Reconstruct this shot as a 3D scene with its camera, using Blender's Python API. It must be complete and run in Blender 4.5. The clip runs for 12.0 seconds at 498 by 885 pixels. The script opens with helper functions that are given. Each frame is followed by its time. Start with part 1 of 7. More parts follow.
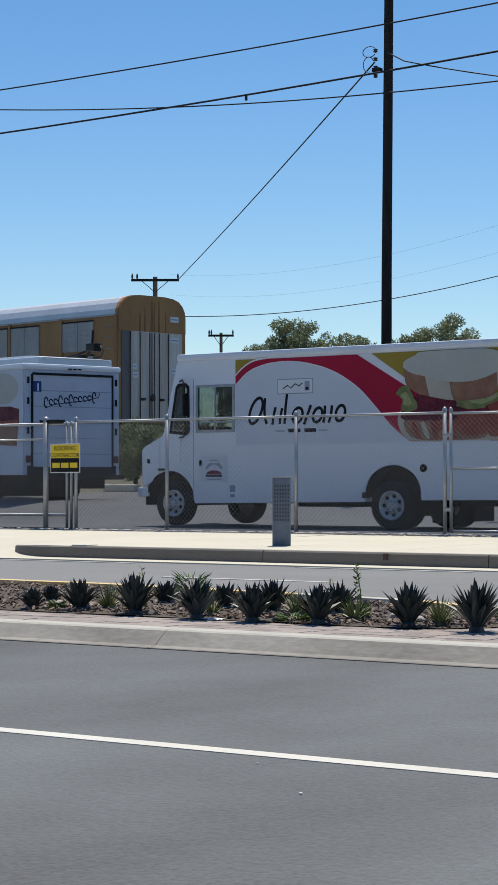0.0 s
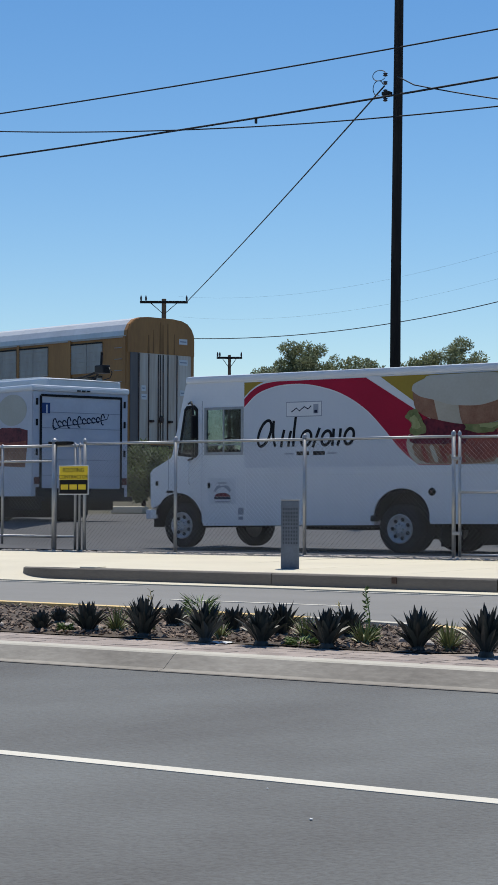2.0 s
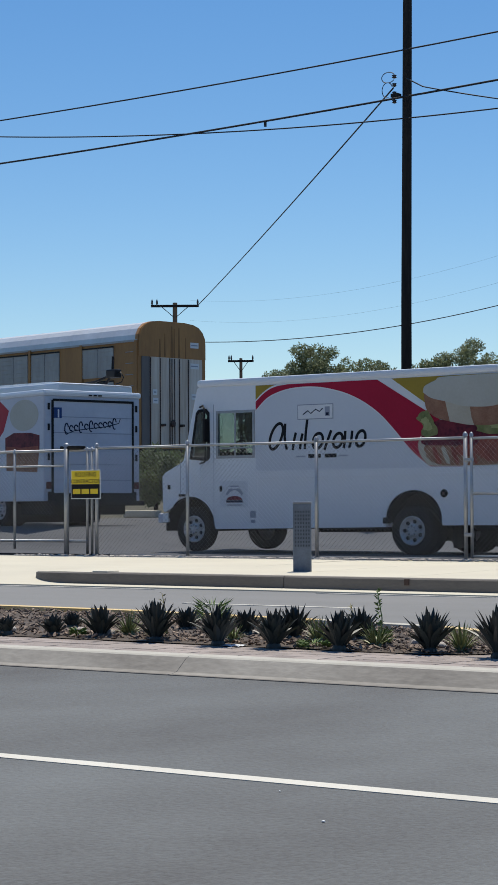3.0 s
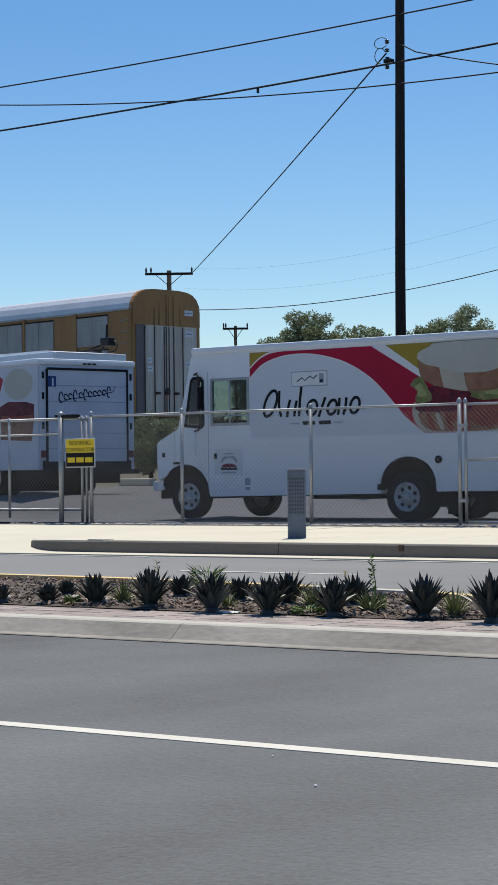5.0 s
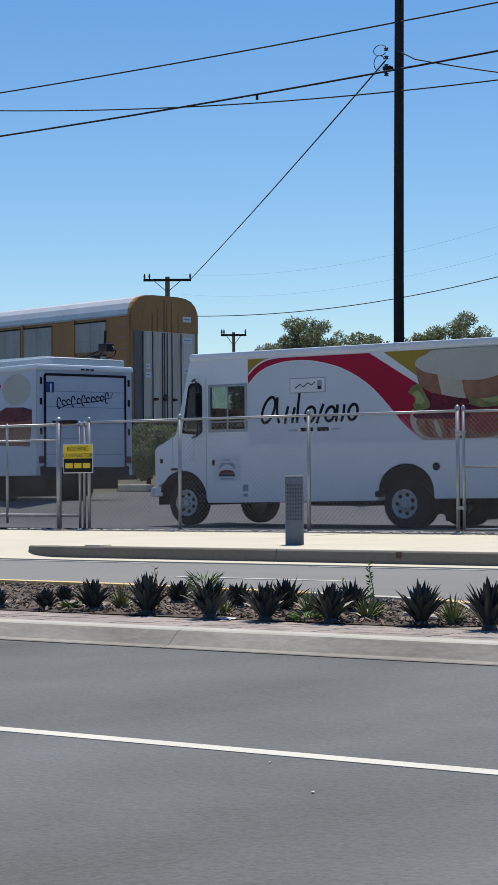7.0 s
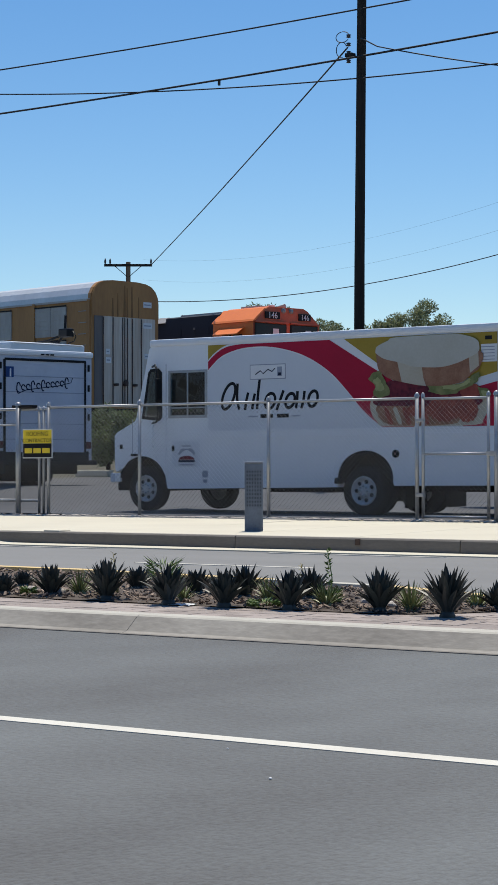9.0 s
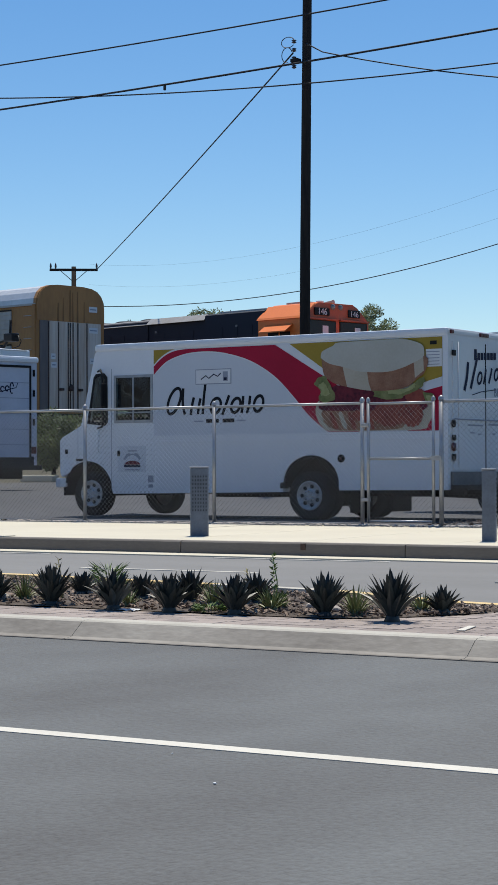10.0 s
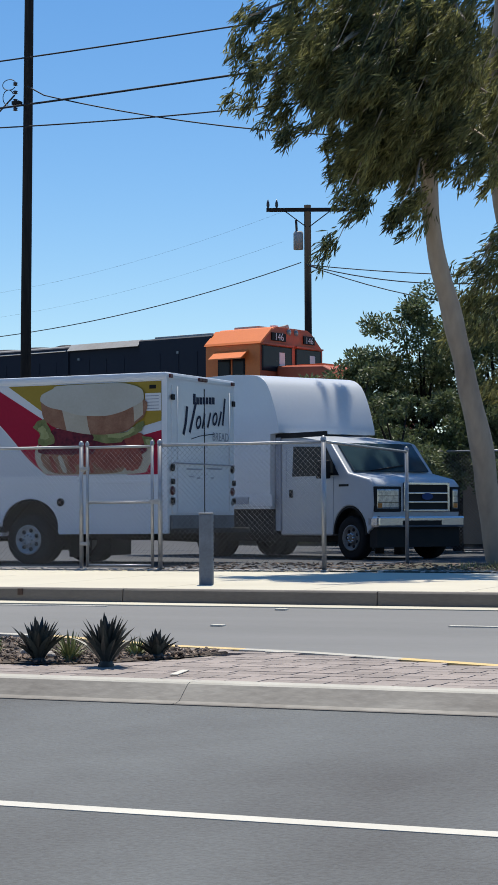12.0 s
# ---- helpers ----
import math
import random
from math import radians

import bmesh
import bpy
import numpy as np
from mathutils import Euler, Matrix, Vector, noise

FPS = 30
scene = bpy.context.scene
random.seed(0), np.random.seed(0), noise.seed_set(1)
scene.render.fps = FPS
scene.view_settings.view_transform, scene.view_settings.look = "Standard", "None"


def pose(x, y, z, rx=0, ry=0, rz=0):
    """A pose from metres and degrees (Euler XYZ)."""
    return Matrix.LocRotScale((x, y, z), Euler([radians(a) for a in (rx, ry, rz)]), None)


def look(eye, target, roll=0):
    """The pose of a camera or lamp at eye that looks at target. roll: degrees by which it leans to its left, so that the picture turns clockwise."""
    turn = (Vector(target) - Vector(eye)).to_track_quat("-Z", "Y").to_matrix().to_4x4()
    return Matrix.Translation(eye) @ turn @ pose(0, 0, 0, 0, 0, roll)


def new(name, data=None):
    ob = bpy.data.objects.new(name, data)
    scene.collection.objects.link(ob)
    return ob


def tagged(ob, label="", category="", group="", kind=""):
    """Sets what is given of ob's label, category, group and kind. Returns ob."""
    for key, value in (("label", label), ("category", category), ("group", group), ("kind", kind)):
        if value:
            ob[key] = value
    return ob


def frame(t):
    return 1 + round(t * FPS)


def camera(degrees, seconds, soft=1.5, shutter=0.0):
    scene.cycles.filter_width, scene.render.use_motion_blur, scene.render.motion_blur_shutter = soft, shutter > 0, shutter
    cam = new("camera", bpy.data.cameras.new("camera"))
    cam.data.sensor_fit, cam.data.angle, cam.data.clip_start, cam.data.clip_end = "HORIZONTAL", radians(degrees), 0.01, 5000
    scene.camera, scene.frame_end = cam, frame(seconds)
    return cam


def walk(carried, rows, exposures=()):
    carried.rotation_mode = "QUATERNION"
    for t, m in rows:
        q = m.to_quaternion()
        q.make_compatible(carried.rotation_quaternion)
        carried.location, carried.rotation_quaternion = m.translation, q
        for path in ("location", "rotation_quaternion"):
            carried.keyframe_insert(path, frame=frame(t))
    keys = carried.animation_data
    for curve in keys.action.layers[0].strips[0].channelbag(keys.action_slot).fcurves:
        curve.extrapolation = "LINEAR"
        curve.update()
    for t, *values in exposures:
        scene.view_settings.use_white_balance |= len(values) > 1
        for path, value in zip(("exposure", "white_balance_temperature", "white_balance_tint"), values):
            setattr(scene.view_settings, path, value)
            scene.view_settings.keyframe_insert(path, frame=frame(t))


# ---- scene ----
# ---- camera: held by hand from a parked car, panning along the street ----
cam = camera(2 * math.degrees(math.atan(441 / 3400)), 12.0, soft=1.25)


def cam_pose(x, y, z, yaw, pitch, roll):
    """Eye, heading to the left of +y, upward tilt and roll to the left, in degrees."""
    return Matrix.Translation((x, y, z)) @ pose(0, 0, 0, 90 + pitch, 0, yaw) @ pose(0, 0, 0, 0, 0, roll)


PATH = [
    (0.0, cam_pose(-0.019, -0.001, 0.745, 34.071, 1.262, -0.086)),
    (0.5, cam_pose(-0.012, -0.001, 0.745, 34.058, 1.255, -0.156)),
    (1.0, cam_pose(-0.015, -0.000, 0.754, 34.073, 1.387, -0.011)),
    (1.5, cam_pose(-0.029, -0.001, 0.748, 34.157, 1.651, 0.070)),
    (2.0, cam_pose(-0.037, -0.001, 0.753, 34.302, 1.923, 0.194)),
    (2.5, cam_pose(-0.032, -0.001, 0.750, 34.511, 2.089, 0.040)),
    (3.0, cam_pose(-0.024, -0.000, 0.751, 34.669, 2.018, -0.258)),
    (5.0, cam_pose(-0.001, 0.001, 0.747, 34.543, 1.050, -0.636)),
    (5.5, cam_pose(-0.001, 0.001, 0.747, 34.560, 1.096, -0.526)),
    (6.0, cam_pose(-0.000, 0.001, 0.748, 34.609, 1.210, -0.551)),
    (6.5, cam_pose(-0.001, 0.001, 0.746, 34.589, 1.277, -0.469)),
    (7.0, cam_pose(-0.005, 0.000, 0.745, 34.472, 1.244, -0.418)),
    (9.0, cam_pose(-0.004, 0.000, 0.747, 33.276, 0.824, -0.078)),
    (9.5, cam_pose(-0.004, 0.000, 0.750, 32.660, 0.832, -0.071)),
    (10.0, cam_pose(0.005, -0.000, 0.747, 31.668, 0.965, -0.143)),
    (10.5, cam_pose(0.015, -0.000, 0.750, 30.295, 1.229, -0.122)),
    (11.0, cam_pose(0.031, 0.001, 0.757, 28.437, 1.611, -0.073)),
    (11.5, cam_pose(0.052, 0.001, 0.762, 26.221, 1.964, -0.157)),
    (12.0, cam_pose(0.077, 0.001, 0.761, 23.422, 2.212, -0.296)),
]
walk(cam, PATH, exposures=[(0.0, 0.03), (1.5, 0.01), (2.5, -0.07), (3.2, -0.03), (5.0, 0.02), (7.0, 0.03), (9.5, 0.02), (11.0, 0.06), (12.0, 0.12)])

# ---- sky and sun ----
SUN_AZ, SUN_EL = -20, 72
world = bpy.data.worlds.new("sky")
scene.world = world
world.use_nodes = True
wn = world.node_tree
sky = wn.nodes.new("ShaderNodeTexSky")
sky.sky_type = 'NISHITA'
sky.sun_disc = False
sky.sun_elevation = radians(SUN_EL)
sky.sun_rotation = radians(SUN_AZ)
sky.altitude, sky.air_density, sky.dust_density, sky.ozone_density = 200, 1.0, 0.0, 3.0
bg = wn.nodes["Background"]
bg.inputs["Strength"].default_value = 0.117
rich = wn.nodes.new("ShaderNodeHueSaturation")
rich.inputs["Saturation"].default_value = 1.26
rich.inputs["Hue"].default_value = 0.502
wn.links.new(sky.outputs["Color"], rich.inputs["Color"])
wn.links.new(rich.outputs["Color"], bg.inputs["Color"])
sun = new("sun", bpy.data.lights.new("sun", 'SUN'))
sun.data.energy, sun.data.angle, sun.data.color = 4.6, radians(0.53), (1.0, 0.94, 0.82)
az, el = radians(SUN_AZ), radians(SUN_EL)
sun.matrix_world = look((0, 0, 50), (-math.sin(az) * math.cos(el), -math.cos(az) * math.cos(el), 50 - math.sin(el)))
scene.view_settings.exposure = 0.0


# ---- materials ----
def mat(name, c, c2=None, rough=0.6, metal=0.0, scale=3.0, fine=60.0, bump=0.0, amount=0.5, island=0.0, coat=0.0, stretch=None, leafy=0.0):
    """Base colour c drifting to c2 by a coarse and a fine noise in metres; optional relief and per-piece variation."""
    m = bpy.data.materials.new(name)
    m.use_nodes = True
    nt = m.node_tree
    b = nt.nodes["Principled BSDF"]
    b.inputs["Metallic"].default_value = metal
    b.inputs["Coat Weight"].default_value = coat
    co = nt.nodes.new("ShaderNodeTexCoord")
    mp = nt.nodes.new("ShaderNodeMapping")
    if stretch:
        mp.inputs["Scale"].default_value = stretch
    nt.links.new(co.outputs["Object"], mp.inputs["Vector"])
    c2 = c2 or tuple(v * 0.75 for v in c)
    n1, n2 = nt.nodes.new("ShaderNodeTexNoise"), nt.nodes.new("ShaderNodeTexNoise")
    n1.inputs["Scale"].default_value, n2.inputs["Scale"].default_value = scale, fine
    n1.inputs["Detail"].default_value, n2.inputs["Detail"].default_value = 6, 3
    for n in (n1, n2):
        nt.links.new(mp.outputs["Vector"], n.inputs["Vector"])
    add = nt.nodes.new("ShaderNodeMath")
    add.operation = 'MULTIPLY_ADD'
    nt.links.new(n2.outputs["Fac"], add.inputs[0])
    add.inputs[1].default_value = 0.5
    nt.links.new(n1.outputs["Fac"], add.inputs[2])
    ramp = nt.nodes.new("ShaderNodeMapRange")
    ramp.inputs["From Min"].default_value, ramp.inputs["From Max"].default_value = 0.75 - 0.5 * amount, 0.75 + 0.5 * amount
    nt.links.new(add.outputs[0], ramp.inputs["Value"])
    mix = nt.nodes.new("ShaderNodeMix")
    mix.data_type = 'RGBA'
    mix.inputs["A"].default_value, mix.inputs["B"].default_value = (*c, 1), (*c2, 1)
    nt.links.new(ramp.outputs["Result"], mix.inputs["Factor"])
    out = mix.outputs["Result"]
    if island:
        geo, oi = nt.nodes.new("ShaderNodeNewGeometry"), nt.nodes.new("ShaderNodeObjectInfo")
        s = nt.nodes.new("ShaderNodeMath")
        s.operation = 'ADD'
        nt.links.new(geo.outputs["Random Per Island"], s.inputs[0])
        nt.links.new(oi.outputs["Random"], s.inputs[1])
        fr = nt.nodes.new("ShaderNodeMath")
        fr.operation = 'FRACT'
        nt.links.new(s.outputs[0], fr.inputs[0])
        mr = nt.nodes.new("ShaderNodeMapRange")
        mr.inputs["To Min"].default_value, mr.inputs["To Max"].default_value = 1 - island, 1 + island
        nt.links.new(fr.outputs[0], mr.inputs["Value"])
        hs = nt.nodes.new("ShaderNodeHueSaturation")
        nt.links.new(out, hs.inputs["Color"])
        nt.links.new(mr.outputs["Result"], hs.inputs["Value"])
        out = hs.outputs["Color"]
    nt.links.new(out, b.inputs["Base Color"])
    rr = nt.nodes.new("ShaderNodeMapRange")
    rr.inputs["To Min"].default_value, rr.inputs["To Max"].default_value = max(0.02, rough - 0.08), min(1, rough + 0.08)
    nt.links.new(n1.outputs["Fac"], rr.inputs["Value"])
    nt.links.new(rr.outputs["Result"], b.inputs["Roughness"])
    if leafy:
        tl, ms = nt.nodes.new("ShaderNodeBsdfTranslucent"), nt.nodes.new("ShaderNodeMixShader")
        ms.inputs["Fac"].default_value = leafy
        nt.links.new(out, tl.inputs["Color"])
        nt.links.new(b.outputs[0], ms.inputs[1])
        nt.links.new(tl.outputs[0], ms.inputs[2])
        nt.links.new(ms.outputs[0], nt.nodes["Material Output"].inputs["Surface"])
    if bump:
        bp = nt.nodes.new("ShaderNodeBump")
        bp.inputs["Strength"].default_value, bp.inputs["Distance"].default_value = 0.6, bump
        nt.links.new(n2.outputs["Fac"], bp.inputs["Height"])
        nt.links.new(bp.outputs["Normal"], b.inputs["Normal"])
    return m


ASPHALT = mat("asphalt", (0.150, 0.158, 0.157), (0.088, 0.086, 0.084), 0.9, scale=0.7, fine=48, bump=0.03, amount=0.5, stretch=(1, 0.6, 1))
ASPHALT_FAR = mat("worn_asphalt", (0.23, 0.227, 0.22), (0.17, 0.168, 0.163), 0.9, scale=0.8, fine=40, bump=0.005, amount=0.8, stretch=(0.2, 1, 1))
ASPHALT_LOT = mat("lot_asphalt", (0.078, 0.081, 0.088), (0.048, 0.05, 0.055), 0.9, scale=0.6, fine=60, bump=0.006, amount=0.8)
CONCRETE = mat("pavement_concrete", (0.66, 0.61, 0.48), (0.52, 0.48, 0.385), 0.85, scale=0.7, fine=40, bump=0.002, amount=0.9)
KERB_DARK = mat("kerb_dark_concrete", (0.22, 0.20, 0.175), (0.11, 0.10, 0.088), 0.9, scale=1.2, fine=22, bump=0.004, amount=0.8, stretch=(0.6, 1, 2))
KERB = mat("kerb_concrete", (0.52, 0.48, 0.40), (0.31, 0.28, 0.23), 0.9, scale=1.6, fine=25, bump=0.004, amount=0.8, stretch=(0.5, 1, 2))
KERB_LIP = mat("kerb_lip_concrete", (0.56, 0.53, 0.46), (0.36, 0.34, 0.29), 0.85, scale=2.2, fine=35, bump=0.003, amount=0.8)
PAVER = mat("paver_brick", (0.36, 0.305, 0.27), (0.25, 0.21, 0.19), 0.9, scale=4, fine=60, bump=0.003, amount=0.8, island=0.18)
JOINT = mat("joint_sand", (0.26, 0.23, 0.205), (0.17, 0.15, 0.13), 0.95, bump=0.002)
SOIL = mat("bed_soil", (0.13, 0.10, 0.078), (0.055, 0.042, 0.033), 0.95, scale=6, fine=70, bump=0.02, amount=0.8)
MULCH = mat("wood_mulch", (0.30, 0.225, 0.17), (0.10, 0.07, 0.055), 0.9, scale=8, fine=60, island=0.5)
ROCK = mat("pale_rock", (0.55, 0.50, 0.44), (0.38, 0.33, 0.29), 0.9, scale=8, fine=40, bump=0.004)
LINE_WHITE = mat("road_paint_white", (0.70, 0.67, 0.58), (0.53, 0.50, 0.43), 0.7, scale=2, fine=50, amount=0.7)
LINE_YELLOW = mat("road_paint_yellow", (0.74, 0.47, 0.12), (0.62, 0.52, 0.33), 0.7, scale=2.2, fine=40, amount=0.7)
GALV = mat("galvanised_steel", (0.42, 0.43, 0.44), (0.29, 0.30, 0.32), 0.45, metal=0.6, scale=6, fine=50)
WIRE = mat("galvanised_wire", (0.21, 0.22, 0.235), (0.15, 0.16, 0.17), 0.6, metal=0.2)
BOLLARD = mat("bollard_paint", (0.17, 0.20, 0.24), (0.11, 0.13, 0.16), 0.5, scale=5, fine=40)
REFLECTOR = mat("lamp_reflector", (0.62, 0.64, 0.67), (0.22, 0.24, 0.26), 0.15, metal=0.5, scale=14, fine=40)
HOLE = mat("vent_shadow_black", (0.065, 0.075, 0.09), rough=0.8)
WHITE = mat("white_truck_paint", (0.78, 0.81, 0.84), (0.69, 0.72, 0.755), 0.35, scale=1.1, fine=18, amount=0.9, coat=0.2)
WRAP = mat("printed_wrap_grey", (0.64, 0.675, 0.72), (0.58, 0.615, 0.665), 0.4, scale=1.0, fine=20, amount=0.9)
RED = mat("printed_wrap_red", (0.42, 0.014, 0.048), (0.35, 0.012, 0.04), 0.4, scale=1.2, fine=20)
OLIVE = mat("printed_wrap_gold", (0.38, 0.27, 0.045), (0.31, 0.22, 0.035), 0.45, scale=1.2, fine=20)
BLACKP = mat("black_print", (0.012, 0.012, 0.016), rough=0.45)
GREYP = mat("grey_print", (0.33, 0.36, 0.42), (0.27, 0.30, 0.36), 0.5)
BREAD = mat("printed_bread_crumb", (0.50, 0.46, 0.37), (0.42, 0.37, 0.29), 0.5, scale=2.5, fine=30)
CRUST = mat("printed_bread_crust", (0.36, 0.20, 0.13), (0.20, 0.09, 0.055), 0.5, scale=5, fine=45, amount=0.6)
LETTUCE = mat("printed_lettuce", (0.26, 0.26, 0.11), (0.11, 0.14, 0.05), 0.5, scale=6, fine=25, amount=0.5)
MEAT = mat("printed_filling", (0.20, 0.03, 0.045), (0.06, 0.012, 0.025), 0.5, scale=5, fine=20, amount=0.5)
TOMATO = mat("printed_tomato", (0.34, 0.09, 0.06), (0.20, 0.045, 0.04), 0.5, scale=6, fine=20)
CRUMB = mat("printed_bread_top", (0.50, 0.50, 0.45), (0.44, 0.43, 0.37), 0.5, scale=1.5, fine=24)
LETTUCE_PALE = mat("printed_lettuce_rib", (0.40, 0.40, 0.20), (0.28, 0.30, 0.12), 0.5, scale=6, fine=25)
PAPER = mat("paper_sheet", (0.74, 0.75, 0.76), (0.66, 0.68, 0.70), 0.7)
SEATGREY = mat("cab_interior_grey", (0.16, 0.17, 0.18), (0.08, 0.085, 0.09), 0.8)
RUBBER = mat("tyre_rubber", (0.013, 0.013, 0.015), (0.026, 0.025, 0.025), 0.85, scale=5, fine=40)
RIM = mat("painted_steel_rim", (0.54, 0.55, 0.56), (0.33, 0.33, 0.33), 0.45, metal=0.2, scale=9, fine=40)
DARK = mat("chassis_black", (0.02, 0.02, 0.022), (0.035, 0.033, 0.03), 0.75)
TRIM = mat("black_plastic", (0.015, 0.015, 0.017), rough=0.5)
CHROME = mat("chrome", (0.62, 0.63, 0.65), (0.5, 0.5, 0.52), 0.18, metal=0.9)
AMBER = mat("amber_lens", (0.6, 0.2, 0.02), rough=0.3)
REDLENS = mat("red_lens", (0.09, 0.008, 0.01), rough=0.3)
LENS = mat("headlamp_lens", (0.24, 0.255, 0.27), (0.13, 0.14, 0.15), 0.06)
# cab white darkened: the deep tree shade is put into the colour
SHADED_CABWHITE = mat("shaded_cab_white", (0.50, 0.53, 0.57), (0.42, 0.445, 0.48), 0.4, scale=0.9, fine=14, amount=0.9, coat=0.15)
# body white dimmed as well, painting in the shade on its flank
BUSBODY = mat("shaded_body_white", (0.66, 0.69, 0.73), (0.58, 0.61, 0.65), 0.35, scale=0.9, fine=14, amount=0.9, coat=0.2)
VANWHITE = mat("aged_white_panel", (0.60, 0.62, 0.68), (0.46, 0.48, 0.54), 0.5, scale=1.5, fine=14, amount=0.9)
BLUE = mat("blue_sticker", (0.03, 0.07, 0.22), rough=0.5)
NAVYP = mat("navy_print", (0.02, 0.025, 0.06), rough=0.5)
YELLOW = mat("yellow_sign", (0.80, 0.60, 0.02), (0.70, 0.50, 0.02), 0.5)
RACKORANGE = mat("railcar_orange", (0.47, 0.235, 0.072), (0.27, 0.13, 0.05), 0.65, scale=1.2, fine=12, amount=0.8, stretch=(1, 1, 0.3))
RACKSTEEL = mat("railcar_galvanised", (0.46, 0.46, 0.45), (0.30, 0.27, 0.24), 0.6, metal=0.2, scale=1.5, fine=10, amount=0.8, stretch=(1, 1, 0.25))
RACKDARK = mat("railcar_dark_panel", (0.10, 0.10, 0.11), (0.20, 0.17, 0.15), 0.7, scale=1.5, fine=9, amount=0.7, stretch=(1, 1, 0.2))
RACKROOF = mat("railcar_roof", (0.62, 0.64, 0.66), (0.50, 0.52, 0.54), 0.45, metal=0.3, scale=0.8, fine=8)
RACKCREAM = mat("railcar_door_cream", (0.74, 0.69, 0.62), (0.46, 0.36, 0.27), 0.7, scale=1.6, fine=9, amount=0.6, stretch=(1.5, 1.5, 0.12))
STAIN = mat("brown_run_stain", (0.17, 0.085, 0.035), (0.30, 0.15, 0.05), 0.8, scale=2, fine=9, stretch=(1, 1, 0.3))
RUST = mat("rusty_steel", (0.10, 0.06, 0.045), (0.05, 0.035, 0.03), 0.85, scale=4)
LOCONAVY = mat("locomotive_navy", (0.006, 0.010, 0.022), (0.010, 0.014, 0.028), 0.7, scale=0.8, fine=10)
LOCOORANGE = mat("locomotive_orange", (0.86, 0.23, 0.05), (0.74, 0.18, 0.04), 0.5, scale=1.2, fine=14)
LOCORED = mat("locomotive_faded_red", (0.56, 0.12, 0.05), (0.44, 0.085, 0.04), 0.55, scale=1.2, fine=14)
POLE = mat("creosoted_pole", (0.020, 0.018, 0.018), (0.045, 0.037, 0.032), 0.9, scale=3, fine=25, bump=0.01, stretch=(6, 6, 0.4))
CABLE = mat("cable_black", (0.012, 0.012, 0.014), rough=0.6)
CABLE_FAR = mat("cable_weathered", (0.05, 0.055, 0.065), rough=0.7)
INSUL = mat("porcelain_insulator", (0.05, 0.03, 0.025), rough=0.25)
BARK = mat("eucalyptus_bark", (0.50, 0.40, 0.30), (0.26, 0.21, 0.17), 0.85, scale=1.8, fine=10, amount=0.6, bump=0.006, stretch=(1, 1, 0.35))
LEAF_EUC = mat("eucalyptus_leaf", (0.075, 0.095, 0.045), (0.30, 0.28, 0.10), 0.45, scale=0.8, fine=5, island=0.6, leafy=0.55)
LEAF_TREE = mat("broadleaf", (0.08, 0.115, 0.045), (0.18, 0.205, 0.095), 0.5, scale=0.6, fine=4, island=0.55, leafy=0.3)
LEAF_FAR = mat("dusty_far_leaf", (0.13, 0.16, 0.075), (0.28, 0.30, 0.16), 0.6, scale=0.5, fine=3, island=0.6, leafy=0.3)
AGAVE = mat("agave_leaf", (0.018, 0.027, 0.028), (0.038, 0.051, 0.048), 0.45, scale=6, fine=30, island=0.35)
YUCCA = mat("yucca_leaf", (0.16, 0.20, 0.07), (0.24, 0.26, 0.12), 0.5, scale=6, fine=30, island=0.4)
WEED = mat("weed_green", (0.09, 0.16, 0.03), (0.16, 0.22, 0.06), 0.6, scale=6, fine=30, island=0.4)
DRYGRASS = mat("dry_grass", (0.36, 0.30, 0.14), (0.22, 0.21, 0.08), 0.8, scale=4, fine=30, island=0.4)
BALLAST = mat("ballast", (0.15, 0.14, 0.13), (0.08, 0.075, 0.07), 0.95, scale=1.5, fine=14, bump=0.03, amount=0.7)
EARTH = mat("dry_earth", (0.10, 0.088, 0.064), (0.06, 0.06, 0.038), 0.95, scale=0.4, fine=6, bump=0.03, amount=0.8)
BLOCKWALL = mat("block_wall", (0.30, 0.24, 0.20), (0.22, 0.18, 0.155), 0.9, scale=1.2, fine=14, bump=0.004)
ROOFTIN = mat("shed_roof", (0.34, 0.33, 0.31), (0.2, 0.19, 0.18), 0.6, scale=1, fine=10)


def clear_glass(name, tint, gloss):
    """Thin see-through glass with a little mirror gloss."""
    m = bpy.data.materials.new(name)
    m.use_nodes = True
    nt = m.node_tree
    tr_, gl, mx_ = nt.nodes.new("ShaderNodeBsdfTransparent"), nt.nodes.new("ShaderNodeBsdfGlossy"), nt.nodes.new("ShaderNodeMixShader")
    tr_.inputs["Color"].default_value = (*tint, 1)
    gl.inputs["Roughness"].default_value = 0.05
    mx_.inputs["Fac"].default_value = gloss
    nt.links.new(tr_.outputs[0], mx_.inputs[1])
    nt.links.new(gl.outputs[0], mx_.inputs[2])
    nt.links.new(mx_.outputs[0], nt.nodes["Material Output"].inputs["Surface"])
    return m


CLEAR = clear_glass("clear_cab_glass", (0.66, 0.71, 0.71), 0.12)


# ---- mesh helpers ----
def mesh_of(name, bm, material):
    me = bpy.data.meshes.new(name)
    bm.to_mesh(me)
    bm.free()
    for m in (material if isinstance(material, (list, tuple)) else [material]):
        me.materials.append(m)
    return me


def part(name, bm, material, parent=None, label="", smooth=False):
    """Links bm as one mesh object under parent."""
    if smooth:
        for f in bm.faces:
            f.smooth = True
    ob = new(name, mesh_of(name, bm, material))
    if parent is not None:
        ob.parent = parent
    return tagged(ob, label)


def smooth_by(ob, degrees):
    """Smooth shading that keeps edges sharper than degrees."""
    for f in ob.data.polygons:
        f.use_smooth = True
    ob.data.set_sharp_from_angle(angle=radians(degrees))
    return ob


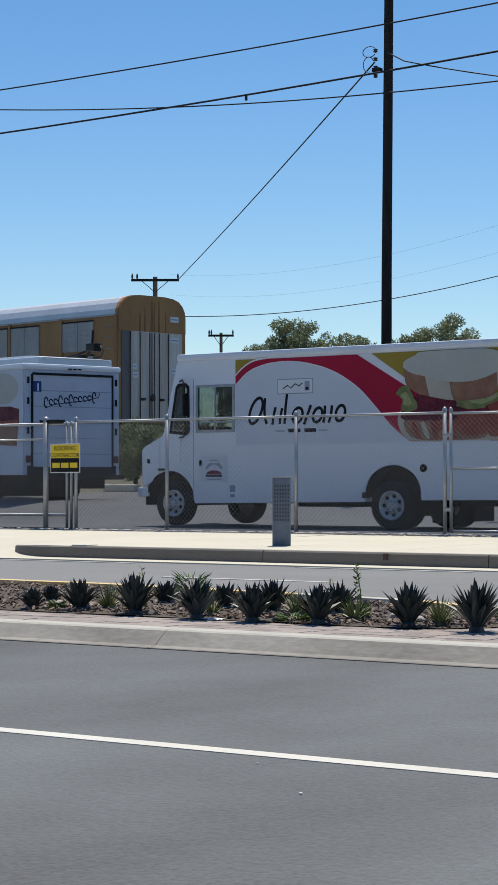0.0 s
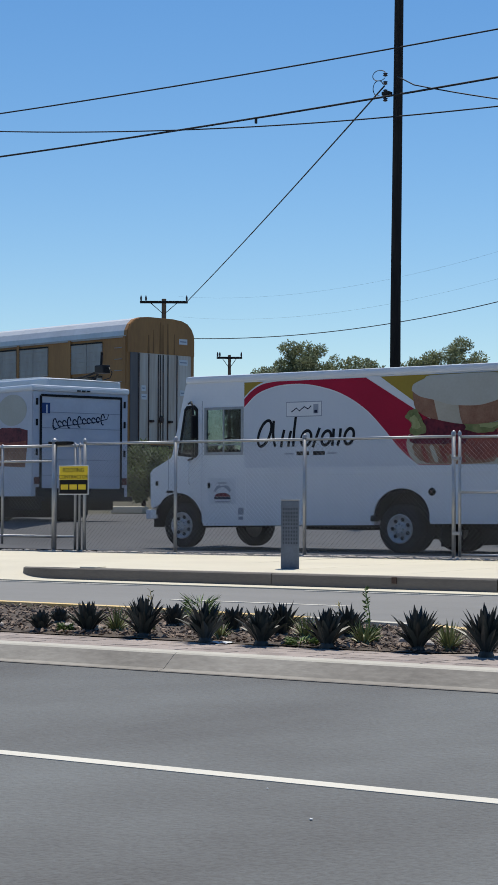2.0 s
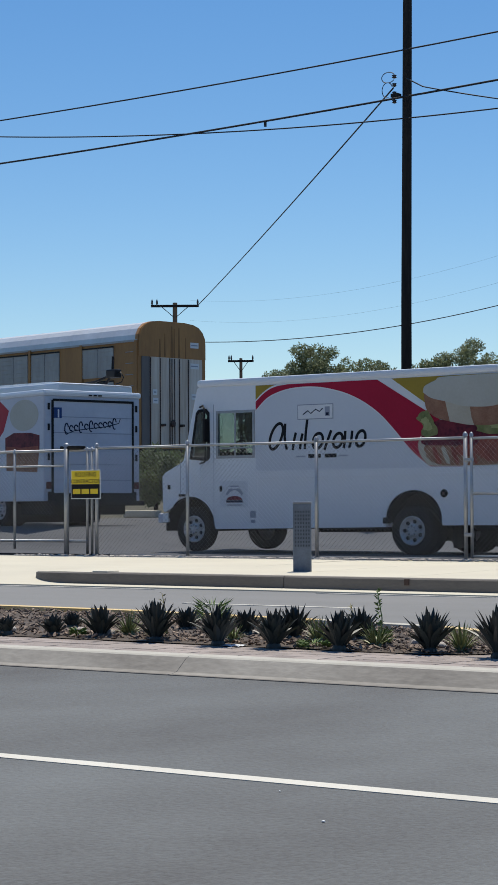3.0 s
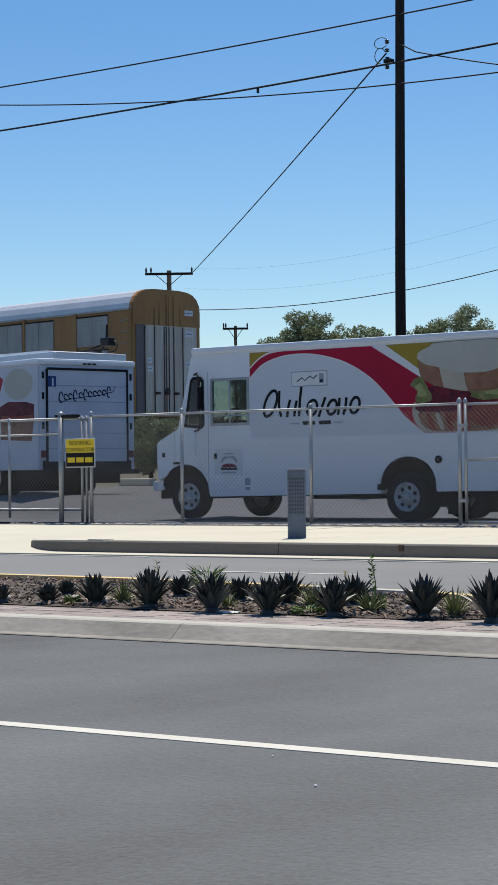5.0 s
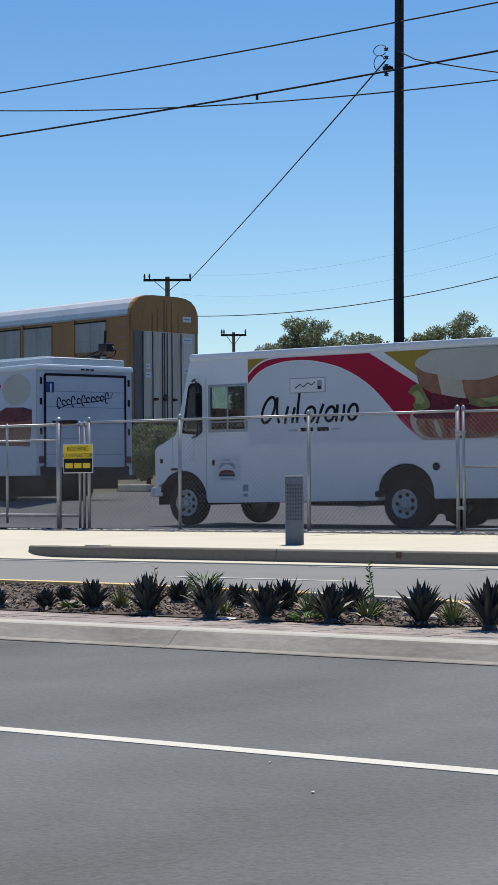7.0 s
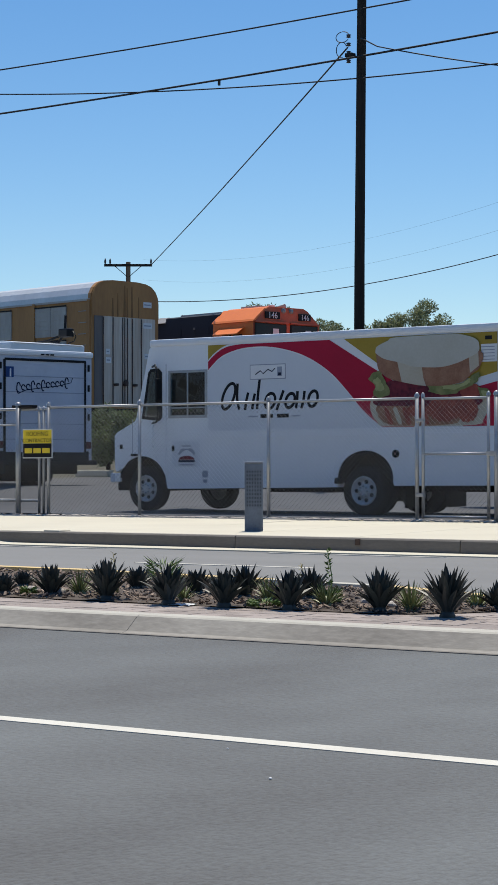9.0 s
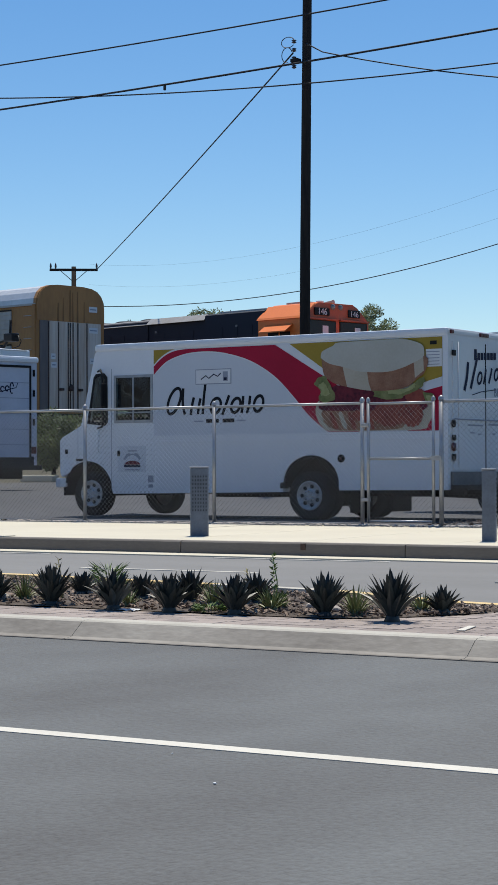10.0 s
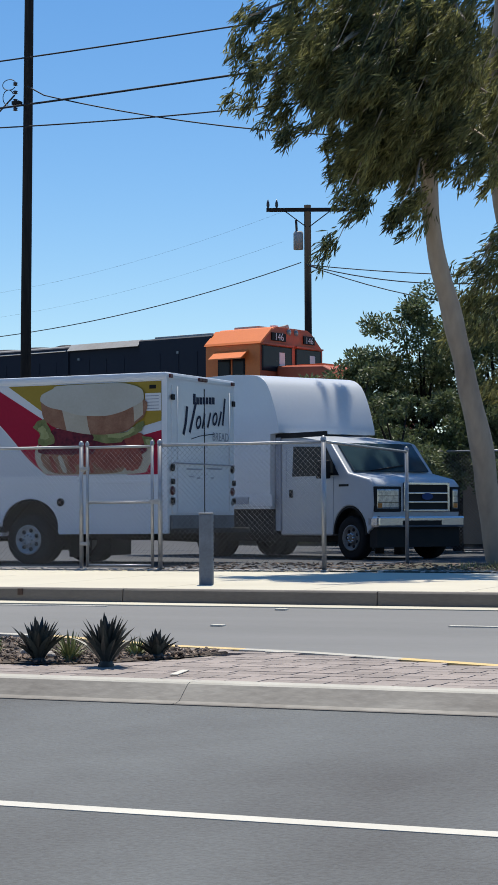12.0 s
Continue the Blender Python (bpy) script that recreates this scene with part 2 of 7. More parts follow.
def thing(name, m, label, category, group="", kind=""):
    ob = new(name)
    ob.matrix_world = m
    return tagged(ob, label, category, group, kind)


def box(bm, x0, x1, y0, y1, z0, z1, bevel=0.0, m=Matrix()):
    r = bmesh.ops.create_cube(bm, size=1, matrix=m @ Matrix.Translation(((x0 + x1) / 2, (y0 + y1) / 2, (z0 + z1) / 2)) @ Matrix.Diagonal((x1 - x0, y1 - y0, z1 - z0, 1)))
    if bevel:
        es = list({e for v in r["verts"] for e in v.link_edges})
        bmesh.ops.bevel(bm, geom=es, offset=bevel, segments=2, profile=0.6, affect='EDGES')
    return bm


def B(*a, **k):
    return box(bmesh.new(), *a, **k)


def tube(bm, pts, r, n=8, r1=None, cap=True):
    """A round bar along pts, tapering from r to r1."""
    pts = [Vector(p) for p in pts]
    r1 = r if r1 is None else r1
    rings = []
    ref = Vector((0, 0, 1)) if abs((pts[-1] - pts[0]).normalized().z) < 0.9 else Vector((1, 0, 0))
    for i, p in enumerate(pts):
        d = (pts[min(i + 1, len(pts) - 1)] - pts[max(i - 1, 0)]).normalized()
        u = d.cross(ref).normalized()
        w = u.cross(d)
        rad = r + (r1 - r) * i / (len(pts) - 1)
        rings.append([bm.verts.new(p + (u * math.cos(2 * math.pi * k / n) + w * math.sin(2 * math.pi * k / n)) * rad) for k in range(n)])
    for a, b in zip(rings, rings[1:]):
        for k in range(n):
            bm.faces.new((a[k], b[k], b[(k + 1) % n], a[(k + 1) % n])).smooth = n > 4
    if cap:
        bm.faces.new(rings[0])
        bm.faces.new(rings[-1][::-1])
    return bm


def TB(*a, **k):
    return tube(bmesh.new(), *a, **k)


def lathe(bm, profile, n=24, m=Matrix(), smooth=True, cap=True):
    """Spins (radius, y) pairs round the local y axis."""
    rings = [[bm.verts.new(m @ Vector((r * math.cos(2 * math.pi * k / n), y, r * math.sin(2 * math.pi * k / n)))) for k in range(n)] for r, y in profile]
    for a, b in zip(rings, rings[1:]):
        for k in range(n):
            bm.faces.new((a[k], a[(k + 1) % n], b[(k + 1) % n], b[k])).smooth = smooth
    for ring in (rings[0], rings[-1]) if cap else ():
        try:
            bm.faces.new(ring)
        except ValueError:
            pass
    return bm


def prism(bm, pts, y0, y1, m=Matrix(), axis='y'):
    """Extrudes the outline pts, (x, z) pairs, from y0 to y1."""
    def at(p, y):
        return m @ (Vector((p[0], y, p[1])) if axis == 'y' else Vector((y, p[0], p[1])) if axis == 'x' else Vector((p[0], p[1], y)))
    a = [bm.verts.new(at(p, y0)) for p in pts]
    b = [bm.verts.new(at(p, y1)) for p in pts]
    n = len(pts)
    caps = [bm.faces.new(a), bm.faces.new(b[::-1])]
    for k in range(n):
        bm.faces.new((a[k], b[k], b[(k + 1) % n], a[(k + 1) % n]))
    bm.normal_update()
    bmesh.ops.triangulate(bm, faces=caps)
    bmesh.ops.recalc_face_normals(bm, faces=bm.faces[:])
    return bm


def P(pts, y0, y1, **k):
    return prism(bmesh.new(), pts, y0, y1, **k)


def cutout(outer, holes, y0, y1):
    """A flat sheet with cut-out openings, its outline in (x, z), from y0 to y1."""
    bm = bmesh.new()
    edges = []
    for loop in [outer, *holes]:
        vs = [bm.verts.new((x, y0, z)) for x, z in loop]
        edges += [bm.edges.new((vs[k], vs[(k + 1) % len(vs)])) for k in range(len(vs))]
    bmesh.ops.triangle_fill(bm, use_beauty=True, edges=edges, normal=(0, -1, 0))
    ext = bmesh.ops.extrude_face_region(bm, geom=bm.faces[:])
    for v in ext["geom"]:
        if isinstance(v, bmesh.types.BMVert):
            v.co.y = y1
    bmesh.ops.recalc_face_normals(bm, faces=bm.faces[:])
    return bm


def arc(cx, cz, r, a0, a1, n=12, rz=None):
    rz = rz or r
    return [(cx + r * math.cos(radians(a0 + (a1 - a0) * k / n)), cz + rz * math.sin(radians(a0 + (a1 - a0) * k / n))) for k in range(n + 1)]


def rect(x0, x1, z0, z1):
    return [(x0, z0), (x1, z0), (x1, z1), (x0, z1)]


def spline(pts, n=6):
    """Catmull-Rom through 2-D points."""
    out = []
    q = [pts[0], *pts, pts[-1]]
    for i in range(1, len(q) - 2):
        for k in range(n):
            t = k / n
            out.append(tuple(0.5 * (2 * q[i][d] + (q[i + 1][d] - q[i - 1][d]) * t + (2 * q[i - 1][d] - 5 * q[i][d] + 4 * q[i + 1][d] - q[i + 2][d]) * t * t + (3 * q[i][d] - q[i - 1][d] - 3 * q[i + 1][d] + q[i + 2][d]) * t ** 3) for d in range(len(q[0]))))
    return out + [pts[-1]]


def text_mesh(words, size, m, depth=0.003):
    """Flat lettering as a bmesh, left edge and baseline at m, in the built-in font."""
    cu = bpy.data.curves.new("lettering", 'FONT')
    cu.body, cu.size, cu.extrude = words, size, depth
    cu.align_x = 'CENTER'
    ob = bpy.data.objects.new("lettering", cu)
    me = bpy.data.meshes.new_from_object(ob)
    bm = bmesh.new()
    bm.from_mesh(me)
    bmesh.ops.transform(bm, matrix=m, verts=bm.verts[:])
    bpy.data.objects.remove(ob)
    bpy.data.curves.remove(cu)
    bpy.data.meshes.remove(me)
    return bm

DARKWALL = mat("dark_stucco", (0.10, 0.092, 0.082), (0.075, 0.07, 0.065), 0.9, scale=0.6, fine=8)
DARKRIM = mat("dusty_dark_rim", (0.22, 0.22, 0.22), (0.10, 0.10, 0.10), 0.45, metal=0.3, fine=30)
KERB_MID = mat("kerb_weathered_concrete", (0.40, 0.375, 0.33), (0.17, 0.155, 0.135), 0.9, scale=1.6, fine=20, bump=0.005, amount=0.7, stretch=(0.6, 1, 2))
# teal base colour stands in for sky reflected in the bus windscreen
SCREEN = mat("sky_tint_windscreen", (0.028, 0.055, 0.07), (0.04, 0.07, 0.085), 0.05, scale=1.5)
CABGLASS = mat("dark_cab_glass", (0.010, 0.013, 0.02), (0.02, 0.024, 0.032), 0.25, scale=2)
CABGLASS.node_tree.nodes["Principled BSDF"].inputs["Specular IOR Level"].default_value = 0.2


for dull in (RED, OLIVE, BLACKP, NAVYP, WRAP, BREAD, CRUMB, CRUST, LETTUCE, LETTUCE_PALE, MEAT, TOMATO, GREYP, RUBBER, DARK, TRIM, BLUE, POLE):
    dull.node_tree.nodes["Principled BSDF"].inputs["Specular IOR Level"].default_value = 0.15


# ---- ground, roads, kerbs ----
NEAR_Z, KERB_Y, WALK_Z, FENCE_Y = -0.40, 19.4, -0.05, 25.0


def sheet(name, xs, ys, zf, material, label, category, yf=None):
    """A sheet over xs by ys with height zf(x, y)."""
    bm = bmesh.new()
    v = [[bm.verts.new((x, yf(x, y) if yf else y, zf(x, y))) for x in xs] for y in ys]
    for j in range(len(ys) - 1):
        for i in range(len(xs) - 1):
            bm.faces.new((v[j][i], v[j][i + 1], v[j + 1][i + 1], v[j + 1][i]))
    ob = part(name, bm, material)
    return tagged(ob, label, category, kind="structure")


def smooth01(t):
    t = max(0.0, min(1.0, t))
    return t * t * (3 - 2 * t)


def lot_z(x, y):
    """The yard rises gently towards its back corner."""
    hump = 0.16 * smooth01((y - 33.0) / 2.4) * smooth01((x + 30.6) / 1.4) * smooth01((-23.5 - x) / 2.5)
    return 0.43 * smooth01((y - 27.6) / 3.0) * smooth01((-20.2 - x) / 5.0) + hump


def far_kerb_y(x):
    """Far edge of the planted median, tapering in."""
    pts = [(-60, 15.5), (-13.5, 15.3), (-12, 15.22), (-9.4, 14.75), (-6.7, 14.15), (-5.35, 13.8), (-3.68, 13.05), (-1.5, 12.4), (1, 12.0), (60, 11.9)]
    for (a, ya), (b, yb) in zip(pts, pts[1:]):
        if a <= x <= b:
            return ya + (yb - ya) * (x - a) / (b - a)
    return pts[0][1] if x < 0 else pts[-1][1]


XS = [-1500, -300, -100, -60, -40, -30, -24, -20, -17, -14, -12, -10, -8, -6, -4, -2, 0, 3, 8, 20, 60, 300, 1500]
sheet("road", XS, [-1500, -60, -12, -4, 0, 4, 8, 10.83], lambda x, y: NEAR_Z, ASPHALT, "grey sunlit asphalt roadway with fine aggregate", "road")
sheet("road", XS, [0, 0.35, 0.7, 1], lambda x, s: -0.36 + 0.16 * s, ASPHALT_FAR, "pale worn asphalt far carriageway", "road",
      yf=lambda x, s: far_kerb_y(x) - 0.1 + s * (KERB_Y + 0.04 - far_kerb_y(x) + 0.1))
GX = [-1500, -300, -100, -60, -45, -36, -30] + [-28 + 0.8 * k for k in range(20)] + [-10, -6, 0, 10, 60, 300, 1500]
sheet("ground", GX, [24.6, 26, 27, 27.8, 28.6, 29.5, 30.5, 31.5, 33, 35, 37, 41, 45, 48], lot_z, ASPHALT_LOT, "dark parking yard asphalt with stains", "ground")


def back_z(x, y):
    return lot_z(x, 45) + (1.35 - lot_z(x, 45)) * smooth01((y - 48.2) / 4.0)


sheet("ground", GX, [48, 49, 50, 51, 52, 53, 75, 140, 400, 3000], back_z, EARTH, "dry weedy earth bank rising to the railway", "ground")

# painted lines
tagged(part("trim", B(-200, 200, 6.745, 6.86, NEAR_Z - 0.01, NEAR_Z + 0.004), LINE_WHITE), "continuous white lane line on asphalt", "road line", kind="structure")
for x0, x1, yy, w in ((-12.8, -10.5, 17.2, 0.09), (-5.3, -2.6, 17.06, 0.09), (-19.8, -16.8, 17.2, 0.09), (-12.1, -9.8, 18.85, 0.06), (-19, -14.5, 18.85, 0.06)):
    z = -0.36 + 0.16 * (yy - far_kerb_y((x0 + x1) / 2)) / (KERB_Y - far_kerb_y((x0 + x1) / 2))
    tagged(part("trim", B(x0, x1, yy - w / 2, yy + w / 2, z - 0.02, z + 0.006), LINE_WHITE), "short white lane dash on worn asphalt", "road line", kind="structure")
for x, yy in ((-7.51, 16.75), (-7.66, 18.7)):
    z = -0.36 + 0.16 * (yy - far_kerb_y(x)) / (KERB_Y - far_kerb_y(x))
    rf = thing("road_marker", pose(x, yy, z), "small white raised pavement marker on the road", "road marker", "road markers")
    bm = B(-0.06, 0.06, -0.05, 0.05, -0.004, 0.018, bevel=0.006)
    part("marker_body", bm, LINE_WHITE, rf)

for x, yy, r in ((-3.85, 6.0, 0.007), (-4.41, 6.55, 0.0045)):
    bm = bmesh.new()
    bmesh.ops.create_icosphere(bm, subdivisions=2, radius=r)
    for v in bm.verts:
        v.co *= 1 + 0.3 * noise.noise(v.co * 60)
        v.co.z *= 0.7
    pb = thing("pebble", pose(x, yy, NEAR_Z + 0.005), "tiny white pebble lying on the grey asphalt", "pebble", "road pebbles")
    part("stone_body", bm, PAPER, pb)

tagged(part("trim", P([(18.98, -0.3), (18.98, -0.203), (KERB_Y - 0.002, -0.198), (KERB_Y - 0.002, -0.3)], -110, 110, axis='x'), CONCRETE), "pale concrete gutter strip at the kerb foot", "gutter", kind="structure")

# far kerb with its curved return at the driveway
kerb = tagged(thing("kerb", pose(0, 0, 0), "grey concrete kerb with scuffed joints along the pavement", "kerb", kind="structure"), kind="structure")
KX = [-16.0 + 3.05 * k for k in range(0, 40)]
random.seed(3)
for a, b in zip(KX, KX[1:]):
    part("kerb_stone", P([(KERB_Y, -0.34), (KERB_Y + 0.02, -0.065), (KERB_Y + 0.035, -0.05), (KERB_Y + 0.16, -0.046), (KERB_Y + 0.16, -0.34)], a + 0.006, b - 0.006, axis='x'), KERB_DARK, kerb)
ret = spline([(-15.99, KERB_Y, 0), (-16.4, KERB_Y + 0.02, 0), (-16.85, KERB_Y + 0.13, 0), (-17.2, KERB_Y + 0.34, 0), (-17.42, KERB_Y + 0.62, 0), (-17.48, KERB_Y + 0.9, 0)], 4)
bm = bmesh.new()
va = []
for k, p in enumerate(ret):
    x, y, f = p[0], p[1], k / (len(ret) - 1)
    z = -0.052 - 0.03 * f * f
    va.append([bm.verts.new((x, y, -0.34)), bm.verts.new((x + 0.01, y + 0.02, z - 0.012)), bm.verts.new((x + 0.02, y + 0.05, z)), bm.verts.new((x + 0.05, y + 0.15, z)), bm.verts.new((x + 0.05, y + 0.15, -0.34))])
for p, q in zip(va, va[1:]):
    for k in range(5):
        bm.faces.new((p[k], q[k], q[(k + 1) % 5], p[(k + 1) % 5]))
bm.faces.new(va[-1])
bmesh.ops.recalc_face_normals(bm, faces=bm.faces[:])
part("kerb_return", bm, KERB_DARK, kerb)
corner = [(p[0] + 0.03, p[1] + 0.06) for p in ret] + [(-17.44, KERB_Y + 1.6), (-15.08, KERB_Y + 1.6), (-15.08, KERB_Y + 0.17), (-15.98, KERB_Y + 0.17)]
bm = bmesh.new()
lo = [bm.verts.new((x, y, -0.3)) for x, y in corner]
hi = [bm.verts.new((x, y, -0.047 + 0.008 * (y - KERB_Y) - (0.022 * smooth01((-16.4 - x) / 1.1)))) for x, y in corner]
bm.faces.new(hi)
for k in range(len(lo)):
    j = (k + 1) % len(lo)
    bm.faces.new((lo[k], lo[j], hi[j], hi[k]))
bmesh.ops.recalc_face_normals(bm, faces=bm.faces[:])
part("corner_slab", bm, CONCRETE, kerb, "pale concrete corner infill at the driveway")
part("broken_chip", B(-15.98, -15.72, KERB_Y + 0.06, KERB_Y + 0.3, -0.07, -0.03, bevel=0.012), CONCRETE, kerb, "pale broken concrete patch on the kerb")
part("rust_stain", B(-11.26, -11.20, KERB_Y - 0.002, KERB_Y + 0.04, -0.13, -0.058), RUST, kerb, "dark stained notch in the kerb")

# pavement slabs
pave = tagged(thing("pavement", pose(0, 0, 0), "pale sunlit concrete pavement slabs with joints", "pavement", kind="structure"), kind="structure")
part("base", B(-15.08, 110, KERB_Y + 0.15, 24.62, -0.4, -0.075), JOINT, pave)
xk = -15.07
while xk < 40:
    w = 1.83
    for y0, y1 in ((KERB_Y + 0.165, 21.9), (21.91, 24.62)):
        bm = bmesh.new()
        z0, z1 = -0.046 + 0.008 * (y0 - KERB_Y), -0.046 + 0.008 * (y1 - KERB_Y)
        prism(bm, [(y0, -0.12), (y0, z0 - 0.004), (y0 + 0.012, z0), (y1 - 0.012, z1), (y1, z1 - 0.004), (y1, -0.12)], xk + 0.005, xk + w - 0.005, axis='x')
        part("slab", bm, CONCRETE, pave)
    xk += w
bm = bmesh.new()
prof = [(KERB_Y + 0.01, -0.2), (KERB_Y + 0.3, -0.16), (KERB_Y + 1.0, -0.09), (KERB_Y + 1.7, -0.035), (24.62, 0.0), (24.62, -0.4), (KERB_Y + 0.01, -0.4)]
prism(bm, prof, -26.5, -15.08, axis='x')
part("driveway_apron", bm, CONCRETE, pave, "smooth sloping concrete driveway apron")
bm = bmesh.new()
prism(bm, [(KERB_Y + 0.165, -0.4), (KERB_Y + 0.165, -0.05), (24.62, -0.01), (24.62, -0.4)], -110, -26.51, axis='x')
part("slab", bm, CONCRETE, pave)
bm = bmesh.new()
random.seed(5)
for k in range(700):
    x, y = random.uniform(-22, -6), 24.62 + random.uniform(0.0, 0.42)
    s = random.uniform(0.012, 0.04)
    bmesh.ops.create_icosphere(bm, subdivisions=1, radius=s, matrix=pose(x, y, 0.004, rz=random.uniform(0, 90)) @ Matrix.Diagonal((1.6, 1, 0.6, 1)))
tagged(part("gravel", bm, ROCK), "loose gravel and dead leaves along the fence foot", "gravel", kind="stuff")

# ---- median ----
median = tagged(thing("median", pose(0, 0, 0), "narrow planted traffic median with concrete kerb and pavers", "median", kind="structure"), kind="structure")
KZ = NEAR_Z + 0.115
mx = [-60 + 3.05 * k for k in range(30)]
for a, b in zip(mx, mx[1:]):
    part("kerb_stone", P([(10.78, NEAR_Z - 0.1), (10.78, NEAR_Z + 0.006), (10.84, NEAR_Z + 0.018), (10.93, KZ - 0.03), (10.965, KZ - 0.004), (10.97, NEAR_Z - 0.1)], a + 0.002, b - 0.002, axis='x'), KERB if a > -5 else KERB_MID, median)
    part("kerb_lip", P([(10.972, NEAR_Z - 0.1), (10.972, KZ - 0.004), (10.995, KZ + 0.006), (11.17, KZ + 0.006), (11.17, NEAR_Z - 0.1)], a + 0.002, b - 0.002, axis='x'), KERB_LIP, median)
    part("gutter_edge", P([(10.74, NEAR_Z - 0.1), (10.74, NEAR_Z + 0.006), (10.778, NEAR_Z + 0.008), (10.778, NEAR_Z - 0.1)], a + 0.005, b - 0.005, axis='x'), KERB_LIP if a > -5 else KERB_DARK, median)
bm = bmesh.new()
fx = [-60, -40, -30, -22, -18, -15, -13.5, -12, -10.5, -9.4, -8, -6.7, -6, -5.35, -4.5, -3.68, -2.5, -1.5, 0, 1, 10, 28]
v0 = [(bm.verts.new((x, 11.17, KZ - 0.02)), bm.verts.new((x, far_kerb_y(x) - 0.1, KZ - 0.02)), bm.verts.new((x, far_kerb_y(x) - 0.1, NEAR_Z - 0.1))) for x in fx]
for p, q in zip(v0, v0[1:]):
    bm.faces.new((p[0], q[0], q[1], p[1]))
    bm.faces.new((p[1], q[1], q[2], p[2]))
part("paver_bed", bm, JOINT, median)
for a, b in zip(fx[4:], fx[5:]):
    bm = bmesh.new()
    c = []
    for x in (a, b):
        y = far_kerb_y(x)
        z = KZ + 0.045 if x < -7.5 else KZ + 0.006
        c.append([bm.verts.new((x, y - 0.16, NEAR_Z - 0.1)), bm.verts.new((x, y - 0.16, z)), bm.verts.new((x, y, z)), bm.verts.new((x, y, NEAR_Z - 0.1))])
    for k in range(4):
        bm.faces.new((c[0][k], c[1][k], c[1][(k + 1) % 4], c[0][(k + 1) % 4]))
    bm.faces.new(c[0])
    bm.faces.new(c[1][::-1])
    bmesh.ops.recalc_face_normals(bm, faces=bm.faces[:])
    part("far_kerb_stone", bm, KERB_LIP if -10.5 < a < -9 or -6.1 < a < -5 else LINE_YELLOW, median, "" if -10.5 < a < -9 or -6.1 < a < -5 else "kerb top with faded yellow paint")


def bed_far_y(x):
    return far_kerb_y(x) - 0.28 if x < -8 else 14.2 - (x + 8) * 0.42


def bed_near_y(x):
    return 11.92 if x < -6.8 else 11.92 + 1.35 * ((x + 6.8) / 0.95) ** 2


bm = bmesh.new()
bx = [-60, -40, -30, -24] + [-20 + 0.25 * k for k in range(54)] + [-6.5, -6.3, -6.1, -5.95, -5.86]
cols = []
for x in bx:
    y0, y1 = bed_near_y(x), max(bed_far_y(x), bed_near_y(x) + 0.02)
    cols.append([bm.verts.new((x, y0 + (y1 - y0) * k / 8, KZ + 0.012 + (0.015 * math.sin(math.pi * k / 8) + 0.02 * noise.noise((x * 2, k * 0.7, 0))) * (0.2 if k in (0, 8) else 1))) for k in range(9)])
for p, q in zip(cols, cols[1:]):
    for k in range(8):
        bm.faces.new((p[k], q[k], q[k + 1], p[k + 1]))
part("planting_bed", bm, SOIL, median, "brown soil bed with bark mulch")
bm = bmesh.new()
random.seed(11)
for k in range(4500):
    x = random.uniform(-15.5, -5.95)
    y0, y1 = bed_near_y(x), bed_far_y(x)
    if y1 <= y0 + 0.05:
        continue
    y = random.uniform(y0 + 0.02, y1)
    s = random.uniform(0.006, 0.017)
    box(bm, -s * 1.6, s * 1.6, -s * 0.7, s * 0.7, -s * 0.4, s * 0.4, m=pose(x, y, KZ + 0.022 + 0.015 * random.random(), random.uniform(-40, 40), random.uniform(-40, 40), random.uniform(0, 180)))
tagged(part("mulch", bm, MULCH), "reddish bark mulch chips covering the planting bed", "mulch", kind="stuff")
random.seed(12)
for x, y, s in [(-9.9, 12.25, 0.06), (-8.7, 12.3, 0.07), (-8.25, 12.2, 0.05), (-10.3, 12.4, 0.05), (-6.9, 12.4, 0.045), (-7.2, 12.6, 0.05), (-6.6, 12.7, 0.05), (-11.0, 12.3, 0.04)]:
    bm = bmesh.new()
    bmesh.ops.create_icosphere(bm, subdivisions=2, radius=s)
    for v in bm.verts:
        v.co *= 1 + 0.35 * noise.noise(v.co * 14 + Vector((x * 3, 0, 0)))
        v.co.z *= 0.7
    r = thing("rock", pose(x, y, KZ + 0.035), "small pale rounded rock in the planting bed", "rock", "bed rocks")
    part("stone_body", bm, ROCK, r)
lt = thing("litter", pose(-8.42, 11.9, KZ), "crumpled white paper scrap on the pavers", "litter")
bm = bmesh.new()
bmesh.ops.create_grid(bm, x_segments=6, y_segments=4, size=0.5)
for v in bm.verts:
    v.co = Vector((v.co.x * 0.2, v.co.y * 0.12, 0.014 + 0.02 * noise.noise(v.co * 5)))
part("paper_scrap", bm, PAPER, lt)

for xa, xb, ya, yb in ((-5.42, -5.51, 11.42, 11.80), (-5.67, -5.55, 13.56, 13.62)):
    tagged(part("trim", B(-0.5 * math.hypot(xb - xa, yb - ya), 0.5 * math.hypot(xb - xa, yb - ya), -0.026, 0.026, 0.008, 0.013, m=pose((xa + xb) / 2, (ya + yb) / 2, KZ, rz=math.degrees(math.atan2(yb - ya, xb - xa)))), LINE_WHITE), "worn white paint stroke on the pavers", "road line", kind="structure")

# plain unseen wall added behind the camera; closes the street, blocks sky light
tagged(part("wall_south", B(-70, 50, -14.4, -14.0, NEAR_Z - 0.1, 8.0), DARKWALL), "plain brown wall added across the street, unseen", "wall", kind="structure")


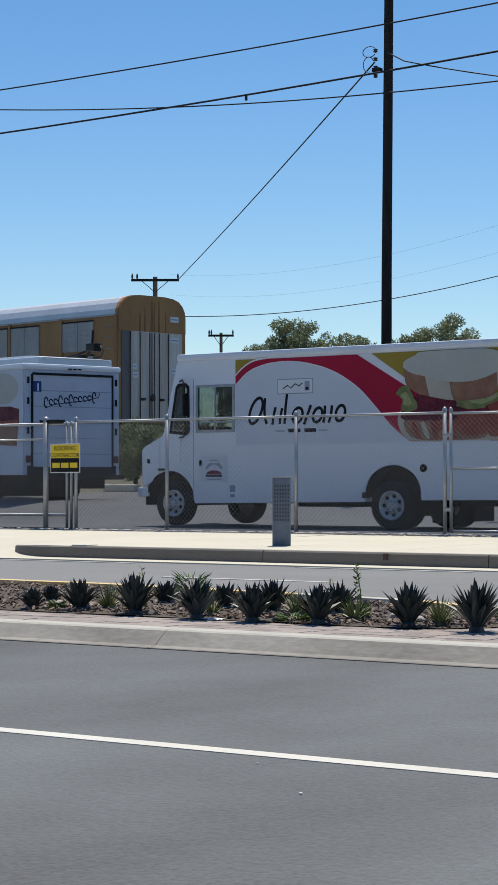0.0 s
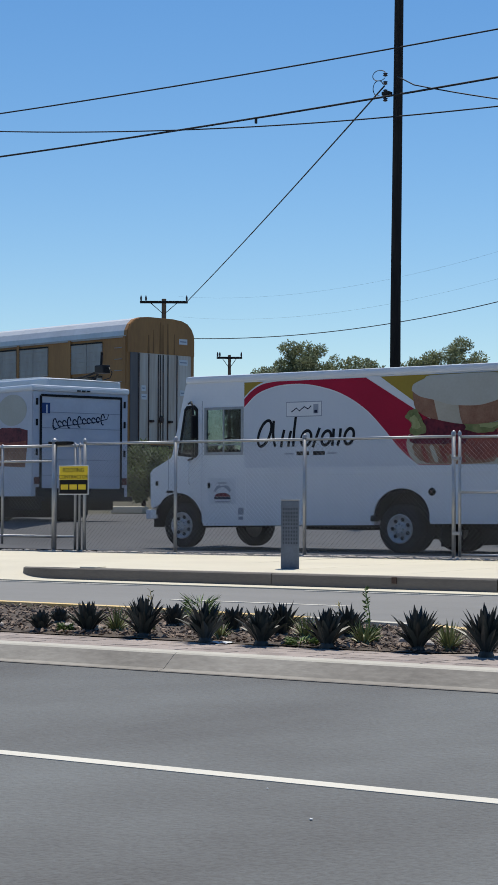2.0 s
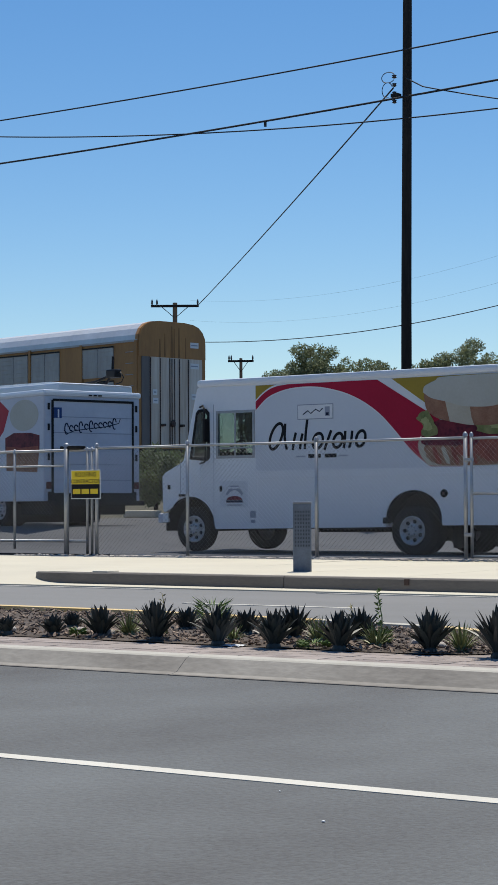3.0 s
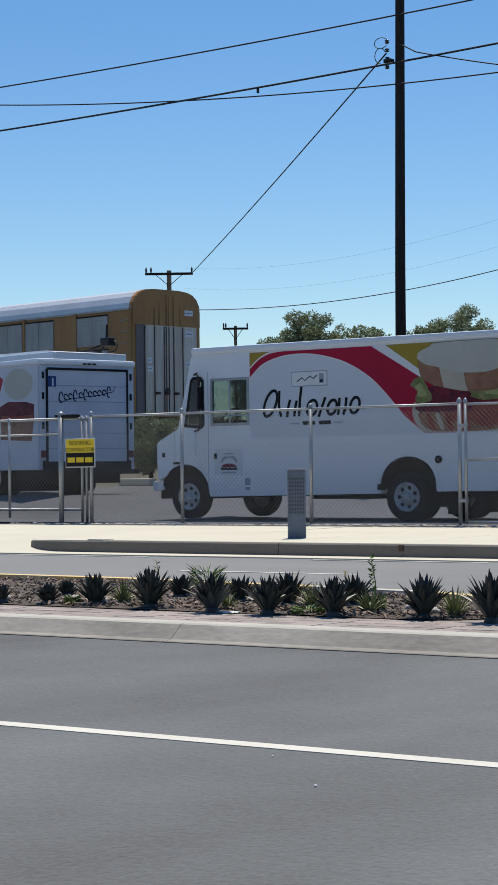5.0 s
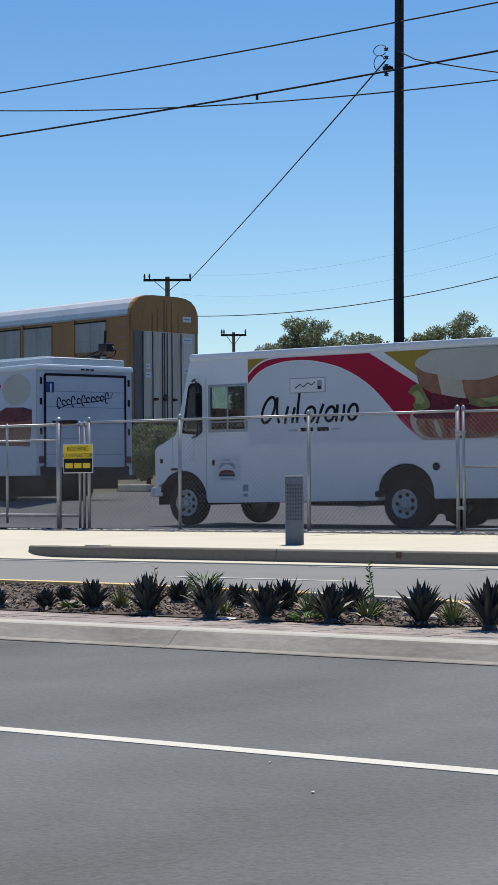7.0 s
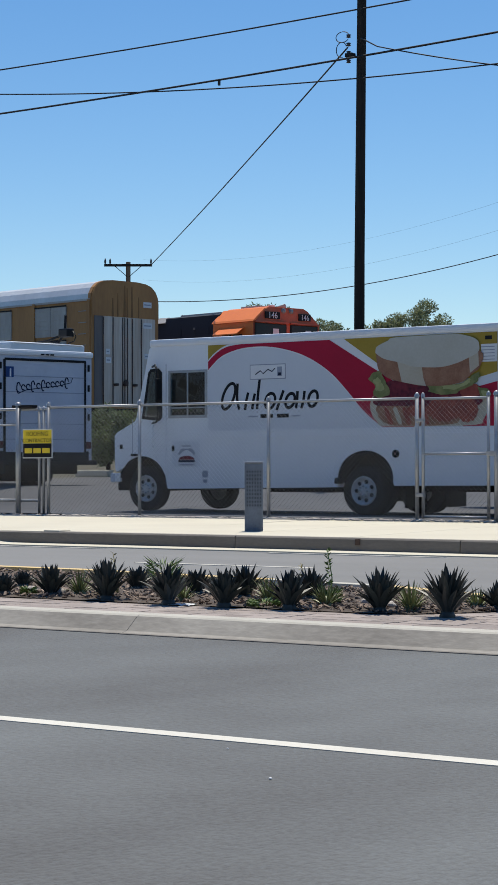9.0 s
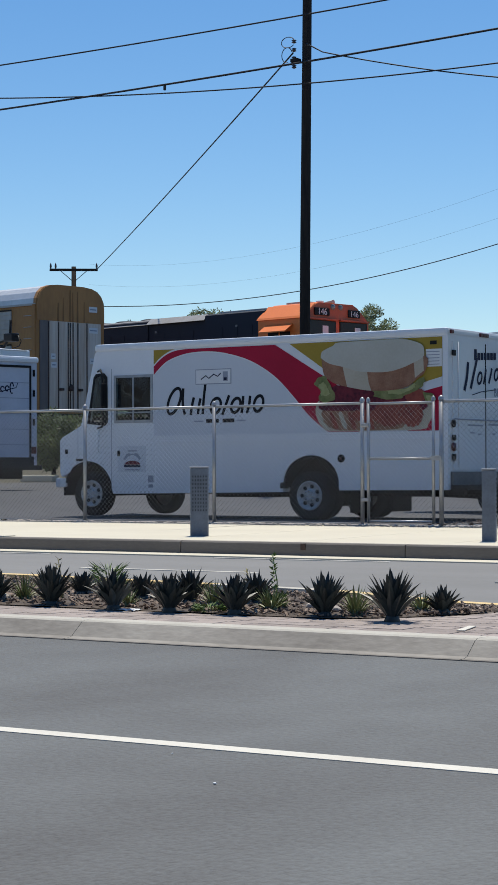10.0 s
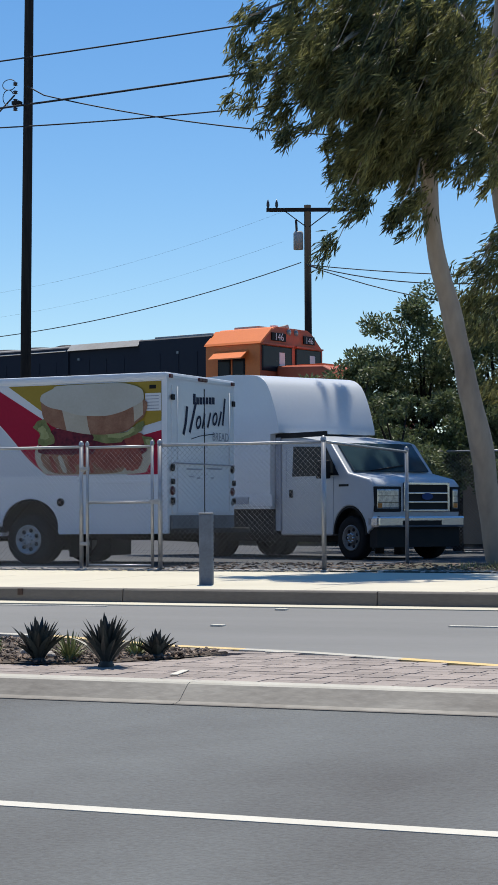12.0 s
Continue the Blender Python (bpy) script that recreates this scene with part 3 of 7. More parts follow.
# ---- chain-link fence ----
def bay(p0, p1, z0, z1, pitch=0.078, r=0.0021):
    """Woven diagonal wires between two upright ends."""
    bm = bmesh.new()
    p0, p1 = Vector(p0), Vector(p1)
    d = (p1 - p0)
    L = d.length
    d.normalize()
    nrm = Vector((-d.y, d.x, 0))
    h = z1 - z0
    for sgn in (1, -1):
        s = -h
        while s < L + h:
            a, b = (s, 0.0), (s + h, h)
            if sgn < 0:
                a, b = (s + h, 0.0), (s, h)
            # clip to the bay
            (xa, za), (xb, zb) = a, b
            def cut(x):
                return za + (zb - za) * (x - xa) / (xb - xa)
            lo, hi = min(xa, xb), max(xa, xb)
            c0, c1 = max(lo, 0.0), min(hi, L)
            if c1 - c0 > 0.02:
                q = [p0 + d * c + nrm * (0.003 * sgn) + Vector((0, 0, z0 + cut(c))) for c in (c0, c1)]
                tube(bm, q, r, n=3, cap=False)
            s += pitch
    return bm


def upright(x, y, z0, z1, r):
    bm = TB([(x, y, z0), (x, y, z1)], r, n=10)
    lathe(bm, [(r * 1.25, 0), (r * 1.3, 0.02), (r * 0.9, 0.05), (r * 0.3, 0.065)], n=10, m=pose(x, y, z1 - 0.01, 90))
    return bm


RAIL_Z = 1.80


def fence_run(label, stations, rail=True, base=(-0.01,), posts=None, r=0.03, top=RAIL_Z, woven=True):
    f = thing("chain_link_fence", pose(0, 0, 0), label, "fence")
    for k, (x, y) in enumerate(stations):
        zb = base[min(k, len(base) - 1)]
        if posts is None or posts[k]:
            part("fence_post", upright(x, y, zb - 0.05, top + 0.035, r), GALV, f)
    for k, ((xa, ya), (xb, yb)) in enumerate(zip(stations, stations[1:])):
        zb = base[min(k, len(base) - 1)]
        if rail:
            part("top_rail", TB([(xa, ya, top), (xb, yb, top)], 0.021, n=8), GALV, f)
        if woven:
            part("wire_mesh", bay((xa, ya, 0), (xb, yb, 0), zb + 0.03, top), WIRE, f)
        part("tension_wire", TB([(xa, ya, zb + 0.04), (xb, yb, zb + 0.04)], 0.005, n=4), GALV, f)
    return f


FY = FENCE_Y
fence_run("galvanised chain-link fence with round posts along the pavement", [(-20.42, FY), (-18.53, FY), (-16.05, FY), (-13.45, FY)])
fence_run("galvanised chain-link fence beside the small gate", [(-12.16, FY), (-9.62, FY)], r=0.034)
fence_run("bare fence post and rail turning back along the yard edge", [(-9.60, FY + 0.08), (-9.96, 29.6)], posts=(False, True), woven=False)
fence_run("weathered chain-link fence along the back of the yard", [(-15, 37.0), (-12.0, 37.0), (-9.4, 37.0), (-6.4, 37.0), (-3.4, 37.0)], base=(0.0,), top=2.05)

gate = thing("pedestrian_gate", pose(0, 0, 0), "closed chain-link pedestrian gate with a mid rail", "gate")
for x in (-13.35, -12.285):
    part("gate_stile", upright(x, FY, 0.03, RAIL_Z + 0.03, 0.024), GALV, gate)
for z in (0.06, 0.98, RAIL_Z - 0.01):
    part("gate_rail", TB([(-13.35, FY, z), (-12.285, FY, z)], 0.02, n=8), GALV, gate)
part("wire_mesh", bay((-13.35, FY, 0), (-12.285, FY, 0), 0.07, RAIL_Z - 0.02), WIRE, gate)
for z in (0.35, 1.45):
    part("hinge", B(-13.46, -13.33, FY - 0.04, FY + 0.04, z, z + 0.05, bevel=0.008), GALV, gate)
part("latch", B(-12.31, -12.14, FY - 0.045, FY - 0.02, 0.95, 1.02, bevel=0.008), GALV, gate)

vg = thing("vehicle_gate", pose(0, 0, 0), "wide sliding chain-link gate with tubular frame", "gate")
part("gate_post", upright(-21.08, FY, -0.05, RAIL_Z + 0.05, 0.045), GALV, vg)
for x in (-20.72, -20.62, -20.52):
    part("gate_stile", upright(x, FY + 0.12, 0.0, RAIL_Z - 0.03, 0.024), GALV, vg)
for x in (-22.35, -24.8):
    part("gate_stile", upright(x, FY + 0.12, 0.1, RAIL_Z - 0.03, 0.024), GALV, vg)
part("gate_rail", TB([(-27.5, FY + 0.12, RAIL_Z - 0.02), (-20.52, FY + 0.12, RAIL_Z - 0.02)], 0.024, n=8), GALV, vg)
part("gate_rail", TB([(-27.5, FY + 0.12, RAIL_Z - 0.28), (-21.1, FY + 0.12, RAIL_Z - 0.28)], 0.018, n=8), GALV, vg)
part("gate_rail", TB([(-27.5, FY + 0.12, 0.24), (-20.7, FY + 0.12, 0.24)], 0.024, n=8), GALV, vg)
part("wire_mesh", bay((-27.5, FY + 0.12, 0), (-20.52, FY + 0.12, 0), 0.1, RAIL_Z - 0.03), WIRE, vg)
part("track_rail", B(-27.5, -20.3, FY + 0.02, FY + 0.2, -0.01, 0.025), DARK, vg)
part("roller_bracket", B(-21.2, -20.78, FY - 0.03, FY + 0.15, RAIL_Z + 0.0, RAIL_Z + 0.05, bevel=0.01), TRIM, vg)

sg = thing("fence_sign", pose(-20.62, FY - 0.05, 1.17), "yellow and black contractor sign wired to the gate", "sign")
part("sign_board", B(-0.32, 0.32, 0, 0.012, -0.22, 0.27, bevel=0.004), PAPER, sg)
part("yellow_field", B(-0.305, 0.305, -0.005, -0.001, 0.03, 0.255), YELLOW, sg)
part("black_field", B(-0.305, 0.305, -0.005, -0.001, -0.205, 0.028), BLACKP, sg)
for w, z, s in (("ROOFING", 0.155, 0.105), ("CONTRACTOR", 0.048, 0.092)):
    bm = text_mesh(w, s, pose(0, -0.007, z, 90), 0.001)
    part("lettering", bm, BLACKP, sg, "black capital letters")
for k in range(3):
    part("number_bar", B(-0.27 + 0.19 * k, -0.11 + 0.19 * k, -0.009, -0.005, -0.135, -0.05), YELLOW, sg)

# ---- slotted service bollards on the pavement ----
def bollard(x, y, h, turn):
    b = thing("vent_bollard", pose(x, y, -0.045, rz=turn), "dark grey painted steel bollard with perforated upper body", "bollard", "pavement bollards")
    part("column", B(-0.118, 0.118, -0.082, 0.082, -0.02, h - 0.02, bevel=0.018), BOLLARD, b)
    part("cap", B(-0.124, 0.124, -0.088, 0.088, h - 0.022, h, bevel=0.008), GALV, b)
    for s in range(6):
        for k in range(10):
            part("vent_slot", B(-0.092 + 0.034 * s, -0.076 + 0.034 * s, -0.0855, -0.080, h - 0.14 - 0.048 * k, h - 0.115 - 0.048 * k), HOLE, b)
    return b


bollard(-13.47, 20.63, 0.90, 33)
bollard(-9.41, 20.62, 0.86, 112)


# ---- bread delivery step van ----
def wheel(parent, x, y, z, r, w, side=-1, steer=0, rim_mat=None, rim_r=0.58, name="wheel"):
    """A tyre with a dished steel rim; its outer face looks to side * y."""
    m = pose(x, y, z, rz=steer)
    t = part(name, lathe(bmesh.new(), [(r * 0.6, -w / 2 * 0.8), (r * 0.9, -w / 2), (r * 0.97, -w / 2 * 0.85), (r, -w / 2 * 0.6), (r, w / 2 * 0.6), (r * 0.97, w / 2 * 0.85), (r * 0.9, w / 2), (r * 0.6, w / 2 * 0.8)], 32, cap=False), RUBBER, parent)
    t.matrix_local = m
    o = side * w / 2
    rr = r * rim_r
    part("rim", lathe(bmesh.new(), [(0.001, o * 0.1), (rr * 1.04, o * 0.1), (rr * 1.04, o * 0.86), (rr, o * 1.0), (rr * 0.9, o * 0.95), (rr * 0.82, o * 0.62), (rr * 0.5, o * 0.55), (rr * 0.42, o * 0.85), (rr * 0.2, o * 0.95), (0.001, o * 0.97)], 28), rim_mat or RIM, t)
    for k in range(8):
        a = 2 * math.pi * k / 8
        bm = lathe(bmesh.new(), [(0.016, 0), (0.016, side * 0.03), (0.001, side * 0.032)], 6, m=pose(rr * 0.33 * math.cos(a), o * 0.86, rr * 0.33 * math.sin(a)))
        part("wheel_nut", bm, CHROME, t)
    for k in range(7):
        a = 2 * math.pi * (k + 0.5) / 7
        bm = lathe(bmesh.new(), [(rr * 0.145, 0), (rr * 0.145, side * 0.012), (0.001, side * 0.012)], 10, m=pose(rr * 0.66 * math.cos(a), o * 0.6, rr * 0.66 * math.sin(a)))
        part("rim_hole", bm, BLACKP, t)
    return t


def decal(name, pts, material, parent, lift, label="", face='y'):
    """A thin printed film proud of the side by lift."""
    return part(name, P(pts, -lift - 0.002, -lift), material, parent, label)


def stroke(bm, pts, w, y):
    """A flat painted stroke of width w along 2-D points, on the plane y."""
    ps = [Vector(p) for k, p in enumerate(pts) if k == 0 or (Vector(p) - Vector(pts[k - 1])).length > 1e-6]
    rows = []
    for k, p in enumerate(ps):
        d = (ps[min(k + 1, len(ps) - 1)] - ps[max(k - 1, 0)])
        d = d.normalized() if d.length > 1e-6 else Vector((1, 0))
        n = Vector((-d.y, d.x)) * w / 2
        c = p - d * w * 0.3 if k == 0 else p + d * w * 0.3 if k == len(ps) - 1 else p
        rows.append((bm.verts.new((c.x + n.x, y, c.y + n.y)), bm.verts.new((c.x - n.x, y, c.y - n.y))))
    for a, b in zip(rows, rows[1:]):
        bm.faces.new((a[0], b[0], b[1], a[1]))
    bmesh.ops.recalc_face_normals(bm, faces=bm.faces[:])
    return bm


def step_van(name, m, label, graphics):
    """Walk-in delivery van heading -x; its near side is y = 0, its rear x = 0."""
    t = thing(name, m, label, "delivery van")
    W = 2.44
    cargo = [(0.0, 0.50), (-1.98, 0.49)] + arc(-2.53, 0.60, 0.54, -8, 188, 14, 0.47) + [(-3.07, 0.46), (-5.70, 0.43), (-5.70, 2.96), (0.0, 2.975)]
    part("body", P(cargo, 0, W), WHITE, t)
    front = [(-5.702, 0.43), (-6.62, 0.42)] + arc(-7.20, 0.46, 0.56, 0, 128, 10, 0.54) + [(-7.60, 0.80), (-7.78, 0.72), (-7.82, 0.78), (-7.83, 1.36), (-7.78, 1.42), (-7.36, 1.62), (-7.2, 1.56), (-5.702, 1.30)]
    part("cab_lower_body", P(front, 0, W), WHITE, t)
    shell = [(-5.702, 1.302), (-7.2, 1.562), (-7.36, 1.622), (-7.33, 1.68), (-7.03, 2.90), (-6.98, 2.94), (-5.702, 2.94)]
    main_hole = rect(-6.56, -5.79, 1.70, 2.46)
    quarter_hole = [(-7.14, 1.71), (-6.82, 1.68), (-6.80, 1.72), (-6.80, 2.44), (-6.85, 2.49), (-6.98, 2.49), (-7.02, 2.44)]
    for y0, y1 in ((0.0, 0.05), (W - 0.05, W)):
        part("cab_side", cutout(shell, [main_hole if y0 < 1 else rect(-6.62, -6.12, 1.86, 2.42), quarter_hole], y0, y1), WHITE, t)
    for y0, y1 in ((0.052, 0.15), (W - 0.15, W - 0.052)):
        part("windscreen_pillar", P([(-7.355, 1.63), (-7.25, 1.63), (-6.95, 2.90), (-7.03, 2.90)], y0, y1), WHITE, t)
    part("windscreen_header", P([(-7.07, 2.74), (-6.99, 2.74), (-6.95, 2.92), (-7.025, 2.92)], 0.152, W - 0.152), WHITE, t)
    # what shows through the cab windows
    seat_ = part("driver_seat", B(-6.22, -5.86, 0.42, 0.92, 1.42, 1.56, bevel=0.04), SEATGREY, t, "dark grey driver seat")
    part("seat_back", B(-5.98, -5.86, 0.44, 0.90, 1.56, 2.16, bevel=0.04), SEATGREY, seat_)
    part("head_rest", B(-5.97, -5.88, 0.54, 0.80, 2.18, 2.36, bevel=0.03), SEATGREY, seat_)
    part("seat_post", B(-6.12, -5.96, 0.58, 0.76, 1.30, 1.43), DARK, seat_)
    dash = part("dashboard", P([(-7.32, 1.60), (-6.95, 1.52), (-6.88, 1.62), (-6.92, 1.80), (-7.28, 1.76)], 0.16, W - 0.16), DARK, t)
    part("steering_column", TB([(-6.95, 0.66, 1.62), (-6.70, 0.66, 1.80)], 0.03, n=8), DARK, dash)
    ring_m = pose(-6.66, 0.66, 1.83, 0, -50, 0)
    part("steering_wheel", TB([ring_m @ Vector((0.22 * math.cos(a), 0.22 * math.sin(a), 0)) for a in [2 * math.pi * k / 20 for k in range(21)]], 0.016, n=6), TRIM, dash)
    part("partition_post", B(-6.36, -6.31, 1.30, 1.36, 1.36, 2.9), SEATGREY, t)
    part("tray_rack", B(-5.80, -5.72, 0.3, W - 0.3, 1.34, 2.75), SEATGREY, t)
    roof = B(-7.02, 0.02, -0.025, W + 0.025, 2.93, 3.06, bevel=0.045)
    part("roof", roof, WHITE, t, "bright white fibreglass roof with rounded edges")
    part("roof_hatch", B(-2.6, -1.6, 0.7, 1.7, 3.06, 3.10, bevel=0.015), WHITE, t)
    part("belt_moulding", B(-5.72, -0.02, -0.012, 0.02, 1.30, 1.345, bevel=0.004), WHITE, t)
    part("belt_moulding", B(-5.72, -0.02, -0.008, 0.02, 1.40, 1.425, bevel=0.003), WHITE, t)
    part("rear_corner_post", B(-0.06, 0.015, -0.01, 0.05, 0.5, 2.95, bevel=0.008), WHITE, t)
    # chassis, seen under the skirt
    part("chassis_rail", B(-7.4, -0.1, 0.75, 0.85, 0.42, 0.62), DARK, t)
    part("chassis_rail", B(-7.4, -0.1, 1.6, 1.7, 0.42, 0.62), DARK, t)
    part("floor_pan", B(-6.6, -0.02, 0.62, W - 0.62, 0.52, 0.6), DARK, t)
    part("fuel_tank", B(-5.1, -3.7, 0.9, 1.5, 0.36, 0.6, bevel=0.05), DARK, t)
    part("rear_axle", TB([(-2.6, 0.3, 0.4), (-2.6, W - 0.3, 0.4)], 0.08, n=10), DARK, t)
    part("differential", lathe(bmesh.new(), [(0.02, -0.2), (0.17, -0.1), (0.19, 0), (0.17, 0.1), (0.02, 0.2)], 14, m=pose(-2.6, 1.22, 0.4)), DARK, t)
    part("exhaust_pipe", TB([(-5, 1.95, 0.4), (-3, 1.95, 0.42), (-1.2, 1.9, 0.42), (-0.2, 1.9, 0.38)], 0.05, n=8), DARK, t)
    for cx, cz, r, rz in ((-2.53, 0.60, 0.535, 0.465), (-7.20, 0.46, 0.555, 0.535)):
        part("wheel_well", P(arc(cx, cz, r, -8, 188, 12, rz), 0.35, W - 0.35), DARK, t)
        part("arch_liner", P(arc(cx, cz, r, -8, 188, 16, rz) + arc(cx, cz, r - 0.03, 188, -8, 16, rz - 0.03), 0.012, 0.36), TRIM, t)
    for yy in (0.16, W - 0.16):
        wheel(t, -7.15, yy, 0.42, 0.395, 0.24, -1 if yy < 1 else 1)
    for yy in (0.17, 0.44, W - 0.44, W - 0.17):
        wheel(t, -2.6, yy, 0.40, 0.405, 0.24, -1 if yy < 1 else 1)
    # cab
    win = part("side_window", cutout(rect(-6.60, -5.75, 1.66, 2.50), [rect(-6.55, -5.80, 1.71, 2.455)], -0.012, 0.0), GALV, t, "aluminium-framed sliding side window")
    for x0, x1 in ((-6.55, -6.19), (-6.16, -5.80)):
        pn = part("pane", B(x0, x1, -0.008, -0.004, 1.71, 2.455), CLEAR, win)
        pn.visible_shadow = False
    part("window_stile", B(-6.19, -6.16, -0.014, -0.002, 1.71, 2.455), GALV, win)
    part("window_bar", B(-6.55, -5.80, -0.016, -0.010, 1.83, 1.855), GALV, win)
    qframe = [(-7.20, 1.66), (-6.80, 1.62), (-6.74, 1.68), (-6.75, 2.48), (-6.82, 2.55), (-7.0, 2.54), (-7.05, 2.48)]
    qw = part("quarter_window", cutout(qframe, [quarter_hole], -0.012, 0.0), TRIM, t, "black-framed quarter window beside the windscreen")
    pn = part("pane", P([(x * 0.999 - 0.007, z) for x, z in quarter_hole], -0.008, -0.004), CLEAR, qw)
    pn.visible_shadow = False
    ws = part("windscreen", P([(-7.30, 1.70), (-7.29, 1.705), (-7.05, 2.74), (-7.06, 2.74)], 0.15, W - 0.15), CLEAR, t)
    ws.visible_shadow = False
    part("wiper", TB([(-7.36, 0.7, 1.72), (-7.25, 1.0, 2.1)], 0.012, n=5), TRIM, ws)
    mir = part("mirror", TB([(-6.95, -0.02, 2.58), (-6.78, -0.16, 2.60), (-6.71, -0.2, 2.52), (-6.69, -0.2, 1.72), (-6.74, -0.16, 1.60), (-6.95, -0.02, 1.58)], 0.018, n=6), TRIM, t, "black tubular mirror bracket")
    part("mirror_head", B(-6.70, -6.64, -0.28, -0.14, 1.95, 2.36, bevel=0.025), TRIM, mir)
    part("door_seam", B(-6.66, -6.652, -0.005, 0.0, 0.5, 2.62), GREYP, t)
    part("grab_handle", TB([(-6.92, -0.01, 1.55), (-6.92, -0.05, 1.52), (-6.92, -0.05, 1.18), (-6.92, -0.01, 1.15)], 0.012, n=6), WHITE, t)
    part("door_latch", B(-6.52, -6.47, -0.02, 0.0, 1.08, 1.18, bevel=0.006), TRIM, t)
    part("marker_lamp", B(-7.70, -7.64, -0.02, 0.0, 1.13, 1.21, bevel=0.01), TRIM, t)
    part("hood_seam", B(-7.42, -7.41, -0.004, 0.0, 0.98, 1.66), GREYP, t)
    part("fender_vent", B(-7.45, -7.30, -0.01, 0.0, 1.0, 1.04), TRIM, t)
    bp = part("front_bumper", B(-7.95, -7.82, 0.02, W - 0.02, 0.53, 0.70, bevel=0.02), VANWHITE, t, "pale painted steel front bumper")
    part("bumper_end", B(-7.83, -7.70, 0.0, 0.06, 0.54, 0.70, bevel=0.012), PAPER, bp)
    for yy in (0.3, W - 0.5):
        part("headlamp", lathe(bmesh.new(), [(0.11, 0), (0.11, 0.05), (0.001, 0.06)], 16, m=pose(-7.83, yy + 0.1, 1.08, rz=90)), LENS, t)
    part("grille", B(-7.85, -7.82, 0.7, W - 0.7, 0.85, 1.25), TRIM, t)
    cap = part("fuel_cap", lathe(bmesh.new(), [(0.065, 0), (0.065, -0.02), (0.04, -0.03), (0.001, -0.03)], 16, m=pose(-1.94, -0.002, 1.01)), TRIM, t, "black round fuel filler")
    part("cap_label", B(-1.955, -1.925, -0.036, -0.032, 0.99, 1.03), REDLENS, cap)
    part("rear_fender_step", B(-3.12, -3.02, -0.02, 0.1, 0.52, 0.62, bevel=0.01), DARK, t)
    # rear
    part("rear_frame", P(rect(0.03, W - 0.03, 0.78, 2.97), 0.004, 0.012, axis='x'), WHITE, t)
    for y0, y1 in ((0.14, 1.255), (1.275, 2.34)):
        d = part("rear_door", P(rect(y0, y1, 0.82, 2.86), 0.012, 0.032, axis='x'), WHITE, t)
        for z in (0.98, 1.28, 2.62):
            part("hinge", B(0.03, 0.06, (y0 if y0 < 1 else y1) - 0.05, (y0 if y0 < 1 else y1) + 0.05, z, z + 0.09, bevel=0.01), TRIM, d)
        part("lock_rod", TB([(0.045, y0 + 0.16 if y0 < 1 else y1 - 0.16, 0.85), (0.045, y0 + 0.16 if y0 < 1 else y1 - 0.16, 2.84)], 0.007, n=6), WHITE, d)
    part("seam_strip", B(0.02, 0.036, 1.25, 1.28, 0.82, 2.86), TRIM, t)
    part("grab_bar", TB([(0.05, 0.1, 1.60), (0.07, 0.12, 1.62), (0.07, W - 0.12, 1.62), (0.05, W - 0.1, 1.60)], 0.011, n=6), GREYP, t)
    for yy in (0.14, W - 0.14):
        part("tail_lamp", lathe(bmesh.new(), [(0.065, 0), (0.062, 0.02), (0.001, 0.024)], 16, m=pose(0.03, yy, 1.55, rz=-90)), TRIM, t)
        part("tail_lamp", lathe(bmesh.new(), [(0.07, 0), (0.066, 0.02), (0.001, 0.024)], 16, m=pose(0.03, yy, 1.18, rz=-90)), REDLENS, t)
        part("reverse_lamp", lathe(bmesh.new(), [(0.045, 0), (0.04, 0.02), (0.001, 0.024)], 14, m=pose(0.03, yy, 0.99, rz=-90)), LENS, t)
    for yy in (0.1, 1.12, 1.22, 1.32, W - 0.1):
        part("roof_lamp", B(0.0, 0.05, yy - 0.05, yy + 0.05, 2.97, 3.03, bevel=0.012), REDLENS, t)
    part("rear_step", B(0.02, 0.32, 0.06, W - 0.06, 0.50, 0.58, bevel=0.012), DARK, t, "dark steel rear step bumper")
    part("step_skirt", B(0.0, 0.05, 0.1, W - 0.1, 0.55, 0.79), SEATGREY, t)
    for yy in (0.5, W - 0.6):
        part("mud_flap", B(-1.9, -1.88, yy - 0.3, yy + 0.4, 0.12, 0.55), TRIM, t)
    if not graphics:
        return t
    # printed side panel
    film = decal("side_graphic", rect(-5.73, -0.08, 1.43, 2.92), WRAP, t, 0.001, "printed advertising panel with red sweep and sandwich picture")
    inner = spline([(-5.73, 2.48), (-5.46, 2.70), (-5.11, 2.815), (-4.77, 2.85), (-4.44, 2.84), (-4.12, 2.785), (-3.79, 2.69), (-3.47, 2.54), (-3.16, 2.33), (-2.86, 2.04), (-2.61, 1.77), (-2.39, 1.58), (-2.2, 1.45)])
    rim = spline([(-5.73, 2.63), (-5.60, 2.74), (-5.45, 2.83), (-5.28, 2.885), (-5.04, 2.91)], 4)
    decal("red_sweep", inner + [(-1.6, 1.44), (-1.6, 2.0), (-2.0, 2.2), (-3.22, 2.91)] + rim[::-1], RED, film, 0.004)
    strip = bmesh.new()
    for (xa, za), (xb, zb) in zip(inner, inner[1:]):
        strip.faces.new([strip.verts.new(p) for p in ((xa, -0.0066, za - 0.02), (xb, -0.0066, zb - 0.02), (xb, -0.0066, zb + 0.004), (xa, -0.0066, za + 0.004))])
    part("white_edge", strip, PAPER, film)
    strip = bmesh.new()
    for (xa, za), (xb, zb) in zip(rim, rim[1:]):
        strip.faces.new([strip.verts.new(p) for p in ((xa, -0.0066, za), (xb, -0.0066, zb), (xb, -0.0066, zb + 0.03), (xa, -0.0066, za + 0.03))])
    part("white_edge", strip, PAPER, film)
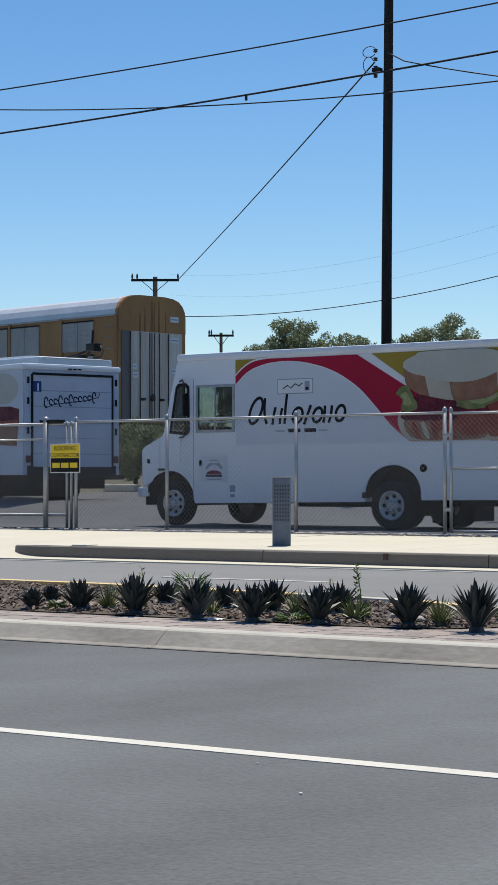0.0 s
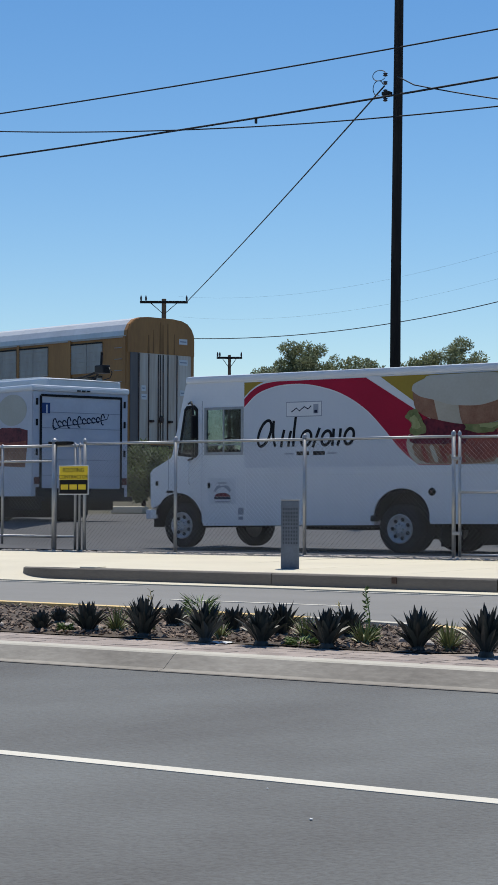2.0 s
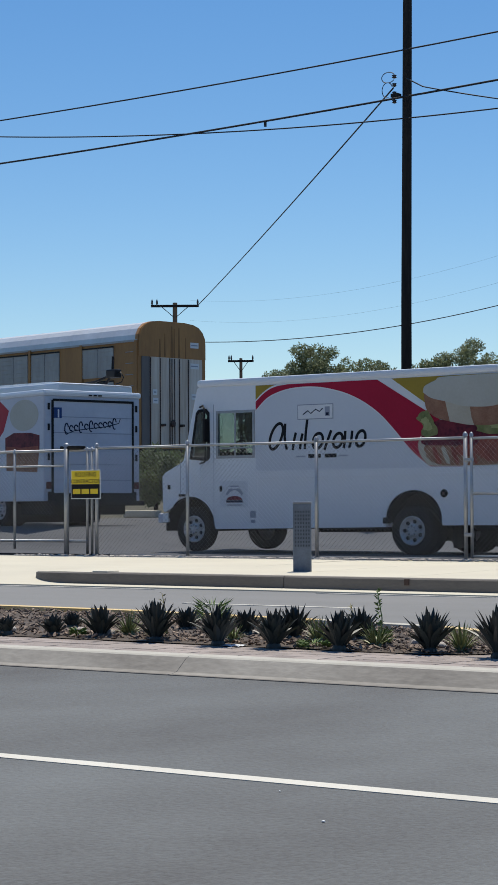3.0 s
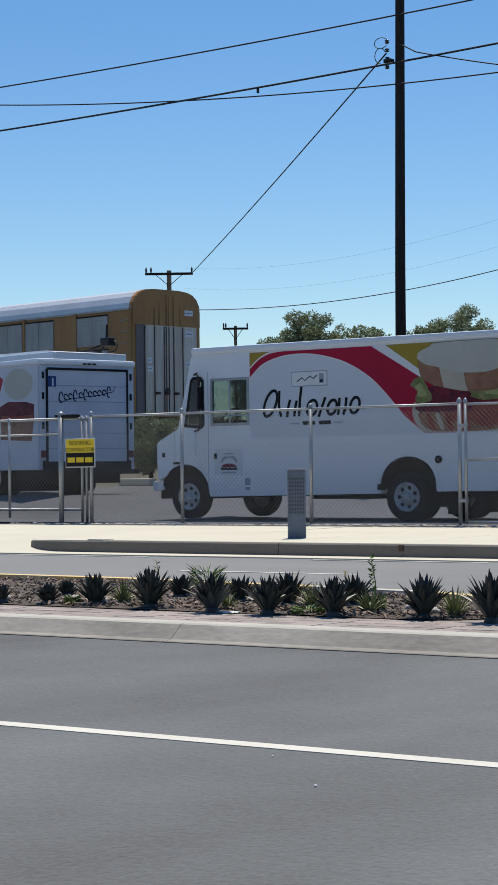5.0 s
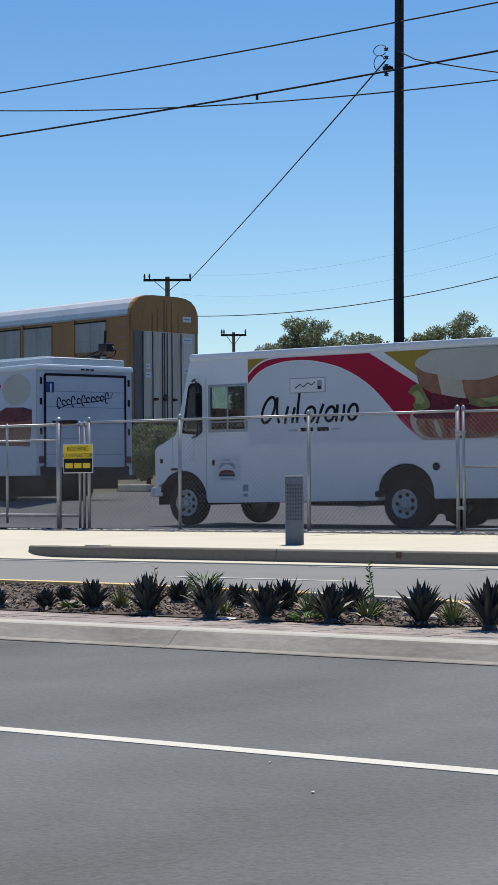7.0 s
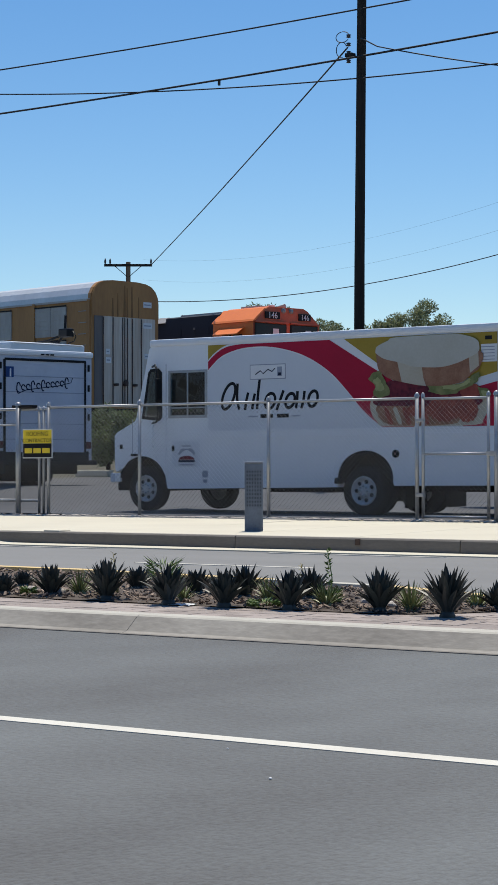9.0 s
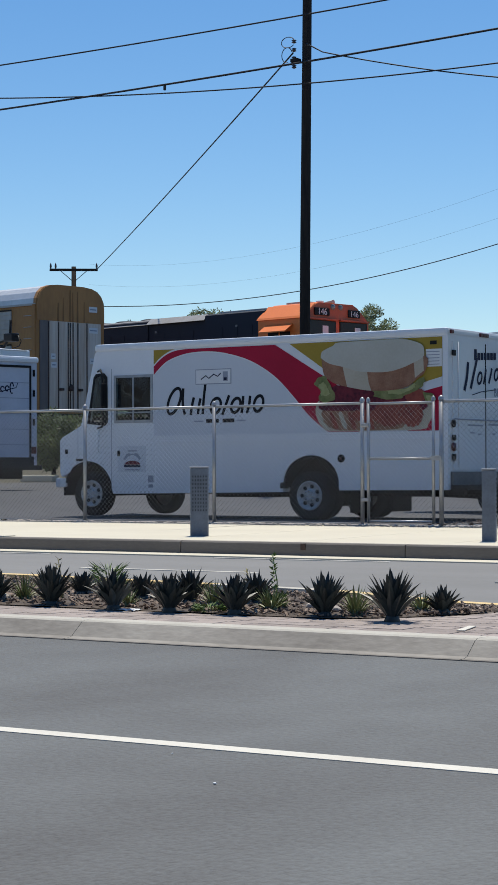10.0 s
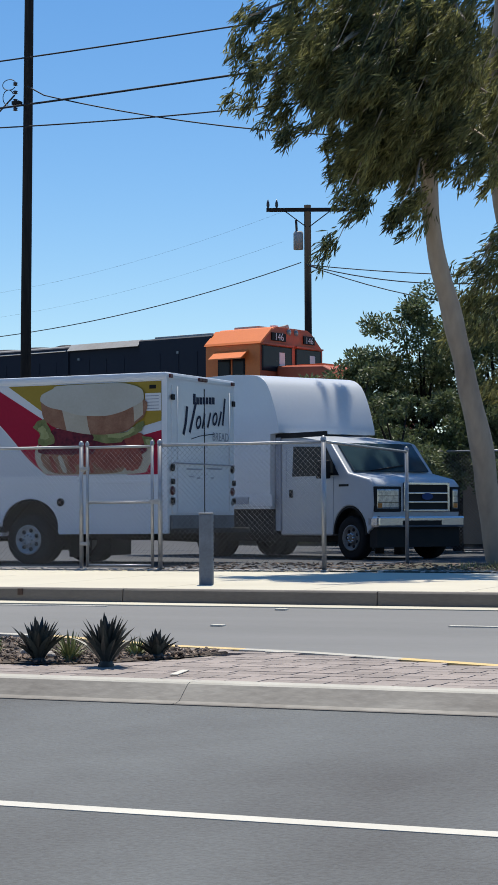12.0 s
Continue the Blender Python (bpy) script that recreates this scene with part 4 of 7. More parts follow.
    decal("gold_field", [(-5.73, 2.66), (-5.73, 2.915), (-5.20, 2.915), (-5.30, 2.90), (-5.46, 2.85), (-5.62, 2.76)], OLIVE, film, 0.004)
    decal("gold_field", [(-2.95, 2.915), (-1.0, 2.918), (-1.0, 2.5), (-2.2, 2.42)], OLIVE, film, 0.004)
    decal("white_edge", [(-3.20, 2.915), (-2.94, 2.917), (-2.15, 2.40), (-2.15, 2.29)], PAPER, film, 0.0055)
    decal("gold_field", [(-1.0, 2.918), (-0.085, 2.92), (-0.085, 2.29), (-0.45, 2.20), (-1.0, 2.2)], OLIVE, film, 0.004)
    decal("red_field", [(-0.7, 1.44), (-0.085, 1.44), (-0.085, 2.14), (-0.45, 2.06), (-0.7, 1.9)], RED, film, 0.004)

    # sandwich picture
    def blob(name, pts, material, lift, wob=0.0, seed=0):
        """A printed patch with a softly rounded, slightly uneven outline."""
        ring = spline([*pts, pts[0]], 4)[:-1]
        cx, cz = sum(p[0] for p in ring) / len(ring), sum(p[1] for p in ring) / len(ring)
        ring = [(cx + (x - cx) * (1 + wob * math.sin(2.3 * k + seed)), cz + (z - cz) * (1 + wob * math.sin(1.7 * k + seed))) for k, (x, z) in enumerate(ring)]
        return decal(name, ring, material, film, lift)
    blob("lower_slice", [(-2.38, 1.95), (-2.43, 1.80), (-2.38, 1.63), (-2.29, 1.53), (-2.16, 1.46), (-1.3, 1.452), (-0.46, 1.46), (-0.33, 1.55), (-0.25, 1.71), (-0.25, 1.87), (-0.42, 1.97), (-1.4, 2.0)], BREAD, 0.0075)
    blob("lower_crust", [(-2.30, 1.88), (-2.30, 1.70), (-2.20, 1.55), (-1.95, 1.47), (-1.2, 1.46), (-0.80, 1.50), (-0.70, 1.66), (-0.62, 1.9), (-1.4, 1.95)], CRUST, 0.010, 0.02)
    for k in range(5):
        x0 = -2.16 + 0.17 * k
        blob("crumb_streak", [(x0, 1.74), (x0 + 0.06, 1.76), (x0 + 0.17, 1.52), (x0 + 0.10, 1.50)], BREAD if k % 2 else TOMATO, 0.0125)
    blob("filling", [(-2.36, 1.92), (-2.30, 1.80), (-1.8, 1.78), (-1.3, 1.74), (-0.75, 1.80), (-0.42, 1.76), (-0.34, 1.92), (-0.5, 2.06), (-1.35, 2.12), (-2.04, 2.20)], MEAT, 0.015, 0.02, 2)
    for cx, cz, rx, rz, sd in ((-1.02, 1.72, 0.32, 0.20, 1), (-0.62, 1.70, 0.20, 0.20, 2), (-0.56, 2.0, 0.19, 0.12, 3), (-1.5, 1.70, 0.24, 0.10, 4)):
        blob("tomato_slice", arc(cx, cz, rx, 0, 330, 11, rz), TOMATO, 0.0175 + 0.001 * sd, 0.06, sd)
    blob("onion_slice", [(-2.02, 1.94), (-1.5, 1.88), (-1.34, 1.98), (-1.38, 2.10), (-2.04, 2.16)], MEAT, 0.0225)
    for k, pts in enumerate(([(-2.45, 2.23), (-2.38, 2.32), (-2.24, 2.36), (-2.13, 2.2), (-2.04, 1.98), (-2.27, 1.93), (-2.36, 2.0), (-2.32, 2.12)],
                             [(-1.33, 2.10), (-0.71, 2.12), (-0.5, 2.26), (-0.39, 2.28), (-0.42, 2.16), (-0.56, 2.07), (-0.74, 2.01), (-0.87, 1.95), (-1.26, 1.98)],
                             [(-0.42, 2.05), (-0.25, 2.02), (-0.19, 1.93), (-0.27, 1.86), (-0.37, 1.89)])):
        blob("lettuce", pts, LETTUCE, 0.0235, 0.05, k)
        mx, mz = sum(p[0] for p in pts) / len(pts), sum(p[1] for p in pts) / len(pts)
        blob("lettuce_fold", [(mx + (x - mx) * 0.55, mz + (z - mz) * 0.5) for x, z in pts], LETTUCE_PALE, 0.026, 0.08, k + 2)
    blob("upper_crust", [(-2.30, 2.66), (-2.28, 2.50), (-2.24, 2.37), (-2.07, 2.24), (-1.81, 2.17), (-1.49, 2.11), (-1.07, 2.09), (-0.71, 2.14), (-0.52, 2.27), (-0.38, 2.38), (-0.40, 2.64), (-1.3, 2.7)], CRUST, 0.0285)
    decal("crumb_face", [(-1.90, 2.52), (-1.44, 2.42), (-1.41, 2.23), (-1.36, 2.095), (-1.50, 2.11), (-1.81, 2.17)], BREAD, film, 0.031)
    decal("crumb_face", [(-0.58, 2.56), (-0.41, 2.62), (-0.40, 2.39), (-0.56, 2.28)], BREAD, film, 0.031)
    blob("upper_slice", [(-2.31, 2.66), (-2.29, 2.75), (-2.20, 2.80), (-2.07, 2.85), (-1.98, 2.895), (-1.49, 2.905), (-0.86, 2.908), (-0.60, 2.87), (-0.43, 2.80), (-0.39, 2.70), (-0.42, 2.60), (-0.64, 2.50), (-0.81, 2.44), (-1.07, 2.39), (-1.39, 2.395), (-1.62, 2.42), (-1.86, 2.49), (-2.15, 2.56)], CRUMB, 0.0335)
    decal("notice_sheet", rect(-0.375, -0.09, 2.45, 2.73), PAPER, film, 0.008)
    for k in range(5):
        decal("notice_bar", rect(-0.37, -0.13, 2.48 + 0.05 * k, 2.492 + 0.05 * k), GREYP, film, 0.011)
    decal("notice_lamp", rect(-0.30, -0.18, 2.80, 2.86), TRIM, film, 0.008)
    # hand-drawn brand mark, as plain loops
    def ring(cx, cz, rx, rz, tilt):
        return [(cx + rx * math.cos(a) + tilt * rz * math.sin(a), cz + rz * math.sin(a)) for a in [2 * math.pi * k / 18 for k in range(19)]]
    marks = [ring(-5.29, 2.02, 0.12, 0.22, 0.35), [(-5.07, 1.80), (-5.11, 1.98), (-5.10, 2.22)], [(-4.94, 1.79), (-4.92, 1.92), (-4.88, 2.06)], [(-4.79, 1.80), (-4.77, 1.93), (-4.74, 2.04)], [(-4.69, 1.80), (-4.67, 2.05), (-4.63, 2.33)],
             ring(-4.42, 1.92, 0.10, 0.13, 0.2), [(-4.28, 1.78), (-4.22, 1.92), (-4.15, 2.08)], ring(-4.01, 1.92, 0.09, 0.12, 0.25), [(-3.89, 1.80), (-3.87, 1.92), (-3.86, 2.06)], [(-3.78, 1.80), (-3.74, 1.92), (-3.72, 2.06)], ring(-3.55, 1.94, 0.09, 0.13, 0.2)]
    for pts in marks:
        part("brand_stroke", stroke(bmesh.new(), spline(pts, 4), 0.052, -0.006), BLACKP, film)
    for x0, x1 in ((-4.62, -4.36), (-4.28, -4.04)):
        decal("tagline_bar", rect(x0, x1, 1.635, 1.70), BLACKP, film, 0.005)
    for x0, x1 in ((-4.88, -4.68), (-3.98, -3.80)):
        decal("tagline_flourish", rect(x0, x1, 1.65, 1.675), GREYP, film, 0.005)
    plate = decal("brand_plate", rect(-4.84, -4.10, 2.29, 2.55), GREYP, film, 0.005)
    decal("plate_face", rect(-4.825, -4.115, 2.305, 2.535), PAPER, plate, 0.0075)
    part("plate_mark", stroke(bmesh.new(), [(-4.72, 2.38), (-4.62, 2.44), (-4.56, 2.39), (-4.46, 2.46), (-4.38, 2.42), (-4.32, 2.47)], 0.02, -0.0105), NAVYP, plate)
    decal("plate_icon", rect(-4.27, -4.17, 2.34, 2.5), GREYP, plate, 0.010)
    decal("plate_icon", rect(-4.25, -4.19, 2.35, 2.40), NAVYP, plate, 0.0125)
    # round seal on the cab door
    seal = decal("door_seal", rect(-6.52, -5.90, 0.80, 1.26), WRAP, t, 0.001, "printed emblem with arched ribbon on the door")
    for a0, a1 in ((35, 72), (108, 145)):
        part("ribbon", stroke(bmesh.new(), arc(-6.2, 0.92, 0.2, a0, a1, 6), 0.05, -0.0045), GREYP, seal)
    decal("emblem_bread", arc(-6.2, 0.93, 0.17, 0, 180, 12, 0.07), MEAT, seal, 0.004)
    decal("emblem_bar", rect(-6.38, -6.02, 0.885, 0.925), NAVYP, seal, 0.0065)
    for z, w in ((1.16, 0.1), (1.10, 0.14), (0.83, 0.16)):
        decal("emblem_text_bar", rect(-6.2 - w, -6.2 + w, z, z + 0.022), GREYP, seal, 0.004)
    decal("small_sticker", rect(-5.86, -5.74, 0.62, 0.74), GREYP, t, 0.001)
    decal("small_sticker", rect(-5.85, -5.75, 0.53, 0.585), GREYP, t, 0.001)
    # rear brand mark, slanting strokes and rings
    def flat(pts, w):
        bm = stroke(bmesh.new(), spline(pts, 4), w, 0)
        bmesh.ops.transform(bm, matrix=Matrix.Translation((0.039, 0, 0)) @ Matrix.Rotation(radians(90), 4, 'Z'), verts=bm.verts[:])
        part("brand_stroke", bm, NAVYP, t)
    for pts, w in (([(0.52, 2.10), (0.60, 2.30), (0.64, 2.52)], 0.075), ([(0.74, 2.14), (0.84, 2.36), (0.95, 2.60)], 0.07), (ring(1.05, 2.30, 0.07, 0.09, 0.3), 0.045), ([(1.19, 2.22), (1.24, 2.34), (1.27, 2.44)], 0.055),
                   ([(1.38, 2.24), (1.44, 2.36), (1.48, 2.46)], 0.055), (ring(1.65, 2.38, 0.07, 0.09, 0.3), 0.045), ([(1.78, 2.28), (1.83, 2.38), (1.88, 2.50)], 0.055), ([(1.94, 2.30), (1.98, 2.50), (2.02, 2.72)], 0.06)):
        flat(pts, w)
    for k in range(7):
        bm = B(0.036, 0.040, 0.86 + 0.115 * k, 0.945 + 0.115 * k, 2.585 + 0.006 * k, (2.70 if k else 2.76) + 0.006 * k)
        part("brand_block", bm, NAVYP, t)
    bm = stroke(bmesh.new(), [(0.78, 2.02), (1.1, 2.08), (1.62, 2.13)], 0.014, 0)
    bmesh.ops.transform(bm, matrix=Matrix.Translation((0.039, 0, 0)) @ Matrix.Rotation(radians(90), 4, 'Z'), verts=bm.verts[:])
    part("brand_underline", bm, NAVYP, t)
    bm = text_mesh("BREAD", 0.2, pose(0.037, 1.86, 2.02, 90, 0, 90), 0.001)
    part("lettering", bm, GREYP, t, "small grey capital letters")
    for y0, y1, z in ((0.62, 1.16, 1.52), (1.36, 1.9, 1.54), (0.7, 0.86, 1.40), (0.98, 1.1, 1.38), (1.5, 1.6, 1.39)):
        part("notice_bar", B(0.036, 0.040, y0, y1, z, z + 0.025), GREYP, t)
    return t


step_van("bread_van", pose(-13.17, 27.3, 0.0, 0, 0, -2), "white bread step van parked behind the fence, printed with sandwich", True)


# ---- second delivery van, seen from behind ----
def rear_van(m):
    t = thing("bakery_van", m, "older white bakery step van seen from behind, printed lettering", "delivery van")
    W, H = 2.40, 2.87
    body = part("body", P([(0, 0.55), (-6.2, 0.55), (-6.2, H - 0.05), (0, H - 0.05)], 0, W), VANWHITE, t)
    part("roof", B(-6.3, 0.05, -0.03, W + 0.03, H - 0.13, H, bevel=0.05), WHITE, t, "bright white rounded roof cap")
    part("rear_frame", P(rect(0.02, W - 0.02, 0.75, H - 0.16), 0.0, 0.03, axis='x'), VANWHITE, t)
    d = part("rear_door", P(rect(0.20, W - 0.18, 0.72, H - 0.22), 0.03, 0.045, axis='x'), VANWHITE, t, "ribbed roll-up rear door")
    for k in range(5):
        part("door_rib", B(0.044, 0.05, 0.2, W - 0.18, 0.98 + 0.33 * k, 0.995 + 0.33 * k), GREYP, d)
    part("door_header", B(0.03, 0.06, 0.2, W - 0.18, H - 0.24, H - 0.19), TRIM, d)
    for yy in (0.19, W - 0.2):
        part("door_track", B(0.03, 0.055, yy - 0.02, yy + 0.025, 0.72, H - 0.22), TRIM, d)
    for k in range(3):
        part("roof_lamp", B(0.04, 0.07, 1.08 + 0.12 * k, 1.16 + 0.12 * k, H - 0.11, H - 0.08), TRIM, t)
    for yy in (0.1, W - 0.1):
        for z in (H - 0.42, H - 0.85, 1.4):
            part("side_lamp", B(0.03, 0.05, yy - 0.025, yy + 0.025, z, z + 0.14, bevel=0.008), TRIM, t)
        part("tail_lamp", B(0.03, 0.05, yy - 0.06, yy + 0.06, 0.8, 0.95, bevel=0.01), REDLENS, t)
    st = part("square_sticker", P(rect(0.18, 0.41, 2.28, 2.50), 0.046, 0.055, axis='x'), BLUE, t, "blue square sticker with a white mark")
    part("sticker_mark", P(rect(0.31, 0.345, 2.29, 2.46), 0.0555, 0.058, axis='x'), PAPER, st)
    x0 = 0.53
    for k in range(11):
        yy = x0 + 0.118 * k + (0.02 if k > 3 else 0)
        z0 = 2.06 + 0.013 * k
        pts = [(yy + 0.045 * math.cos(radians(a)), z0 + (0.115 if k in (0, 3, 5, 10) else 0.055) * math.sin(radians(a))) for a in range(20, 320, 30)]
        bm = stroke(bmesh.new(), pts, 0.028, 0)
        bmesh.ops.transform(bm, matrix=Matrix.Translation((0.0505, 0, 0)) @ Matrix.Rotation(radians(90), 4, 'Z'), verts=bm.verts[:])
        part("brand_stroke", bm, NAVYP, t)
    bm = stroke(bmesh.new(), [(0.47, 2.02), (0.56, 1.96), (0.72, 2.02), (1.0, 2.06), (1.5, 2.12), (1.84, 2.20), (1.88, 2.30)], 0.018, 0)
    bmesh.ops.transform(bm, matrix=Matrix.Translation((0.0505, 0, 0)) @ Matrix.Rotation(radians(90), 4, 'Z'), verts=bm.verts[:])
    part("brand_underline", bm, NAVYP, t)
    part("rear_step", B(0.02, 0.35, 0.1, W - 0.1, 0.45, 0.55, bevel=0.01), DARK, t)
    part("step_skirt", B(0.0, 0.04, 0.1, W - 0.1, 0.5, 0.74), DARK, t)
    part("chassis", B(-6.1, -0.1, 0.3, W - 0.3, 0.26, 0.56), DARK, t)
    part("mud_flap", B(-1.42, -1.40, 0.1, W - 0.1, 0.10, 0.5), TRIM, t)
    for yy in (0.18, 0.45, W - 0.45, W - 0.18):
        wheel(t, -1.9, yy, 0.40, 0.40, 0.24, -1 if yy < 1 else 1)
    for yy in (0.18, W - 0.18):
        wheel(t, -5.6, yy, 0.40, 0.40, 0.24, -1 if yy < 1 else 1)
    decal("picture_slice", arc(-0.78, 2.36, 0.58, 0, 345, 26, 0.33), CRUMB, t, 0.002)
    decal("picture_shadow", [(-1.55, 1.62), (-0.16, 1.58), (-0.16, 1.92), (-0.5, 1.98), (-1.2, 2.0), (-1.55, 1.9)], MEAT, t, 0.002)
    decal("picture_red", [(-3.0, 2.70), (-1.78, 2.70), (-1.40, 2.48), (-1.62, 2.05), (-2.2, 1.6), (-3.0, 1.5)], RED, t, 0.002)
    decal("picture_filling", [(-1.5, 1.62), (-0.2, 1.58), (-0.2, 1.70), (-0.9, 1.68), (-1.5, 1.72)], TOMATO, t, 0.005)
    decal("picture_crust", [(-1.5, 1.2), (-0.25, 1.15), (-0.18, 1.57), (-1.5, 1.61)], CRUST, t, 0.002)
    return t


rear_van(pose(-26.18, 30.325, 0.41, 0, 0, -17.6))

tr = thing("box_trailer", pose(-31.0, 36.5, 0.66, 0, 0, -14), "long white box trailer with antenna arm on its roof", "trailer")
part("body", B(-12, 0, 0, 2.3, 0.55, 3.28, bevel=0.04), WHITE, tr)
part("roof", P([(-12, 3.28), (0.0, 3.24), (0.02, 3.27), (-0.5, 3.33), (-12, 3.44)], 0.1, 2.2), WHITE, tr, "tapering white roof pod")
part("antenna_arm", TB([(-1.0, 2.0, 3.36), (-0.7, 2.0, 3.38), (-0.45, 2.0, 3.62), (-0.42, 2.0, 4.0)], 0.035, n=6), TRIM, tr)
part("antenna_stay", TB([(-2.2, 2.0, 3.40), (-1.2, 2.0, 3.44), (-0.5, 2.0, 3.58)], 0.03, n=6), TRIM, tr)
part("antenna_box", B(-0.58, -0.20, 1.88, 2.12, 3.50, 3.72, bevel=0.04), TRIM, tr)
part("antenna_tip", TB([(-0.42, 2.0, 3.98), (-0.42, 2.0, 4.06)], 0.035, n=6), TRIM, tr)
part("cable_loop", TB([(-0.3, 2.0, 3.6), (-0.1, 2.0, 3.64), (0.02, 2.0, 3.5), (-0.06, 2.0, 3.38), (-0.3, 2.0, 3.34)], 0.014, n=5), TRIM, tr)
part("undercarriage", B(-11.5, -0.5, 0.3, 2.0, 0.3, 0.56), DARK, tr)
part("landing_leg", B(-0.9, -0.7, 0.5, 1.8, -0.24, 0.3), DARK, tr)
for xx in (-2.2, -3.1):
    for yy in (0.15, 2.15):
        wheel(tr, xx, yy, 0.20, 0.42, 0.22, -1 if yy < 1 else 1)


# ---- cutaway shuttle bus ----
def shuttle(m):
    t = thing("shuttle_bus", m, "white cutaway bus with bulging roof over the cab", "bus")
    # local: heading +x, bumper face at x = 0, visible flank at y = -1.0
    cab = [(-2.55, 0.42), (-2.55, 2.26), (-1.25, 2.10), (-1.1, 2.06), (-0.62, 1.52), (-0.05, 1.40), (0.06, 1.30), (0.08, 0.95), (0.02, 0.55), (-0.08, 0.50)]
    cab += arc(-0.58, 0.44, 0.46, 0, 180, 12, 0.50) + [(-1.1, 0.42)]
    b = part("cab_body", P(cab, -1.0, 1.0), SHADED_CABWHITE, t)
    md = b.modifiers.new("bevel", 'BEVEL')
    md.width, md.segments, md.limit_method, md.angle_limit = 0.05, 3, 'ANGLE', radians(40)
    prof = [(-7.4, 0.9), (-2.68, 0.9), (-2.66, 2.26)] + spline([(-2.40, 2.28), (-2.42, 2.42), (-2.55, 2.8), (-2.70, 3.1), (-2.86, 3.27), (-3.15, 3.37), (-3.9, 3.42)], 4) + [(-7.4, 3.44)]
    bx = part("passenger_body", P(prof, -1.14, 1.14), BUSBODY, t, "bulging white fibreglass body with rounded edges")
    md = bx.modifiers.new("bevel", 'BEVEL')
    md.width, md.segments, md.limit_method, md.angle_limit = 0.16, 5, 'ANGLE', radians(60)
    smooth_by(bx, 32)
    smooth_by(b, 32)
    part("body_rail", B(-7.3, -2.6, -1.16, -1.13, 0.94, 1.16, bevel=0.01), WRAP, t)
    part("body_vent", B(-4.3, -3.3, -1.175, -1.155, 0.99, 1.12), GREYP, t)
    part("side_skirt", B(-7.2, -2.7, -1.04, -0.98, 0.45, 0.95), DARK, t)
    part("overhang_gap", B(-2.7, -1.2, -1.02, -0.98, 2.18, 2.27), TRIM, t)
    part("cab_pillar", B(-2.66, -2.50, -1.03, -0.9, 0.5, 2.2, bevel=0.01), GREYP, t)
    part("windscreen", P([(-1.085, 2.04), (-1.055, 2.06), (-0.585, 1.56), (-0.615, 1.54)], -0.86, 0.86), SCREEN, t)
    part("wiper", TB([(-0.57, -0.5, 1.56), (-0.62, 0.0, 1.62), (-0.66, 0.3, 1.66)], 0.012, n=5), TRIM, t)
    sw = part("door_window", P([(-2.18, 1.48), (-0.86, 1.48), (-1.22, 1.99), (-2.14, 2.02)], -1.012, -1.0), CABGLASS, t)
    part("window_divider", B(-1.30, -1.26, -1.02, -1.011, 1.48, 1.98), TRIM, sw)
    part("door_seam", B(-1.02, -1.01, -1.004, -1.0, 0.6, 1.45), GREYP, t)
    part("door_seam", B(-2.36, -2.35, -1.004, -1.0, 0.6, 2.0), GREYP, t)
    part("door_handle", B(-2.26, -2.18, -1.03, -1.0, 1.10, 1.24, bevel=0.01), TRIM, t)
    part("fender_badge", B(-0.86, -0.60, -1.008, -1.0, 1.28, 1.32), TRIM, t)
    mr = part("door_mirror", B(-1.12, -0.98, -1.32, -1.08, 1.42, 1.74, bevel=0.03), TRIM, t)
    part("mirror_arm", TB([(-1.08, -1.0, 1.5), (-1.06, -1.12, 1.52)], 0.025, n=6), TRIM, mr)
    gr = part("grille", B(0.05, 0.09, -0.32, 0.72, 0.84, 1.34, bevel=0.015), TRIM, t, "dark grille with chrome surround and bars")
    for y0, y1, z0, z1 in ((-0.32, 0.72, 1.30, 1.345), (-0.32, 0.72, 0.835, 0.87), (-0.33, -0.28, 0.835, 1.345), (0.68, 0.73, 0.835, 1.345), (-0.28, 0.68, 0.985, 1.015), (-0.28, 0.68, 1.14, 1.17)):
        part("grille_bar", B(0.088, 0.108, y0, y1, z0, z1, bevel=0.006), CHROME, gr)
    part("grille_emblem", P(arc(0.2, 1.10, 0.13, 0, 345, 18, 0.06), 0.109, 0.116, axis='x'), BLUE, gr)
    for y0, y1 in ((-0.97, -0.40), (0.78, 0.98)):
        part("lamp_housing", B(0.0, 0.085, y0 - 0.02, y1 + 0.02, 0.83, 1.27, bevel=0.02), TRIM, t)
        hl = part("headlamp", B(0.0, 0.095, y0 + 0.03, y1 - 0.03, 0.88, 1.23, bevel=0.03), REFLECTOR, t)
        part("lamp_bezel", B(0.06, 0.1, y0 - 0.01, y0 + 0.02, 0.84, 1.24), TRIM, hl)
        for z in (0.99, 1.10):
            part("lamp_divider", B(0.092, 0.099, y0 + 0.05, y1 - 0.05, z, z + 0.012), TRIM, hl)
        part("turn_lens", B(0.092, 0.1, y0 + 0.05, y0 + 0.14, 0.90, 0.98), AMBER, hl)
    bp = part("front_bumper", B(-0.12, 0.20, -1.0, 1.0, 0.56, 0.76, bevel=0.04), CHROME, t, "chrome front bumper")
    part("bumper_slot", B(0.201, 0.206, -0.45, 0.45, 0.60, 0.68), TRIM, bp)
    part("air_dam", B(-0.1, 0.1, -0.95, 0.95, 0.22, 0.57), DARK, t)
    part("chassis", B(-7.0, -0.3, -0.7, 0.7, 0.3, 0.55), DARK, t)
    part("wheel_well", P(arc(-0.58, 0.44, 0.455, 0, 180, 12, 0.495), -0.8, 0.8), DARK, t)
